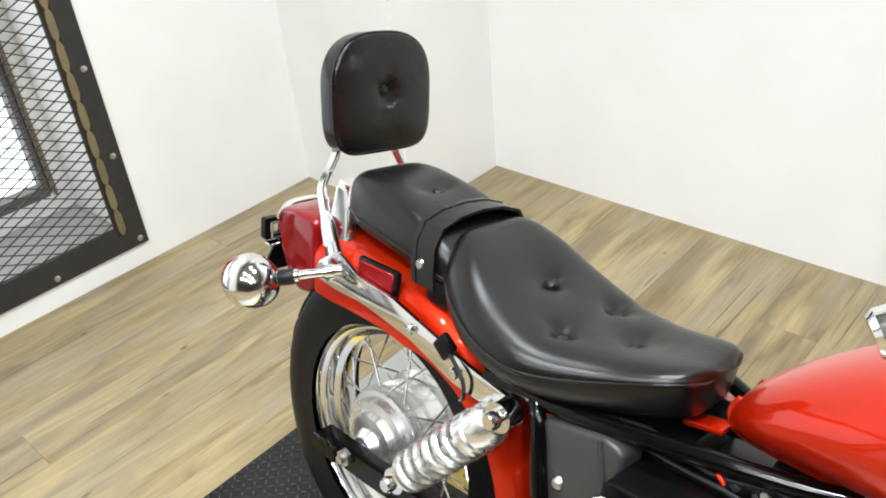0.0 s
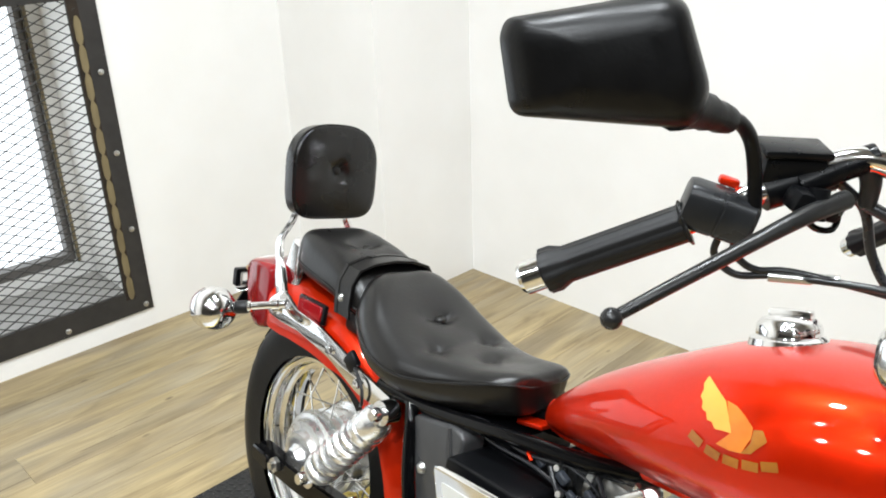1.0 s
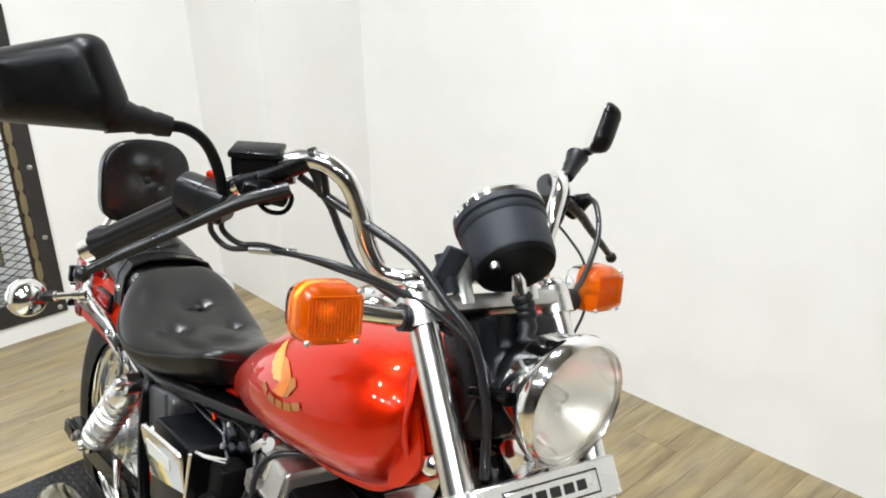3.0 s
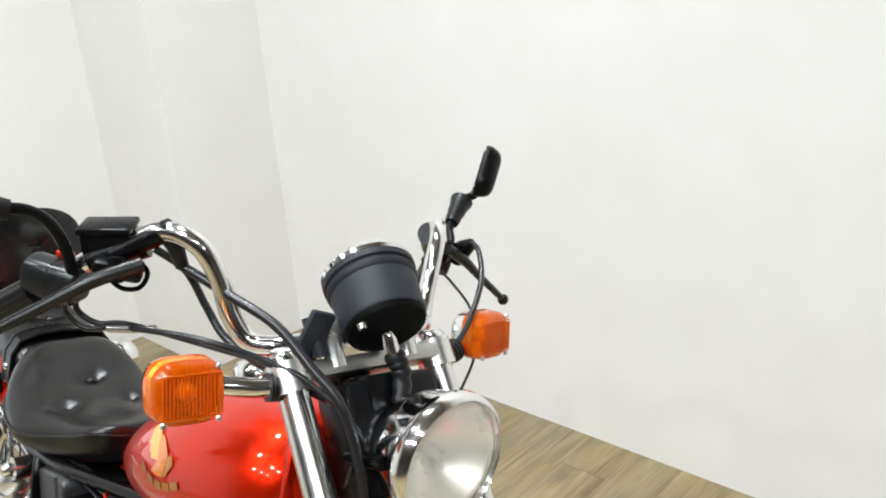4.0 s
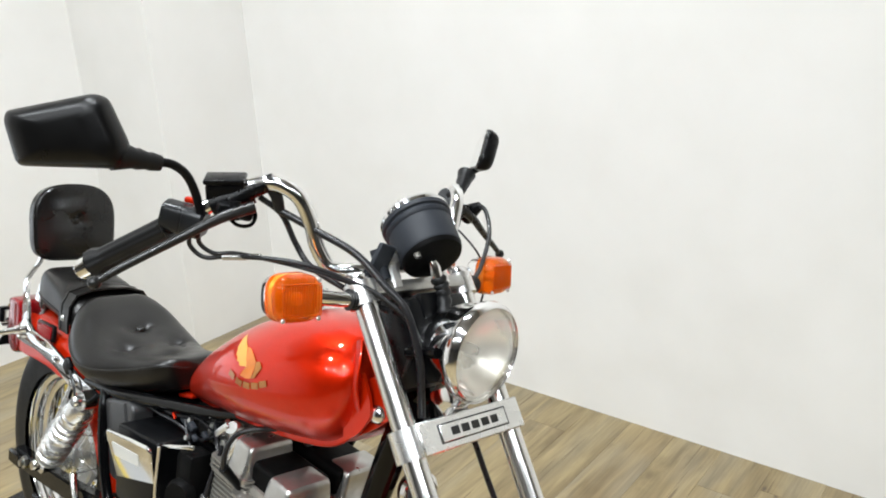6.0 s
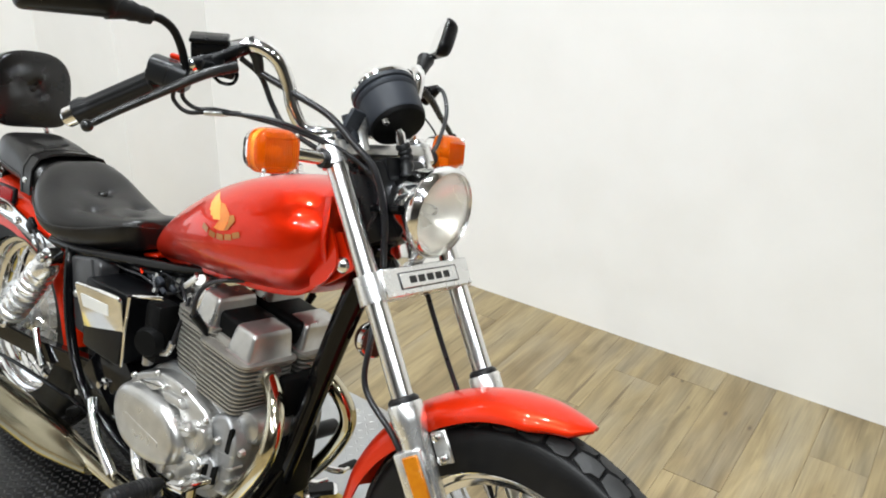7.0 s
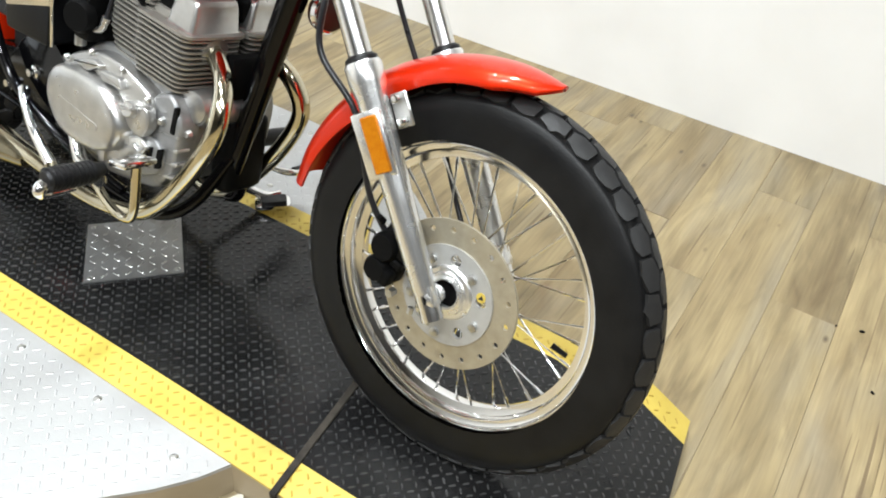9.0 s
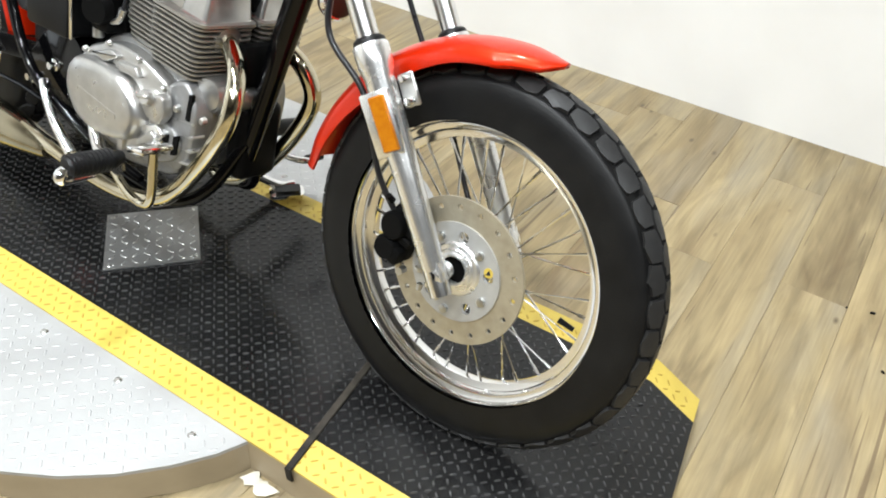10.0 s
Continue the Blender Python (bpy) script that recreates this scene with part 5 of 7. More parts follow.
WINGS = [([(0.797, 0.823), (0.821, 0.818), (0.834, 0.814), (0.846, 0.802), (0.855, 0.79), (0.843, 0.788), (0.836, 0.786), (0.83, 0.791), (0.824, 0.79), (0.82, 0.796), (0.813, 0.797), (0.81, 0.803), (0.804, 0.806), (0.803, 0.812), (0.798, 0.816)], GOLD),
         ([(0.835, 0.815), (0.848, 0.815), (0.862, 0.81), (0.873, 0.804), (0.875, 0.794), (0.87, 0.776), (0.858, 0.773), (0.842, 0.773), (0.851, 0.781), (0.856, 0.79), (0.847, 0.8)], ORANGE),
         ([(0.874, 0.803), (0.883, 0.806), (0.891, 0.798), (0.883, 0.786), (0.88, 0.78), (0.87, 0.776), (0.876, 0.79)], GOLD_DARK)]
for feather, paint in WINGS:
    bm = BM()
    feather = rounded(feather, 0.0012, 2)
    cx, cz = sum(p[0] for p in feather) / len(feather), sum(p[1] for p in feather) / len(feather)
    vs = [bm.verts.new(tank_side(x, z, 0.0012)) for x, z in feather]
    ms = [bm.verts.new(tank_side(cx + (x - cx) * 0.5, cz + (z - cz) * 0.5, 0.0013)) for x, z in feather]
    mid = bm.verts.new(tank_side(cx, cz, 0.0013))
    for k in range(len(vs)):
        j = (k + 1) % len(vs)
        bm.faces.new((vs[k], vs[j], ms[j], ms[k]))
        bm.faces.new((ms[k], ms[j], mid))
    part("wing_transfer", bm, paint, tank, "gold wing-shaped transfer")
for x0, z0, turn in ((0.819, 0.767, -0.3), (0.841, 0.762, -0.12), (0.862, 0.763, 0.1), (0.882, 0.768, 0.25), (0.9, 0.776, 0.4)):
    bm = BM()
    ca, sa = math.cos(turn), math.sin(turn)
    vs = [bm.verts.new(tank_side(x0 + u * ca - v * sa, z0 + u * sa + v * ca, 0.0013)) for u, v in ((-0.0085, -0.005), (0.0085, -0.005), (0.0085, 0.005), (-0.0085, 0.005))]
    bm.faces.new(vs)
    part("transfer_bar", bm, GOLD_DARK, tank, "dark gold bar of lettering")



# ---- seats ----
def cushion(name, xs, ws, tops, bots, label, buttons, dish=0.0, n=120, m=150, edge=0.55, seam_at=0.42, seam_r=0.0022, crown=0.72, mids=None):
    bm = BM()
    rings = []
    x0, x1 = xs[0], xs[-1]
    mids = mids or [0.0] * len(xs)
    if isinstance(seam_at, float):
        seam_at = [seam_at] * len(xs)
    for i in range(m + 1):
        u = i / m
        u = 0.5 - 0.5 * math.cos(math.pi * u) * (0.75 + 0.25 * abs(math.cos(math.pi * u)))
        x = x0 + (x1 - x0) * u
        w, zt, zb = glide(x, xs, ws), glide(x, xs, tops), glide(x, xs, bots)
        yc = glide(x, xs, mids)
        ring = []
        for k in range(n):
            a = 2 * math.pi * k / n
            c, s = math.cos(a), math.sin(a)
            y = w * math.copysign(abs(c) ** edge, c)
            zm = zb + (zt - zb) * glide(x, xs, seam_at)
            if s >= 0:
                z = zm + (zt - zm) * abs(s) ** crown
                z += dish * ((y / max(w, 1e-3)) ** 2) * (1 - (y / max(w, 1e-3)) ** 4) * abs(s)
                for bx, by, depth, spread in buttons:
                    d = math.hypot(x - bx, y + yc - by)
                    z -= depth * math.exp(-((d / spread) ** 2)) + depth * 0.4 * math.exp(-((d / (spread * 2.6)) ** 2)) * (1 + 0.22 * math.cos(4 * math.atan2(y + yc - by, x - bx)))
            else:
                z = zm - (zm - zb) * abs(s) ** 0.7
                y = w * math.copysign(abs(c) ** min(edge, 0.4), c) * (1 - 0.05 * abs(s))
            ring.append(bm.verts.new((x, y + yc, z)))
        rings.append(ring)
    skin(bm, rings)
    for _ in range(2):
        bmesh.ops.smooth_vert(bm, verts=bm.verts, factor=0.4, use_axis_x=True, use_axis_y=True, use_axis_z=True)
    seat = part(name, bm, VINYL, P, label, smooth=75)
    pipe = []
    for sgn in (-1, 1):
        side = []
        for i in range(41):
            x = x0 + 0.002 + (x1 - x0 - 0.004) * (0.5 - 0.5 * math.cos(math.pi * i / 40))
            w, zt, zb = glide(x, xs, ws), glide(x, xs, tops), glide(x, xs, bots)
            side.append((x, sgn * (w + 0.0005) + glide(x, xs, mids), zb + (zt - zb) * glide(x, xs, seam_at)))
        pipe += side if sgn < 0 else side[::-1]
    bm = tube(BM(), pipe, seam_r, 8, caps=True)
    part("piping", bm, VINYL, seat, "stitched seam piping")
    for bx, by, depth, spread in buttons:
        zt = max((v.co for v in seat.data.vertices), key=lambda q: q.z - 60 * ((q.x - bx) ** 2 + (q.y - by) ** 2)).z
        bm = lathe(BM(), [(0, 0.0034), (0.005, 0.003), (0.0085, 0.0014), (0.01, -0.001), (0.0102, -0.005)], (bx, by, zt - 0.0008), (0, 0, 1), 18)
        part("button", bm, VINYL, seat, "covered button")
    return seat


cushion("rider_seat", [0.105, 0.118, 0.145, 0.19, 0.25, 0.31, 0.36, 0.41, 0.45, 0.475, 0.493, 0.502, 0.507], [0.028, 0.06, 0.093, 0.118, 0.133, 0.132, 0.117, 0.097, 0.084, 0.076, 0.065, 0.051, 0.024],
        [0.682, 0.71, 0.727, 0.715, 0.687, 0.671, 0.667, 0.67, 0.677, 0.682, 0.684, 0.682, 0.674], [0.645, 0.63, 0.612, 0.60, 0.592, 0.588, 0.589, 0.595, 0.604, 0.612, 0.618, 0.622, 0.63],
        "black vinyl rider seat, buttoned and dished, with a seam", [(0.25, -0.004, 0.017, 0.0165), (0.395, -0.02, 0.013, 0.016), (0.327, -0.076, 0.014, 0.016), (0.33, 0.036, 0.013, 0.016)], dish=0.009, edge=0.62, crown=0.8,
        mids=[0.0, -0.002, -0.006, -0.012, -0.019, -0.024, -0.025, -0.024, -0.023, -0.021, -0.018, -0.015, -0.01],
        seam_at=[0.5, 0.5, 0.48, 0.46, 0.47, 0.5, 0.58, 0.69, 0.76, 0.8, 0.82, 0.82, 0.8])
pil = cushion("pillion_seat", [-0.104, -0.096, -0.075, -0.035, 0.03, 0.085, 0.125, 0.15, 0.158], [0.042, 0.062, 0.074, 0.082, 0.087, 0.09, 0.088, 0.08, 0.064],
              [0.71, 0.735, 0.748, 0.752, 0.745, 0.73, 0.712, 0.692, 0.67], [0.668, 0.664, 0.661, 0.658, 0.655, 0.652, 0.648, 0.645, 0.646],
              "black vinyl pillion pad with one button and a strap", [(0.022, -0.002, 0.015, 0.0165)], edge=0.36, seam_at=0.3, seam_r=0.0015, crown=0.52, mids=[-0.008, -0.01, -0.012] + [-0.014] * 6)
# strap over the pad's front
bm = BM()
path = [(-0.118, 0.646), (-0.1175, 0.668), (-0.112, 0.70), (-0.092, 0.723), (-0.05, 0.732), (0.0, 0.7345), (0.05, 0.732), (0.092, 0.723), (0.112, 0.70), (0.1175, 0.668), (0.118, 0.646)]
for dx, w, h in ((0.0, 0.02, 0.0), (-0.0175, 0.004, 0.0015), (0.0175, 0.004, 0.0015)):
    rings = []
    for k, (y, z) in enumerate(path):
        y = y * 0.8 - 0.012
        o = Vector((0, y + 0.014, z - 0.66)).normalized()
        lean = 0.10 + dx + (0.735 - z) * 0.18
        rings.append([bm.verts.new(Vector((lean + a, y, z)) + o * b) for a, b in ((-w, 0.001 + h), (-w, 0.005 + h), (w, 0.005 + h), (w, 0.001 + h))])
    skin(bm, rings)
part("strap", bm, VINYL, pil, "black vinyl grab strap")
part("strap_stud", lathe(BM(), [(0, 0.005), (0.006, 0.004), (0.008, 0.0)], (0.106, -0.109, 0.674), (0, -1, 0), 14), BOLT, pil, "brass-coloured stud")
# black block added as the shadow between the two seats
part("seat_pan", box(BM(), (0.09, 0.165, 0.06), Matrix.Translation((0.15, -0.014, 0.645)), 0.01, 2), PLASTIC, pil)

# backrest and sissy bar
bm = BM()
out = []
for k in range(64):
    a = 2 * math.pi * k / 64
    c_, s_ = math.cos(a), math.sin(a)
    p_ = 0.74 if s_ > 0 else 0.36
    out.append((0.098 * math.copysign(abs(c_) ** p_, c_) * (1.0 - 0.05 * (s_ < 0) * abs(s_)), 0.088 + (0.089 if s_ > 0 else 0.095) * math.copysign(abs(s_) ** p_, s_)))
bmx = frame_at((-0.143, 0.02, 0.759), (0, 1, 0), (1, 0, 0.12))
rings = []
for h, k in ((-0.028, 0.9), (-0.026, 0.96), (-0.02, 1.0), (0.008, 1.0), (0.014, 0.985)):
    rings.append([bm.verts.new(bmx @ Vector((x * k, 0.088 + (y - 0.088) * k, h))) for x, y in out])
for q in (0.95, 0.88, 0.78, 0.66, 0.54, 0.42, 0.3, 0.2, 0.12, 0.06):
    ring = []
    for x, y in out:
        px_, py_ = x * q, 0.088 + (y - 0.088) * q
        d = math.hypot(px_, py_ - 0.088)
        h = 0.014 + 0.011 * (1 - q ** 2.2) - 0.012 * math.exp(-((d / 0.014) ** 2)) - 0.004 * math.exp(-((d / 0.04) ** 2)) * (1 + 0.2 * math.cos(4 * math.atan2(py_ - 0.088, px_) + 1))
        ring.append(bm.verts.new(bmx @ Vector((px_, py_, h))))
    rings.append(ring)
skin(bm, rings)
back = part("backrest", bm, VINYL, P, "black vinyl backrest pad with a centre button", smooth=60)
part("button", lathe(BM(), [(0, 0.004), (0.006, 0.0035), (0.0105, 0.0), (0.011, -0.006)], bmx @ Vector((0, 0.088, 0.012)), (1, 0, 0.12), 16), VINYL, back, "covered button")
part("piping", tube(BM(), [bmx @ Vector((x * 1.005, 0.088 + (y - 0.088) * 1.005, 0.01)) for x, y in out + out[:1]], 0.0022, 8), VINYL, back)
for s in (-1, 1):
    bm = BM()
    pth = spline([(-0.17, 0.012 + s * 0.058, 0.80), (-0.166, 0.012 + s * 0.06, 0.75), (-0.153, 0.004 + s * 0.086, 0.707), (-0.138, 0.002 + s * 0.093, 0.685), (-0.116, s * 0.098, 0.655), (-0.09, s * 0.106, 0.622), (-0.07, s * 0.111, 0.597)], 5)
    rings = []
    for i, p in enumerate(pth):
        d = (pth[min(i + 1, len(pth) - 1)] - pth[max(0, i - 1)]).normalized()
        side = Vector((0, 1, 0))
        u = d.cross(side).normalized()
        w = interp(i / (len(pth) - 1), [0, 0.3, 0.6, 0.68, 1], [0.007, 0.008, 0.009, 0.015, 0.02])
        rings.append([bm.verts.new(p + a * u * w + b * side * 0.005) for a, b in ((-1, -0.6), (-0.85, -1), (0.85, -1), (1, -0.6), (1, 0.6), (0.85, 1), (-0.85, 1), (-1, 0.6))])
    skin(bm, rings)
    sis = part("sissy_bar", bm, CHROME, P, "chrome sissy bar upright")
    # side rail from the bar's foot to the shock mount
    rail = rounded([(-0.104, 0.602), (-0.106, 0.576), (-0.06, 0.573), (0.008, 0.577), (0.11, 0.566), (0.2, 0.54), (0.295, 0.535), (0.315, 0.565), (0.22, 0.578), (0.12, 0.6), (0.068, 0.611), (-0.008, 0.614), (-0.042, 0.63), (-0.06, 0.635)], 0.012, 4)
    bm = plate(BM(), rail, 0.006, side_plane(-0.118 if s < 0 else 0.124), bevel=0.001)
    part("side_rail", bm, CHROME, sis, "chrome fender side rail")
    studs("rail_bolt", [(0, 0.008), (0.007, 0.0075), (0.009, 0.004), (0.009, 0.0)], [(x, s * 0.124, z) for x, z in ((0.115, 0.583), (0.205, 0.558), (-0.075, 0.59))], (0, s, 0), CHROME, sis)
bm = BM()
skin(bm, [[bm.verts.new((x + lean, y * k, z)) for x, y in rounded([(-0.16, -0.08), (-0.098, -0.08), (-0.098, 0.08), (-0.16, 0.08)], 0.008, 4)] for z, k, lean in ((0.612, 1.0, 0.012), (0.695, 0.66, 0.0), (0.703, 0.62, 0.0), (0.706, 0.56, 0.0))])
bridge = part("sissy_bridge", bm, CHROME, P, "polished box plate behind the pad")
for s in (-1, 1):
    part("edge_strip", tube(BM(), [(-0.1, 0.002 + s * 0.06, 0.716), (-0.101, 0.002 + s * 0.064, 0.71), (-0.095, 0.001 + s * 0.07, 0.685), (-0.089, s * 0.074, 0.655), (-0.086, s * 0.075, 0.645)], [0.004, 0.007, 0.007, 0.006, 0.004], 12, smooth=4), CHROME, bridge)


# ---- fenders ----
def fender(name, line, hw, arch, skirt, label, thick=0.004, taper=None):
    """An arched guard along a centre line in the wheel's plane."""
    pts = spline([(x, 0, z) for x, z in line], 6)
    n = len(pts)
    bm = BM()
    rings = []
    for i, p in enumerate(pts):
        t = i / (n - 1)
        d = (pts[min(i + 1, n - 1)] - pts[max(0, i - 1)]).normalized()
        nrm = Vector((-d.z, 0, d.x))
        k = interp(t, *taper) if taper else 1.0
        w, ar, sk = hw * k, arch * k, interp(t, *skirt)
        prof = []
        for j in range(-8, 9):
            a = j / 8
            prof.append((w * math.sin(a * math.pi / 2), -ar * (1 - math.cos(a * math.pi / 2))))
        prof = [(-w, -ar - sk)] + prof + [(w, -ar - sk)]
        inner = [(y * (1 - thick / max(w, 1e-3)), h - thick * (0.2 if abs(y) >= w * 0.999 and h < -ar else 1)) for y, h in prof[::-1]]
        rings.append([bm.verts.new(p + Vector((0, y, 0)) + nrm * h) for y, h in prof + inner])
    skin(bm, rings)
    return part(name, bm, RED_PLAIN, P, label, smooth=50)


def arc(c, r, a0, a1, n):
    return [(c.x + r * math.cos(radians(a)), c.z + r * math.sin(radians(a))) for a in np.linspace(a0, a1, n)]


fender("front_fender", arc(FRONT, 0.352, 172, 80, 9), 0.06, 0.033, ([0, 0.2, 0.4, 0.55, 0.7, 0.88, 1], [0.004, 0.012, 0.02, 0.012, 0.004, 0.0, 0.0]),
            "glossy red front fender", taper=([0, 0.1, 0.6, 0.85, 0.96, 1], [0.85, 1.0, 1.0, 0.92, 0.55, 0.15]))
rf = fender("rear_fender", [(-0.215, 0.6), (-0.202, 0.628), (-0.16, 0.638), (-0.11, 0.642), (-0.05, 0.646), (0.06, 0.644), (0.15, 0.622), (0.225, 0.572), (0.28, 0.50), (0.312, 0.43), (0.325, 0.375), (0.33, 0.34)],
            0.104, 0.05, ([0, 0.1, 0.3, 0.5, 0.62, 0.75, 1], [0.03, 0.05, 0.06, 0.055, 0.03, 0.0, 0.0]), "glossy red rear fender", taper=([0, 0.06, 0.14, 0.22, 0.5, 0.75, 1], [0.6, 0.72, 0.88, 1.0, 1.0, 0.95, 0.85]))
# tail lamp, plate bracket, side reflectors
bm = BM()
tail = rounded([(-0.3, 0.603), (-0.286, 0.62), (-0.255, 0.637), (-0.2, 0.651), (-0.135, 0.655), (-0.135, 0.53), (-0.17, 0.512), (-0.204, 0.517), (-0.24, 0.54), (-0.275, 0.572)], 0.016, 4)
rings = []
for y, k in ((-0.1, 0.86), (-0.099, 0.92), (-0.094, 0.965), (-0.085, 0.99), (-0.06, 1.0), (-0.025, 1.012), (0.025, 1.012), (0.06, 1.0), (0.085, 0.99), (0.094, 0.965), (0.099, 0.92), (0.1, 0.86)):
    rings.append([bm.verts.new((-0.205 + (x + 0.205) * k, y * 1.05 * (1 - 0.34 * ((-0.135 - x) / 0.165) ** 2), 0.58 + (z - 0.58) * k)) for x, z in tail])
skin(bm, rings)
part("tail_lamp", bm, RED_LENS, rf, "dark red tail lamp", smooth=60)
part("tail_trim", tube(BM(), [(-0.292, -0.066, 0.602), (-0.312, -0.035, 0.612), (-0.317, 0.0, 0.614), (-0.312, 0.035, 0.612), (-0.292, 0.066, 0.602)], 0.007, 12, smooth=4), CHROME, rf, "chrome bow round the lamp")
# licence plate holder across the tail
hole = [rounded([(s * 0.06 - 0.012, -0.012), (s * 0.06 + 0.012, -0.012), (s * 0.06 + 0.012, 0.012), (s * 0.06 - 0.012, 0.012)], 0.004) for s in (-1, 1)]
bm = plate(BM(), rounded([(-0.083, -0.02), (0.083, -0.02), (0.083, 0.02), (-0.083, 0.02)], 0.005), 0.014, frame_at((-0.312, 0, 0.574), (0, 1, 0), (-1, 0, 0)), hole, bevel=0.002)
holder = part("plate_bracket", bm, PLASTIC, rf, "black licence plate bracket")
for s in (-1, 1):
    part("slot_rim", tube(BM(), [(-0.303, s * 0.06 + a * 0.014, 0.574 + b * 0.014) for a, b in ((-1, -1), (1, -1), (1, 1), (-1, 1), (-1, -1))], 0.002, 6), BOLT, holder)
bm = plate(BM(), rounded([(-0.085, 0.028), (-0.085, 0.02), (-0.055, -0.034), (0.055, -0.034), (0.085, 0.02), (0.085, 0.028)], 0.006), 0.006, frame_at((-0.31, 0, 0.522), (0, 1, 0), (-1, 0, 0)), bevel=0.001)
part("plate_flange", bm, PLASTIC, rf, "black flared flange under the plate bracket")
part("flange_lip", box(BM(), (0.02, 0.17, 0.004), Matrix.Translation((-0.302, 0, 0.551)), 0.0015, 1), CHROME, rf, "bright folded lip")
part("bracket_arm", box(BM(), (0.11, 0.03, 0.02), Matrix.Translation((-0.255, 0, 0.54)), 0.004, 2), PLASTIC, rf)
for s in (-1, 1):
    fm = frame_at((0.02, s * 0.106, 0.622), (1, 0, 0.05), (0, s, 0.08))
    part("reflector_frame", box(BM(), (0.088, 0.038, 0.01), fm, 0.004, 2), PLASTIC, rf, "black reflector frame")
    part("side_reflector", box(BM(), (0.074, 0.028, 0.008), fm @ Matrix.Translation((0, 0, 0.004)), 0.002, 1), RED_LENS, rf, "red side reflector")
    # bullet turn signal
    c = Vector((-0.138, s * 0.218, 0.578))
    ax = Vector((1, 0, 0.05)).normalized()
    bm = lathe(BM(), [(0, 0.043), (0.015, 0.041), (0.028, 0.033), (0.038, 0.018), (0.042, 0.0), (0.0415, -0.012), (0.039, -0.02), (0.035, -0.024)], c, ax, 36)
    sg = part("rear_turn_signal", bm, CHROME, P, "chrome bullet rear turn signal")
    part("lens", lathe(BM(), [(0.035, -0.022), (0.037, -0.025), (0.033, -0.033), (0.02, -0.038), (0, -0.04)], c, ax, 32), RED_LENS, sg, "red lens")
    foot = Vector((-0.04, s * 0.125, 0.613))
    run = foot - c
    stem = part("stem", tube(BM(), [c + run * q for q in (0.28, 0.52, 0.53, 0.8, 0.81, 0.9, 0.91, 1.0)], [0.011, 0.0105, 0.0075, 0.0075, 0.0105, 0.0105, 0.009, 0.009], 16), CHROME, sg)
    part("rubber_collar", tube(BM(), [c + run * q for q in (0.3, 0.32, 0.46, 0.48)], [0.0112, 0.0125, 0.0125, 0.0112], 16), RUBBER_GRIP, stem, "black rubber collar")

# ---- rear suspension ----
for s in (-1, 1):
    a, b = Vector((0.141, s * 0.146, 0.357)), Vector((0.307, s * 0.142, 0.556))
    d = (b - a).normalized()
    L = (b - a).length
    sh = part("shock_absorber", tube(BM(), [a, a + d * L * 0.75, a + d * L * 0.76, b - d * 0.01], [0.012, 0.012, 0.008, 0.008], 16), CHROME, P, "chrome coil-over rear shock")
    bm = BM()
    turns, steps = 6.8, 150
    si, up = basis(d)[:2]
    pts = [a + d * (0.03 + (L - 0.095) * k / steps) + 0.0255 * (math.cos(2 * math.pi * turns * k / steps) * si + math.sin(2 * math.pi * turns * k / steps) * up) for k in range(steps + 1)]
    tube(bm, pts, 0.0066, 8)
    part("spring", bm, ALLOY, sh, "bright coil spring")
    part("upper_cover", tube(BM(), [b - d * 0.075, b - d * 0.072, b - d * 0.055, b - d * 0.052, b - d * 0.03, b - d * 0.018], [0.027, 0.031, 0.031, 0.0285, 0.0285, 0.02], 24), ALLOY, sh)
    part("lower_seat", tube(BM(), [a + d * 0.018, a + d * 0.03, a + d * 0.036], [0.02, 0.03, 0.03], 24), ALLOY, sh)
    studs("mount_eye", [(0, 0.03), (0.009, 0.03), (0.012, 0.024), (0.012, 0.012), (0.02, 0.012), (0.02, -0.014), (0, -0.014)], [a, b], (0, s, 0), CHROME, sh, n=18)
    # swing arm
    y = s * 0.115
    bm = BM()
    pts = [Vector((-0.075, y, 0.292)), Vector((0.05, y, 0.298)), Vector((0.25, y, 0.318)), Vector((0.47, s * 0.1, 0.345))]
    rings = []
    for i, p in enumerate(pts):
        rings.append([bm.verts.new(p + Vector((0, yy, zz))) for yy, zz in ((-0.014, -0.022), (0.014, -0.022), (0.014, 0.022), (-0.014, 0.022))])
    skin(bm, rings)
    bmesh.ops.bevel(bm, geom=list(bm.edges), offset=0.004, segments=2, affect="EDGES")
    sa = part("swing_arm", bm, FRAME_BLACK, P, "black box-section swing arm")
    part("axle_nut", lathe(BM(), [(0, 0.016), (0.008, 0.016), (0.008, 0.008), (0.015, 0.008), (0.015, 0.0)], (0.0, s * 0.129, 0.302), (0, s, 0), 6), BOLT, sa)
    part("chain_adjuster", box(BM(), (0.06, 0.012, 0.03), Matrix.Translation((-0.05, s * 0.133, 0.294)), 0.003, 1), FRAME_BLACK, sa)
part("rear_axle", rod(BM(), REAR + Vector((0, -0.12, 0)), REAR + Vector((0, 0.12, 0)), 0.008, 12), BOLT, P)

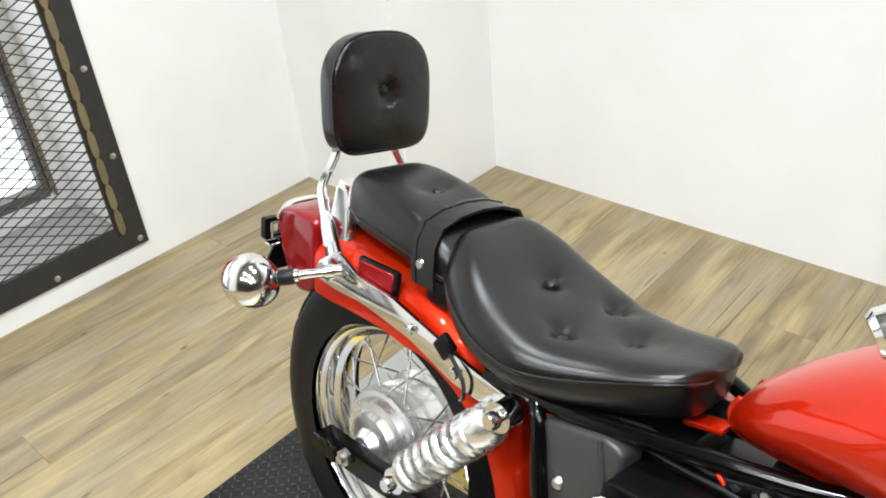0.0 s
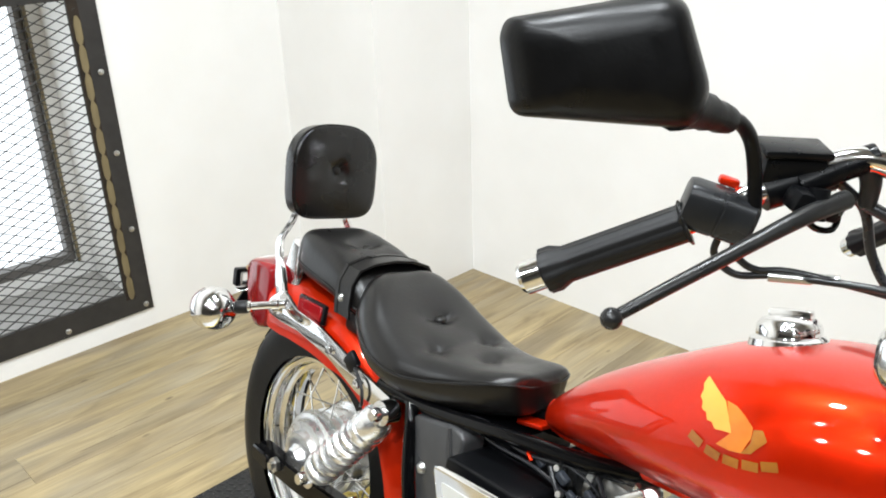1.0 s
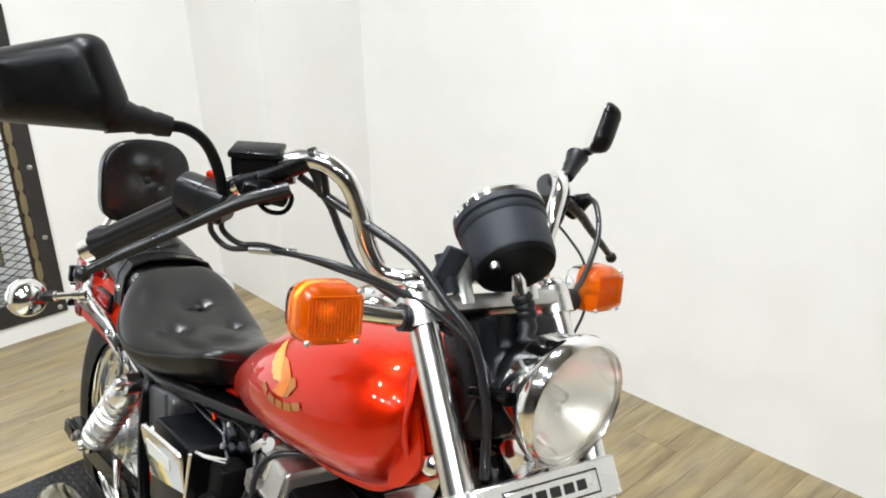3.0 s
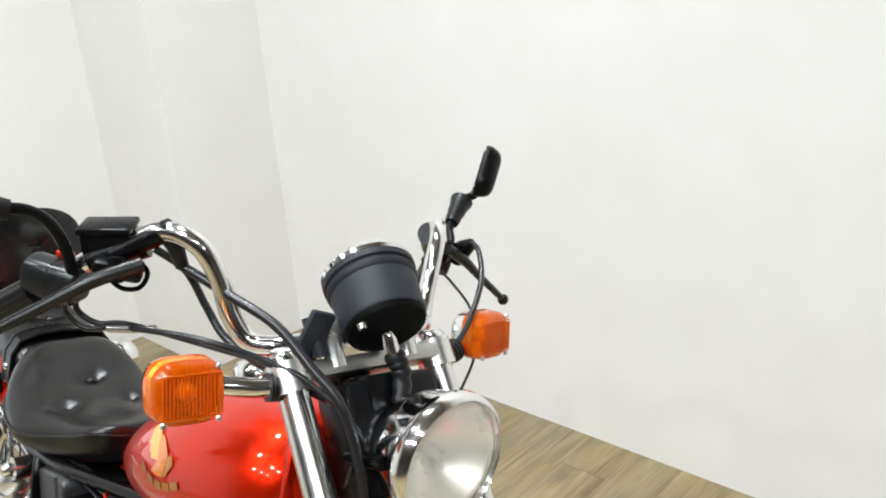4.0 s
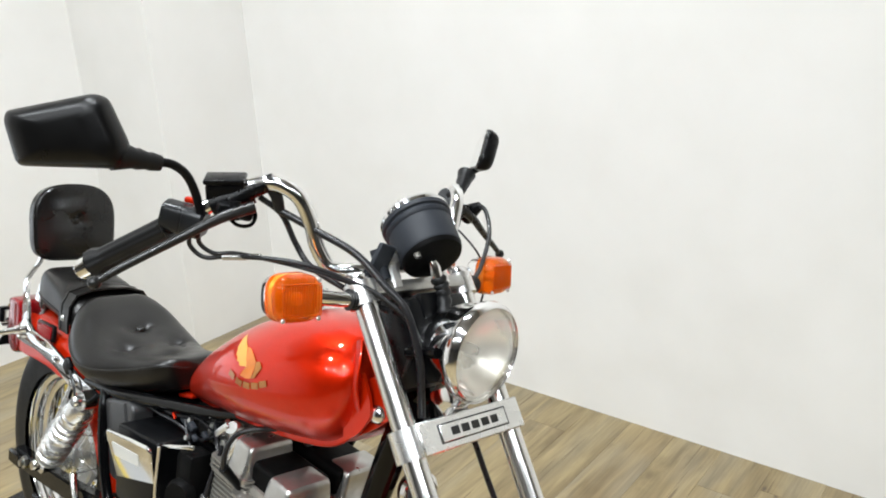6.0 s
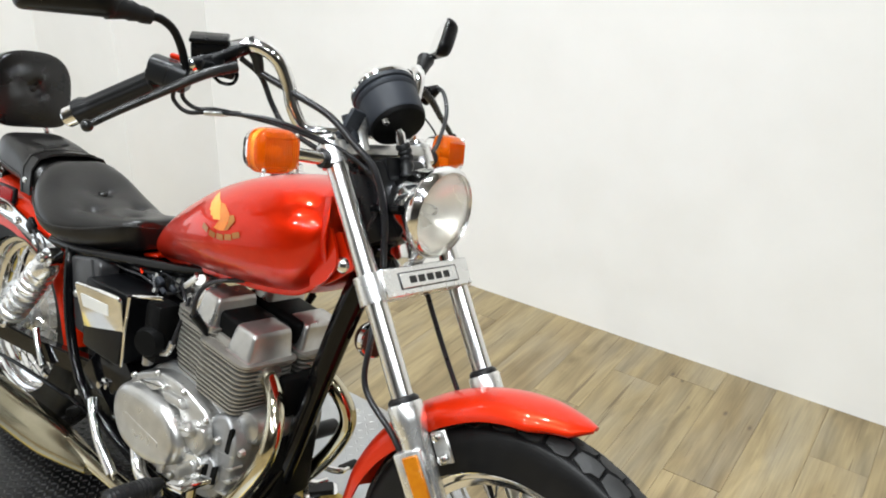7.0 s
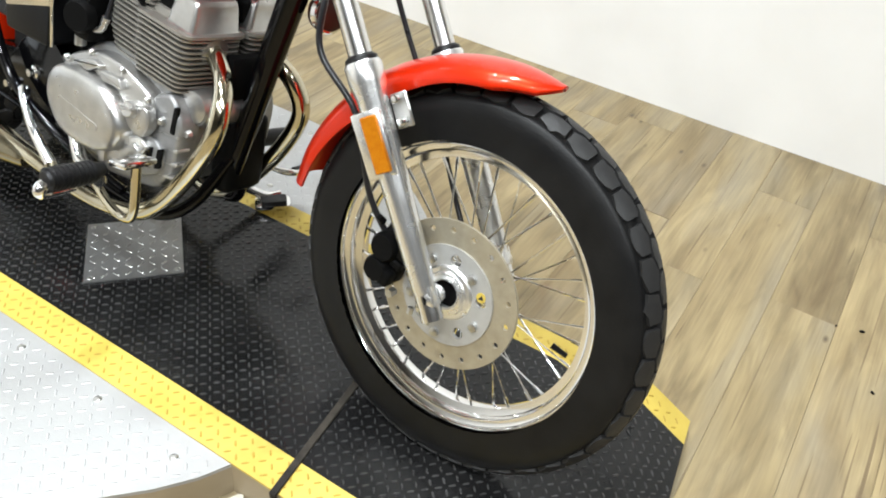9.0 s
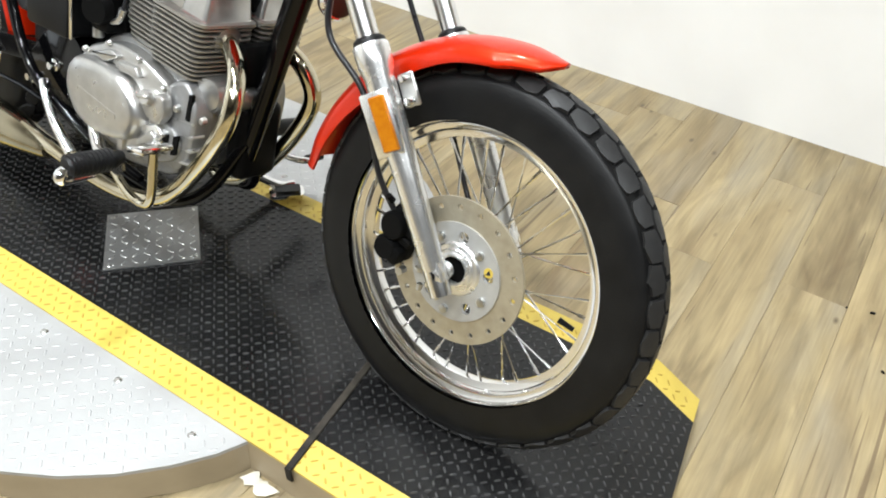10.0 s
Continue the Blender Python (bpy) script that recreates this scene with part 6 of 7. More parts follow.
# ---- frame ----
for s in (-1, 1):
    part("frame_seat_tube", tube(BM(), [(0.335, s * 0.118, 0.58), (0.352, s * 0.128, 0.555), (0.37, s * 0.134, 0.48), (0.4, s * 0.137, 0.4), (0.445, s * 0.14, 0.335), (0.503, s * 0.14, 0.29), (0.58, s * 0.135, 0.258), (0.67, s * 0.12, 0.22), (0.76, s * 0.1, 0.19)], 0.0105, 14, smooth=5), FRAME_BLACK, P, "black frame tube")
    part("frame_seat_rail", tube(BM(), [(0.98, s * 0.03, 0.74), (0.8, s * 0.05, 0.67), (0.65, s * 0.078, 0.63), (0.54, s * (0.096 if s < 0 else 0.075), 0.613 if s < 0 else 0.6), (0.45, s * 0.108, 0.599), (0.36, s * 0.114, 0.586), (0.25, s * 0.112, 0.575)], 0.0115, 14, smooth=5), FRAME_BLACK, P)
    part("frame_cradle", tube(BM(), [(0.94, s * 0.012, 0.32), (0.905, s * 0.055, 0.225), (0.85, s * 0.085, 0.18), (0.76, s * 0.1, 0.18), (0.66, s * 0.11, 0.2)], 0.0125, 14, smooth=5), FRAME_BLACK, P)
part("frame_down_tube", tube(BM(), [(1.085, 0, 0.80), (1.04, 0, 0.70), (0.992, 0, 0.53), (0.952, 0, 0.37), (0.93, 0, 0.28)], [0.028, 0.025, 0.0225, 0.021, 0.018], 18, smooth=5), FRAME_BLACK, P, "thick black frame down tube")
part("frame_backbone", tube(BM(), [(1.07, 0, 0.80), (0.85, 0, 0.74), (0.62, 0, 0.63), (0.45, 0, 0.6)], 0.02, 14), FRAME_BLACK, P)
horn = part("horn", lathe(BM(), [(0, 0.026), (0.018, 0.026), (0.03, 0.02), (0.032, 0.012), (0.032, 0.0), (0.02, -0.02), (0, -0.024)], (1.06, 0.035, 0.62), (0.9, -0.35, 0.1), 28), material("horn_dark_red", (0.04, 0.012, 0.008), 0.35, 0.3), P, "small dark horn with a bright rim")
part("horn_rim", lathe(BM(), [(0.0325, 0.008), (0.034, 0.014), (0.0305, 0.021), (0.0275, 0.022), (0.0275, 0.0195), (0.031, 0.016)], (1.06, 0.035, 0.62), (0.9, -0.35, 0.1), 32), CHROME, horn, "chrome rim")

# ---- engine ----
def ex(poly, y0, y1, bevel=0.0, r=0.015):
    return plate(BM(), rounded(poly, r, 4), abs(y0 - y1), side_plane(max(y0, y1)), bevel=bevel)


crank = part("crankcase", ex([(0.60, 0.27), (0.615, 0.40), (0.67, 0.455), (0.78, 0.47), (0.885, 0.45), (0.915, 0.40), (0.905, 0.30), (0.865, 0.24), (0.72, 0.215), (0.64, 0.23)], 0.105, -0.105, 0.006, 0.03), CAST_DARK, P, "dull cast alloy crankcase")
COVER = [(0.602, 0.335), (0.606, 0.388), (0.64, 0.425), (0.715, 0.452), (0.785, 0.445), (0.862, 0.418), (0.868, 0.38), (0.842, 0.325), (0.79, 0.262), (0.72, 0.25), (0.64, 0.275)]
cover = part("clutch_cover", ex(COVER, -0.1, -0.134, 0.006, 0.03), CAST, P, "silver cast clutch cover")
FACE = [(0.6, 0.338), (0.606, 0.38), (0.632, 0.405), (0.7, 0.412), (0.772, 0.402), (0.808, 0.375), (0.822, 0.34), (0.8, 0.298), (0.755, 0.28), (0.69, 0.272), (0.63, 0.29)]
bm = BM()
out = rounded(FACE, 0.028, 6)
fx, fz = 0.71, 0.345
skin(bm, [[bm.verts.new((fx + (x - fx) * k, y, fz + (z - fz) * k)) for x, z in out] for y, k in ((-0.12, 1.01), (-0.146, 1.0), (-0.155, 0.975), (-0.161, 0.925), (-0.164, 0.85), (-0.1655, 0.7), (-0.166, 0.4))])
part("cover_face", bm, CAST, cover, "smooth raised cover face", smooth=60)
part("face_lettering", plate(BM(), rounded([(0.655, 0.342), (0.765, 0.325), (0.765, 0.336), (0.655, 0.353)], 0.003, 2), 0.0012, side_plane(-0.1658)), CAST, cover, "raised bar of worn lettering")
part("oil_filler_pad", ex([(0.66, 0.418), (0.715, 0.438), (0.74, 0.432), (0.70, 0.41)], -0.13, -0.146, 0.003, 0.006), CAST, cover)
part("oil_filler_pad", ex([(0.735, 0.425), (0.79, 0.428), (0.80, 0.41), (0.745, 0.408)], -0.13, -0.146, 0.003, 0.006), CAST, cover)
oc = part("oil_cap", lathe(BM(), [(0, 0.024), (0.012, 0.024), (0.015, 0.02), (0.015, 0.006), (0.018, 0.004), (0.018, 0.0)], (0.832, -0.138, 0.385), (0.1, -0.95, 0.3), 20), CAST, cover, "round oil filler cap")
part("cap_grip", box(BM(), (0.026, 0.006, 0.008), frame_at((0.834, -0.162, 0.393), (1, 0, 0.2), (0.1, -0.95, 0.3)), 0.002, 1), CAST, oc)
part("dipstick_boss", ex([(0.80, 0.30), (0.845, 0.335), (0.86, 0.31), (0.83, 0.275)], -0.12, -0.15, 0.005, 0.01), CAST, cover)
studs("cover_bolt", [(0, 0.008), (0.004, 0.008), (0.006, 0.006), (0.007, 0.0)], [(x, -0.133, z) for x, z in ((0.622, 0.298), (0.63, 0.412), (0.7, 0.444), (0.785, 0.44), (0.855, 0.412), (0.856, 0.365), (0.832, 0.316), (0.775, 0.264), (0.68, 0.264))], (0, -1, 0), BOLT, cover, n=8)
for k in range(4):
    part("case_rib", box(BM(), (0.1, 0.03, 0.007), Matrix.Translation((0.875, -0.11, 0.285 + k * 0.026)) @ Matrix.Rotation(radians(-6), 4, "Y"), 0.003, 2), CAST, crank)
SUMP = [(0.69, 0.3), (0.775, 0.318), (0.845, 0.352), (0.882, 0.345), (0.9, 0.318), (0.886, 0.285), (0.81, 0.25), (0.75, 0.245)]
sump = part("sump_cover", ex(SUMP, -0.1, -0.131, 0.004, 0.012), CAST_DARK, crank, "angular silver lower case")
for x0, x1, z0, z1 in ((0.735, 0.752, 0.252, 0.305), (0.79, 0.803, 0.258, 0.318), (0.838, 0.85, 0.275, 0.34)):
    part("case_rib", ex([(x0, z0), (x1, z0 + 0.004), (x1 + 0.006, z1), (x0 + 0.006, z1 - 0.004)], -0.128, -0.14, 0.002, 0.004), CAST, sump)
part("case_step", ex([(0.80, 0.388), (0.868, 0.405), (0.878, 0.372), (0.858, 0.345), (0.825, 0.352)], -0.13, -0.149, 0.004, 0.01), CAST, cover, "stepped boss on the cover")
part("case_step", ex([(0.81, 0.33), (0.852, 0.345), (0.87, 0.33), (0.84, 0.296), (0.812, 0.302)], -0.126, -0.143, 0.003, 0.008), ALLOY, cover)
# thin black slabs paint the shade between the ribs; nothing is cut in
for k in range(5):
    x = 0.776 + k * 0.026
    part("case_slot", ex([(x, 0.268 + k * 0.007), (x + 0.014, 0.272 + k * 0.007), (x + 0.019, 0.312 + k * 0.007), (x + 0.006, 0.306 + k * 0.007)], -0.129, -0.1335, 0.0, 0.003), BLACK_AND_SHADE, sump, "black slab standing for shade between the case ribs")
# one more black slab, drawn as the shade of a slot
part("case_slot", ex([(0.905, 0.372), (0.912, 0.42), (0.92, 0.42), (0.916, 0.37)], -0.12, -0.127, 0.0, 0.003), BLACK_AND_SHADE, crank, "black slab standing for shade in a case slot")
part("shaft_cap", lathe(BM(), [(0, 0.01), (0.018, 0.0095), (0.028, 0.006), (0.031, 0.0), (0.031, -0.05)], (0.918, -0.09, 0.418), (0.15, -1, 0), 28), CAST, crank, "round silver end cap")
studs("case_bolt", [(0, 0.01), (0.005, 0.01), (0.007, 0.007), (0.008, 0.0)], [(0.865, -0.125, 0.30), (0.93, -0.105, 0.375), (0.94, -0.1, 0.33), (0.885, -0.125, 0.385)], (0.1, -1, 0), BOLT, crank, n=8)
part("generator_cover", ex([(0.64, 0.30), (0.66, 0.42), (0.76, 0.45), (0.83, 0.40), (0.82, 0.30), (0.74, 0.255)], 0.148, 0.1, 0.0, 0.035), CAST, P)
part("front_case", ex([(0.84, 0.29), (0.85, 0.42), (0.9, 0.44), (0.93, 0.39), (0.915, 0.30), (0.88, 0.255)], -0.085, -0.125, 0.008, 0.02), CAST_DARK, crank)
part("starter_motor", lathe(BM(), [(0, 0.09), (0.022, 0.09), (0.027, 0.082), (0.027, -0.03), (0, -0.03)], (0.925, 0, 0.41), (0, -1, 0), 24), CAST, crank)

FL = Vector((0.10, 0, 1)).normalized()
CYL0 = Vector((0.815, 0, 0.442))
for s in (-1, 1):
    base = CYL0 + Vector((0, s * 0.062, 0))
    q = frame_at(base, (1, 0, -0.1), FL)
    # core coloured black to put shade into the gaps between the alloy fins
    cyl = part("cylinder", box(BM(), (0.13, 0.088, 0.1), q @ Matrix.Translation((0, 0, 0.05)), 0.02, 3), BLACK_AND_SHADE, P, "finned alloy cylinder, core blackened as shade between the fins")
    fin_out = [(x, y * -s) for x, y in rounded([(-0.115, -0.05), (-0.03, -0.052), (-0.02, -0.066), (0.1, -0.066), (0.108, 0.055), (-0.115, 0.055)], 0.022, 5)]
    if s > 0:
        fin_out = fin_out[::-1]
    one = None
    for k in range(11):
        hgt = 0.006 + k * 0.0093
        g = 0.9 + 0.1 * min(1, k / 4)
        bm = plate(BM(), [(x * g, y * g) for x, y in fin_out], 0.0032, q @ Matrix.Translation((0, 0, hgt)))
        part("fin", bm, FIN, cyl)
    upper = rounded([(-0.12, -0.053), (-0.004, -0.053), (-0.004, 0.05), (-0.12, 0.05)], 0.015, 4)
    if s > 0:
        upper = [(x, -y) for x, y in upper][::-1]
    for k in range(3):
        part("fin", plate(BM(), upper, 0.0032, q @ Matrix.Translation((0, 0, 0.1115 + k * 0.0085))), FIN, cyl)
    hd = part("cylinder_head", box(BM(), (0.17, 0.09, 0.03), q @ Matrix.Translation((0.008, 0, 0.112)), 0.012, 2), FIN, P, "alloy cylinder head")
    part("head_fin", plate(BM(), [(x * 1.05, y * 1.05) for x, y in fin_out], 0.005, q @ Matrix.Translation((0, 0, 0.107))), FIN, hd)
    rc = part("rocker_cover", box(BM(), (0.165, 0.09, 0.05), q @ Matrix.Translation((0.0, s * -0.008, 0.138)), 0.01, 3), BLACK_AND_SHADE, P, "oily black rocker cover")
    for dx, w, z0, h in ((0.064, 0.064, 0.112, 0.052), (-0.04, 0.054, 0.132, 0.054)):
        bm = BM()
        skin(bm, [[bm.verts.new(q @ Matrix.Translation((dx, 0, z0)) @ Vector((x * k, y * k, z))) for x, y in rounded([(-w / 2, -0.052), (w / 2, -0.052), (w / 2, 0.052), (-w / 2, 0.052)], 0.009, 4)] for z, k in ((-0.012, 1.06), (0.0, 1.06), (0.002, 1.0), (h - 0.01, 0.87), (h - 0.003, 0.82), (h, 0.74))])
        part("valve_cap", bm, CAST, rc, "dull alloy valve cap")
    part("plug_lead", tube(BM(), [base + Vector((-0.01, s * 0.05, 0.115)), base + Vector((-0.015, s * 0.085, 0.16)), base + Vector((0.0, s * 0.07, 0.22)), base + Vector((0.06, s * 0.0, 0.235))], 0.0045, 10, smooth=6), CABLE, rc, "black spark plug lead")
    part("plug_cap", tube(BM(), [base + Vector((-0.012, s * 0.046, 0.11)), base + Vector((-0.015, s * 0.084, 0.158))], [0.006, 0.009], 12), PLASTIC, rc)
    # exhaust
    pth = [(0.90, s * 0.062, 0.52), (0.945, s * 0.068, 0.505), (0.988, s * 0.088, 0.475), (1.008, s * 0.108, 0.43), (0.998, s * 0.114, 0.38), (0.955, s * 0.114, 0.305), (0.88, s * 0.116, 0.215), (0.83, s * 0.12, 0.178), (0.76, s * 0.13, 0.163), (0.68, s * 0.145, 0.168), (0.58, s * 0.16, 0.185), (0.48, s * 0.17, 0.2)]
    pth = [(x - 0.006, y * 0.74, z) if s > 0 and x > 0.75 else (x - 0.01 * (x > 0.93), y, z + 0.006 * (z < 0.22)) for x, y, z in pth]
    pipe = part("exhaust_pipe", tube(BM(), pth, 0.0165, 20, smooth=5), CHROME_YELLOW, P, "chrome exhaust header, heat-tinted gold")
    part("exhaust_flange", tube(BM(), [(0.902, s * 0.062, 0.518), (0.925, s * 0.064, 0.512)], 0.026, 20), CAST, pipe)
    bm = tube(BM(), [(0.56, s * 0.163, 0.186), (0.54, s * 0.164, 0.186), (0.46, s * 0.17, 0.187), (0.38, s * 0.174, 0.186), (0.2, s * 0.178, 0.184), (0.06, s * 0.18, 0.182), (0.03, s * 0.18, 0.182), (0.025, s * 0.18, 0.182)],
              [0.019, 0.024, 0.037, 0.044, 0.045, 0.042, 0.032, 0.022], 28, smooth=4)
    part("silencer", bm, CHROME_REFLECTING, pipe, "chrome silencer, reflections of mat and floor put into its dark gold colour")
part("oil_cooler_block", box(BM(), (0.05, 0.1, 0.15), Matrix.Translation((0.925, 0.02, 0.32)), 0.018, 3), BLACK_AND_SHADE, P, "oily black block low in front of the case")
# made-up block: its black fills the gap before the cylinders with shade
part("front_hanger_block", box(BM(), (0.03, 0.09, 0.08), Matrix.Translation((0.935, 0.0, 0.47)), 0.012, 2), BLACK_AND_SHADE, P, "added black block standing for shade ahead of the cylinders")
arm = part("clutch_arm", tube(BM(), [(0.648, -0.122, 0.44), (0.65, -0.124, 0.468), (0.672, -0.126, 0.478), (0.705, -0.124, 0.484), (0.715, -0.12, 0.508)], [0.011, 0.0085, 0.006, 0.006, 0.0075], 12, smooth=3), CAST, P, "cast clutch release arm")
part("clutch_cable_end", tube(BM(), [(0.714, -0.12, 0.5), (0.72, -0.115, 0.54), (0.725, -0.1, 0.6)], [0.005, 0.0035, 0.0035], 10, smooth=4), CABLE, arm)
mount = part("engine_mount_plate", ex([(0.41, 0.33), (0.47, 0.40), (0.56, 0.42), (0.62, 0.37), (0.61, 0.29), (0.56, 0.25), (0.42, 0.26)], -0.108, -0.118, 0.002, 0.02), FRAME_BLACK, P, "black engine mounting plate")
studs("mount_bolt", [(0, 0.016), (0.007, 0.016), (0.008, 0.012), (0.008, 0.006), (0.013, 0.005), (0.014, 0.0)], [(0.43, -0.118, 0.29), (0.507, -0.118, 0.338), (0.575, -0.118, 0.30)], (0, -1, 0), CHROME, mount, n=14)
part("brake_rod", tube(BM(), [(0.62, -0.13, 0.25), (0.4, -0.128, 0.262), (0.15, -0.128, 0.25), (0.04, -0.125, 0.235)], 0.0045, 8), FRAME_BLACK, P, "thin black brake rod")
part("passenger_peg_bracket", tube(BM(), [(0.508, -0.142, 0.306), (0.538, -0.158, 0.29), (0.575, -0.165, 0.252), (0.64, -0.17, 0.21)], [0.012, 0.009, 0.009, 0.011], 14, smooth=4), CHROME, P, "chrome silencer hanger")
part("brake_arm", tube(BM(), [(0.24, -0.13, 0.365), (0.27, -0.138, 0.335), (0.298, -0.14, 0.3)], [0.008, 0.006, 0.008], 12), CHROME, P, "chrome link below the shock")
part("seat_tray", box(BM(), (0.24, 0.15, 0.05), Matrix.Translation((0.39, 0, 0.568)), 0.01, 2), PLASTIC, P, "black plastic tray under the seat")
# carburettor, cables and the dark mass behind the engine
bm = BM()
box(bm, (0.075, 0.06, 0.075), Matrix.Translation((0.685, -0.03, 0.575)), 0.012, 2)
lathe(bm, [(0, 0.04), (0.024, 0.04), (0.028, 0.03), (0.028, 0)], (0.685, -0.03, 0.61), (0, 0, 1), 24)
lathe(bm, [(0.0, 0.05), (0.022, 0.05), (0.022, 0.0)], (0.72, -0.03, 0.585), (1, 0, 0.1), 20)
lathe(bm, [(0, 0.018), (0.01, 0.017), (0.012, 0.0)], (0.69, -0.06, 0.58), (0, -1, 0.2), 14)
carb = part("carburettor", bm, CAST, P, "dull alloy carburettor")
part("choke_lever", tube(BM(), [(0.70, -0.075, 0.60), (0.72, -0.095, 0.62), (0.735, -0.1, 0.65)], 0.004, 8), BOLT, carb)
part("throttle_cable", tube(BM(), [(0.69, -0.03, 0.65), (0.75, -0.05, 0.67), (0.85, -0.05, 0.70)], 0.0045, 8, smooth=4), CABLE, carb)
bm = box(BM(), (0.20, 0.15, 0.15), Matrix.Translation((0.535, 0.02, 0.475)), 0.02, 2)
part("air_box", bm, PLASTIC, P, "black plastic air box")
bm = box(BM(), (0.24, 0.18, 0.2), Matrix.Translation((0.485, 0.0, 0.345)), 0.03, 2)
part("battery_tray", bm, BLACK_AND_SHADE, P)
bm = ex([(0.352, 0.572), (0.44, 0.592), (0.468, 0.586), (0.462, 0.5), (0.446, 0.42), (0.392, 0.42)], -0.085, -0.128, 0.006, 0.012)
side = part("side_cover", bm, SIDE_PLASTIC, P, "scuffed dark grey plastic side cover")
part("cover_stud", lathe(BM(), [(0, 0.007), (0.005, 0.0065), (0.008, 0.004), (0.0095, 0.0)], (0.391, -0.128, 0.5), (0, -1, 0), 16), BOLT, side, "tarnished brass stud")
part("cover_fold", tube(BM(), [(0.436, -0.129, 0.588), (0.45, -0.129, 0.53), (0.441, -0.129, 0.47), (0.425, -0.129, 0.43)], 0.003, 8, smooth=4), SIDE_PLASTIC, side)
boot = part("intake_boot", tube(BM(), [(0.598 + k * 0.0055, -0.045, 0.592) for k in range(12)], [0.027 if k % 3 else 0.031 for k in range(12)], 24), RUBBER_GRIP, P, "ribbed black rubber intake boot")
part("boot_clamp", lathe(BM(), [(0.029, 0.005), (0.0315, 0.005), (0.0315, -0.005), (0.029, -0.005)], (0.648, -0.045, 0.592), (1, 0, 0), 24), BOLT, boot, "bright band clamp")

# chrome-faced tool box on the right
q = side_plane(-0.075)
TOOL = [(0.463, 0.565), (0.612, 0.573), (0.6, 0.42), (0.47, 0.419)]
tb = part("tool_box", plate(BM(), rounded(TOOL, 0.012, 3), 0.08, q, bevel=0.004), PLASTIC, P, "black side box with a chrome lid")
LID = Matrix.Translation((0.545, -0.15, 0.5)) @ Matrix.Rotation(radians(15), 4, "X") @ Matrix.Rotation(radians(4), 4, "Z") @ Matrix.Translation((-0.545, 0.15, -0.5))
part("chrome_lid", plate(BM(), rounded([(0.545 + (x - 0.545) * 0.985, 0.5 + (z - 0.5) * 0.985) for x, z in TOOL], 0.012, 3), 0.006, LID @ side_plane(-0.154), bevel=0.003), CHROME, tb, "mirror-bright chrome lid")
part("lid_label", plate(BM(), rounded([(0.482, 0.543), (0.57, 0.545), (0.566, 0.519), (0.484, 0.514)], 0.003, 2), 0.0008, LID @ side_plane(-0.1603)), material("white_label", (0.6, 0.6, 0.58), 0.4), tb, "plain white label")
bm = box(BM(), (0.05, 0.05, 0.12), Matrix.Translation((0.668, -0.115, 0.515)), 0.012, 2)
lathe(bm, [(0, 0.02), (0.025, 0.02), (0.03, 0.01), (0.03, 0.0)], (0.672, -0.135, 0.50), (0.3, -1, 0), 20)
part("regulator", bm, BLACK_AND_SHADE, P, "black electrical unit")

# wiring and hoses under the seat and tank
LOOMS = [([(0.30, -0.11, 0.585), (0.40, -0.122, 0.588), (0.47, -0.118, 0.602), (0.55, -0.124, 0.596), (0.63, -0.1, 0.606), (0.70, -0.08, 0.615)], 0.0032),
         ([(0.36, -0.12, 0.578), (0.43, -0.13, 0.59), (0.50, -0.126, 0.583), (0.58, -0.134, 0.592), (0.64, -0.118, 0.575), (0.67, -0.1, 0.59)], 0.0026),
         ([(0.44, -0.128, 0.597), (0.52, -0.136, 0.604), (0.60, -0.12, 0.612), (0.66, -0.11, 0.60), (0.69, -0.105, 0.57)], 0.002),
         ([(0.60, -0.125, 0.6), (0.63, -0.135, 0.575), (0.66, -0.13, 0.54), (0.69, -0.12, 0.50), (0.70, -0.115, 0.47)], 0.003),
         ([(0.66, -0.1, 0.61), (0.70, -0.12, 0.58), (0.715, -0.118, 0.53), (0.705, -0.11, 0.49)], 0.0035)]
for pts, rad in LOOMS:
    part("wiring_loom", tube(BM(), [(x, y + 0.028, z + 0.004) for x, y, z in pts], rad, 8, smooth=5), CABLE, P, "black taped wiring loom")
part("red_wire", tube(BM(), [(0.56, -0.098, 0.604), (0.566, -0.1, 0.602), (0.57, -0.1, 0.598)], 0.0026, 6, smooth=3), RED_PLAIN, P, "short red wire end")
for x, y, z, w in ((0.625, -0.098, 0.6, 0.012), (0.648, -0.105, 0.588, 0.009), (0.672, -0.1, 0.6, 0.01), (0.575, -0.085, 0.594, 0.009)):
    part("wire_connector", box(BM(), (w * 1.6, w, w), Matrix.Translation((x, y, z)) @ Matrix.Rotation(radians(25), 4, "Y"), 0.002, 1), PLASTIC_MATT, P, "grey wire connector")
studs("tray_bolt", [(0, 0.007), (0.0045, 0.007), (0.0055, 0.004), (0.0055, 0.0)], [(0.635, -0.11, 0.585), (0.655, -0.112, 0.57), (0.61, -0.09, 0.605)], (0, -1, 0.3), BOLT, P, n=8, label="bright bolt")
tap = part("fuel_tap", lathe(BM(), [(0, 0.03), (0.011, 0.03), (0.014, 0.024), (0.014, 0.01), (0.01, 0.008), (0.01, -0.012), (0, -0.012)], (0.748, -0.082, 0.628), (0.2, -0.7, 0.5), 18), CAST, P, "dull alloy fuel tap")
part("tap_lever", box(BM(), (0.045, 0.006, 0.012), Matrix.Translation((0.732, -0.108, 0.634)) @ Matrix.Rotation(radians(-40), 4, "Y"), 0.003, 2), ALLOY, tap)
part("tap_bracket", box(BM(), (0.012, 0.03, 0.05), Matrix.Translation((0.76, -0.09, 0.61)) @ Matrix.Rotation(radians(25), 4, "Y"), 0.003, 2), ALLOY, tap)
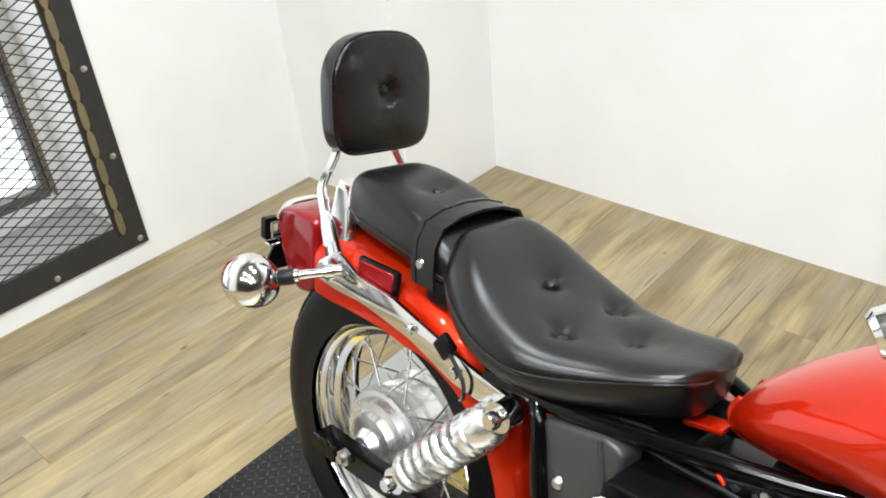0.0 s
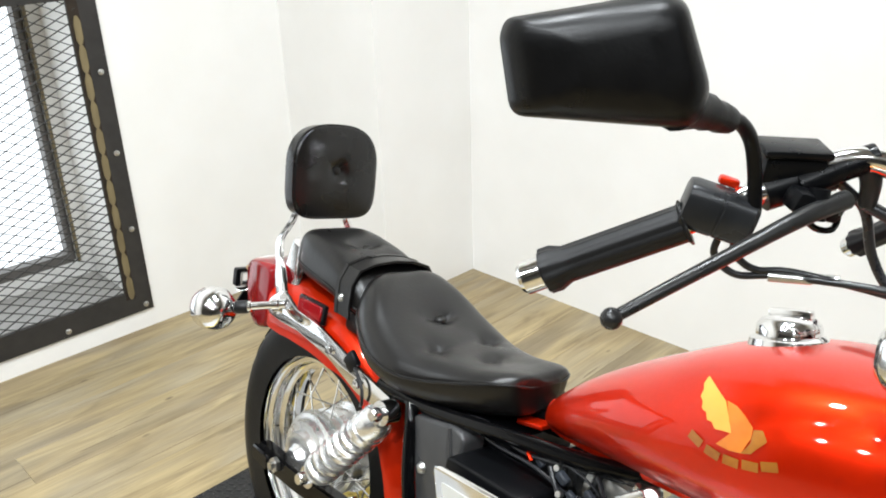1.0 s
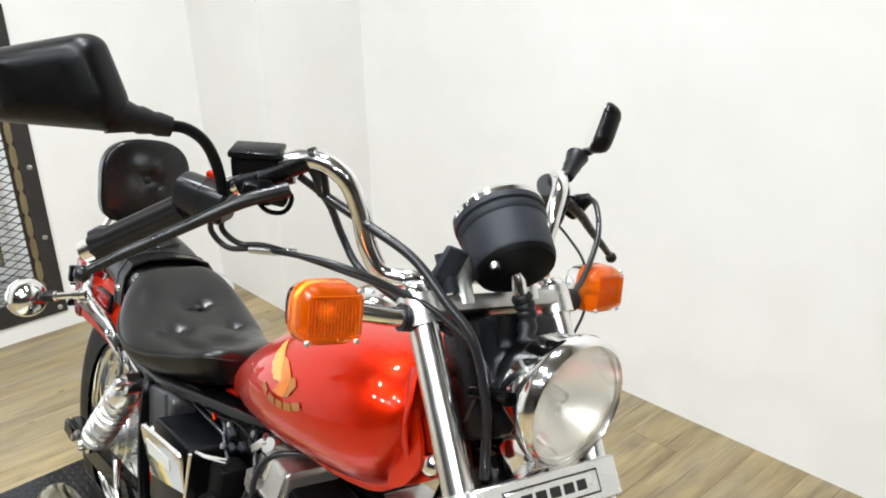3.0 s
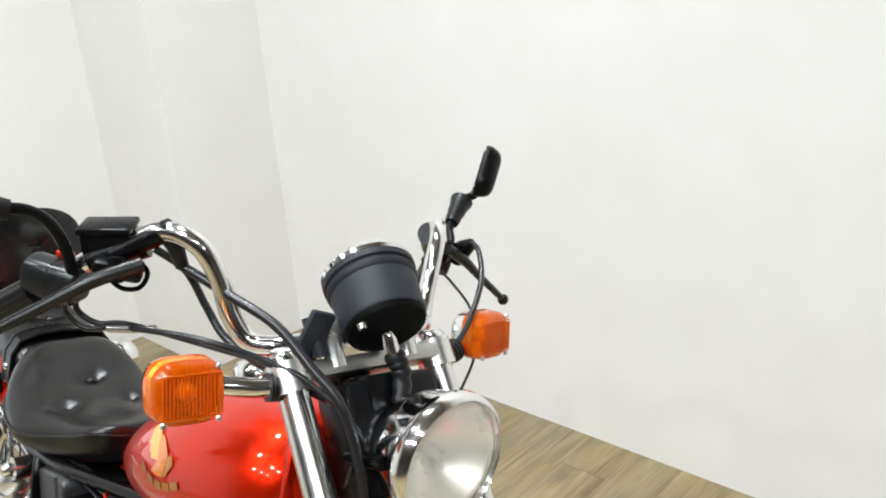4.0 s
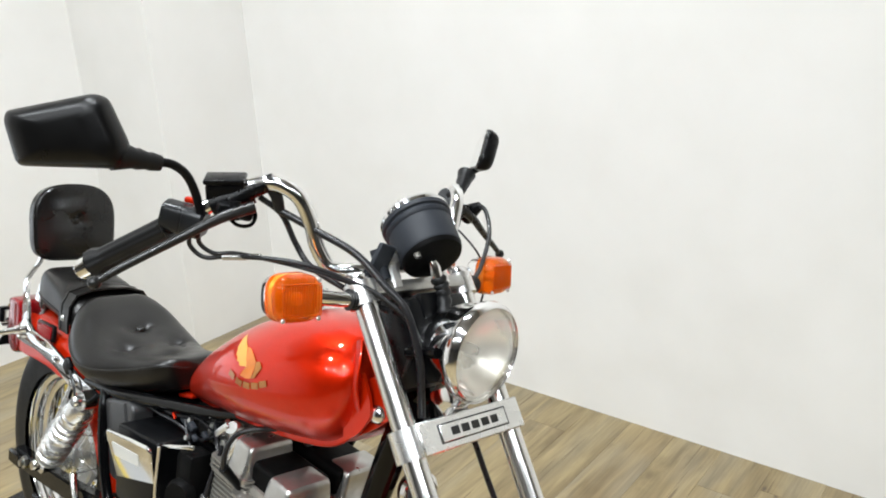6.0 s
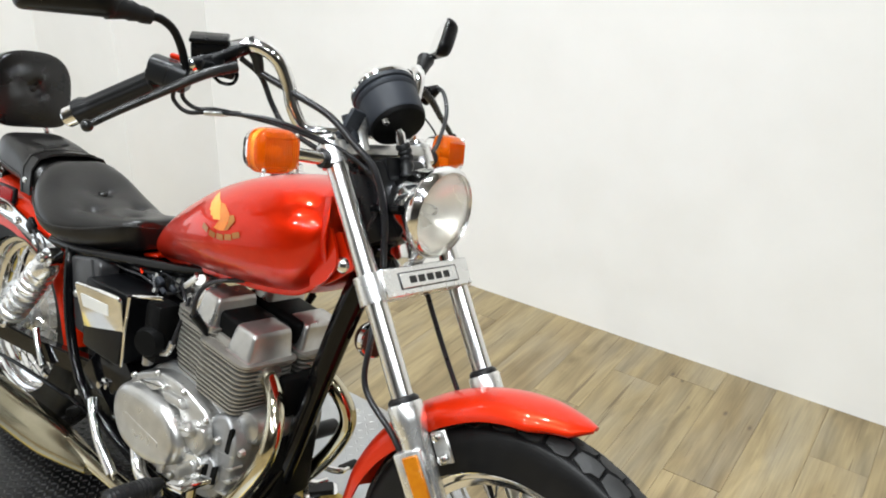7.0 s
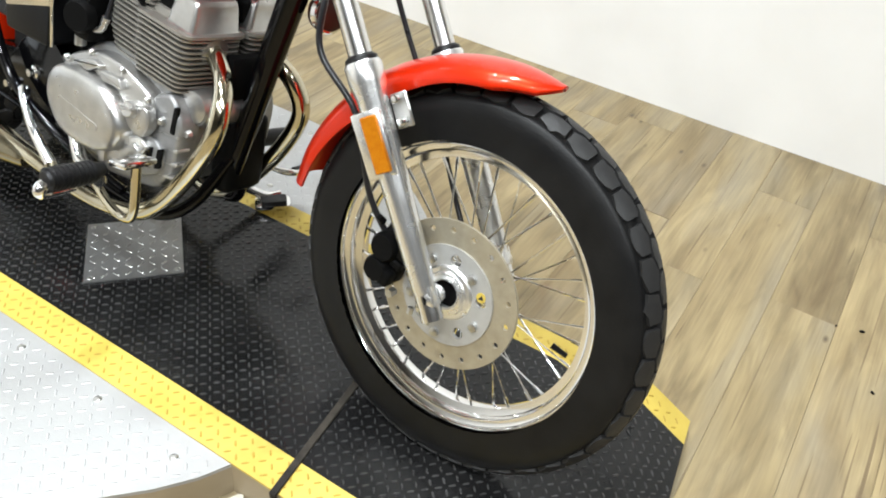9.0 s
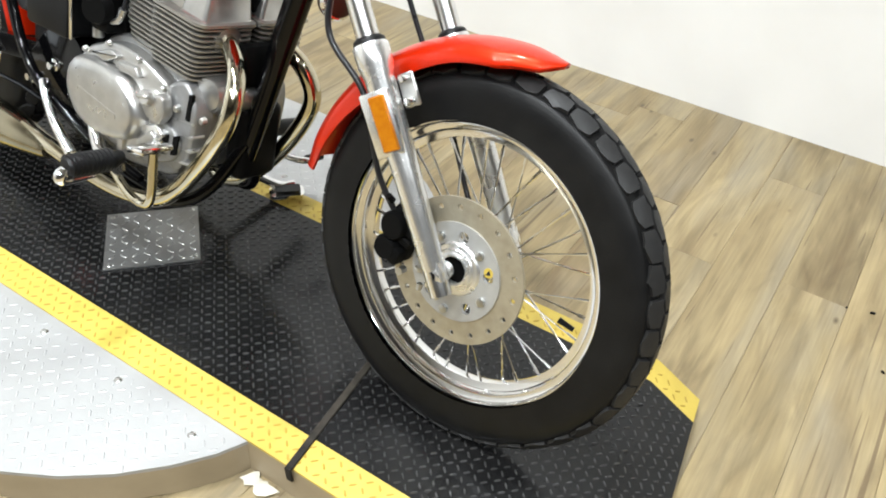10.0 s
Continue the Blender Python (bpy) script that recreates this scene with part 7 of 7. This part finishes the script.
part("fuel_hose", tube(BM(), [(0.745, -0.09, 0.612), (0.735, -0.1, 0.585), (0.715, -0.085, 0.565), (0.70, -0.06, 0.575)], 0.004, 10, smooth=4), CABLE, tap)
bk = part("box_bracket", tube(BM(), [(0.622, -0.15, 0.575), (0.65, -0.148, 0.582), (0.685, -0.13, 0.588)], [0.003, 0.003, 0.004], 8), CHROME, P, "bright wire bracket on the side box")
part("box_trim", tube(BM(), [(0.623, -0.16, 0.574), (0.616, -0.158, 0.5), (0.608, -0.152, 0.424)], 0.003, 8), CHROME, bk, "chrome edge strip")
part("lead_clip", box(BM(), (0.03, 0.012, 0.03), Matrix.Translation((0.185, -0.128, 0.59)) @ Matrix.Rotation(radians(35), 4, "Y"), 0.004, 2), PLASTIC, P, "black connector on the side rail")
part("lead", tube(BM(), [(0.19, -0.13, 0.59), (0.225, -0.133, 0.562), (0.228, -0.13, 0.535), (0.215, -0.12, 0.52)], 0.003, 8, smooth=5), CABLE, P)

# controls at the foot
part("footpeg_hanger", tube(BM(), [(0.64, -0.13, 0.31), (0.70, -0.15, 0.24), (0.78, -0.165, 0.235)], 0.013, 14, smooth=4), CHROME, P, "chrome footpeg hanger")
fp = part("footpeg", tube(BM(), [(0.785, -0.165, 0.262), (0.79, -0.186, 0.263), (0.79, -0.19, 0.263), (0.79, -0.272, 0.264), (0.79, -0.278, 0.264)], [0.011, 0.017, 0.0198, 0.0198, 0.015], 18), RUBBER_GRIP, P, "ribbed black rubber footpeg")
studs("peg_rib", [(0.0198, -0.0024), (0.0215, -0.0016), (0.0215, 0.0016), (0.0198, 0.0024)], [(0.79, -0.195 - k * 0.0085, 0.263 + k * 0.0001) for k in range(10)], (0, 1, 0), RUBBER_GRIP, fp, n=18)
part("peg_end", tube(BM(), [(0.79, -0.277, 0.258), (0.791, -0.286, 0.25), (0.792, -0.284, 0.241), (0.794, -0.265, 0.239), (0.796, -0.225, 0.241)], [0.011, 0.0125, 0.01, 0.006, 0.005], 12, smooth=3), CHROME, fp, "chrome peg end and underside")
part("brake_pedal", tube(BM(), [(0.72, -0.15, 0.236), (0.80, -0.165, 0.204), (0.86, -0.172, 0.199), (0.891, -0.178, 0.226), (0.895, -0.18, 0.315)], 0.0085, 12, smooth=5), CHROME_YELLOW, P, "chrome brake pedal arm")
part("pedal_pad", box(BM(), (0.045, 0.065, 0.012), Matrix.Translation((0.895, -0.188, 0.325)) @ Matrix.Rotation(radians(-12), 4, "Y"), 0.004, 2), CHROME, P)
part("footpeg", tube(BM(), [(0.785, 0.165, 0.262), (0.79, 0.18, 0.262), (0.79, 0.29, 0.255)], [0.012, 0.0185, 0.0185], 18), RUBBER_GRIP, P, "ribbed black rubber footpeg")
part("shift_lever", tube(BM(), [(0.76, 0.15, 0.27), (0.86, 0.165, 0.24), (0.925, 0.17, 0.245), (0.925, 0.215, 0.247)], 0.007, 10, smooth=4), CHROME, P)
part("shift_rubber", rod(BM(), (0.925, 0.18, 0.246), (0.925, 0.222, 0.247), 0.0095, 14), RUBBER_GRIP, P)
st = part("side_stand", tube(BM(), [(0.66, 0.12, 0.2), (0.705, 0.19, 0.148), (0.762, 0.275, 0.098), (0.785, 0.31, 0.1)], [0.012, 0.011, 0.011, 0.012], 12, smooth=4), CHROME, P, "chrome side stand, folded out")
part("stand_foot", plate(BM(), rounded([(-0.02, -0.05), (0.022, -0.05), (0.022, 0.03), (-0.02, 0.03)], 0.012), 0.008, Matrix.Translation((0.796, 0.312, 0.004)) @ Matrix.Rotation(radians(14.4), 4, "X") @ Matrix.Translation((0, 0, 0.085)) @ Matrix.Rotation(radians(-40), 4, "Z")), CHROME, st)
part("stand_pad", plate(BM(), rounded([(-0.014, -0.036), (0.016, -0.036), (0.016, 0.022), (-0.014, 0.022)], 0.008), 0.01, Matrix.Translation((0.796, 0.312, 0.004)) @ Matrix.Rotation(radians(14.4), 4, "X") @ Matrix.Translation((0, 0, 0.092)) @ Matrix.Rotation(radians(-40), 4, "Z")), RUBBER_GRIP, st, "black rubber pad")

# cables and hoses at the front
CABLES = [
    ("throttle_cable", [(0.85, -0.272, 1.0), (0.848, -0.268, 0.982), (0.864, -0.253, 0.968), (0.897, -0.23, 0.975), (0.985, -0.19, 0.983), (1.033, -0.13, 0.964), (1.077, -0.1, 0.945), (1.118, -0.075, 0.905), (1.09, -0.06, 0.82)], 0.0034),
    ("throttle_cable", [(0.862, -0.265, 1.005), (0.862, -0.262, 0.988), (0.876, -0.246, 0.976), (0.905, -0.224, 0.98), (0.99, -0.18, 0.976), (1.04, -0.12, 0.957), (1.085, -0.09, 0.935), (1.118, -0.065, 0.89), (1.08, -0.05, 0.80)], 0.0034),
    ("brake_hose", [(0.924, -0.178, 1.046), (0.981, -0.15, 1.024), (1.035, -0.125, 1.002), (1.082, -0.11, 0.968), (1.117, -0.095, 0.936), (1.138, -0.08, 0.87), (1.145, -0.07, 0.79)], 0.0056),
    ("switch_lead", [(0.905, -0.2, 1.062), (0.923, -0.172, 1.04), (0.932, -0.15, 1.0), (0.955, -0.138, 0.97), (1.0, -0.12, 0.95), (1.06, -0.07, 0.92)], 0.0045),
    ("brake_hose", [(1.15, -0.075, 0.745), (1.17, -0.10, 0.68), (1.182, -0.105, 0.604), (1.261, -0.100, 0.538), (1.301, -0.085, 0.427), (1.35, -0.072, 0.36)], 0.005),
    ("speedometer_cable", [(1.124, -0.012, 0.89), (1.135, 0.0, 0.85), (1.15, 0.04, 0.75), (1.215, 0.065, 0.62), (1.30, 0.075, 0.5), (1.38, 0.07, 0.38), (1.42, 0.06, 0.34)], 0.0045),
    ("clutch_cable", [(0.905, 0.262, 1.05), (0.93, 0.268, 1.056), (0.955, 0.258, 1.046), (0.985, 0.235, 1.012), (1.015, 0.185, 0.965), (1.04, 0.13, 0.932), (1.065, 0.09, 0.88), (1.06, 0.05, 0.8)], 0.004),
    ("switch_lead", [(0.9, 0.225, 1.02), (0.93, 0.235, 1.0), (0.965, 0.245, 0.965), (0.985, 0.24, 0.91), (1.0, 0.2, 0.86)], 0.002),
]
part("hose_sleeve", tube(BM(), [(0.92, -0.198, 1.083), (0.927, -0.188, 1.068), (0.926, -0.178, 1.046)], [0.0095, 0.009, 0.0075], 14, smooth=4), RUBBER_GRIP, P, "black rubber hose sleeve")
part("cable_adjuster", tube(BM(), [(0.895, 0.27, 1.03), (0.912, 0.27, 1.046), (0.926, 0.272, 1.056)], [0.016, 0.014, 0.008], 16), PLASTIC, P, "black clutch cable adjuster")
for y, z, x in ((-0.238, 0.972, 0.885), (-0.226, 0.976, 0.902)):
    part("cable_elbow", tube(BM(), [(x, y, z), (x + 0.03, y + 0.018, z + 0.005)], 0.0045, 10), BOLT, P, "bright cable ferrule")
for name, pts, r in CABLES:
    part(name, tube(BM(), pts, r, 10, smooth=7), CABLE, P, "black sheathed " + name.replace("_", " "))



# ---- floor planks, each a board of its own ----
PW, PL = 0.152, 1.22
board = {}
rng = random.Random(5)
for i in range(int((3.0 - WALL_L) / PW) + 1):
    x = WALL_L + i * PW
    y = BACK_Y + 2.2 + rng.uniform(-PL, 0)
    while y < WALL_R:
        a, b = max(y, BACK_Y + 2.2), min(y + PL, WALL_R)
        key = round(b - a, 2)
        if b - a > 0.05:
            if key not in board:
                board[key] = part("plank", box(BM(), (PW - 0.0005, b - a - 0.0005, 0.006), None, 0.0004, 1), PLANK, floor)
                ob = board[key]
            else:
                ob = like(board[key], floor)
            ob.matrix_basis = Matrix.Translation((x + PW / 2, (a + b) / 2, FLOOR_Z - 0.003))
        y += PL
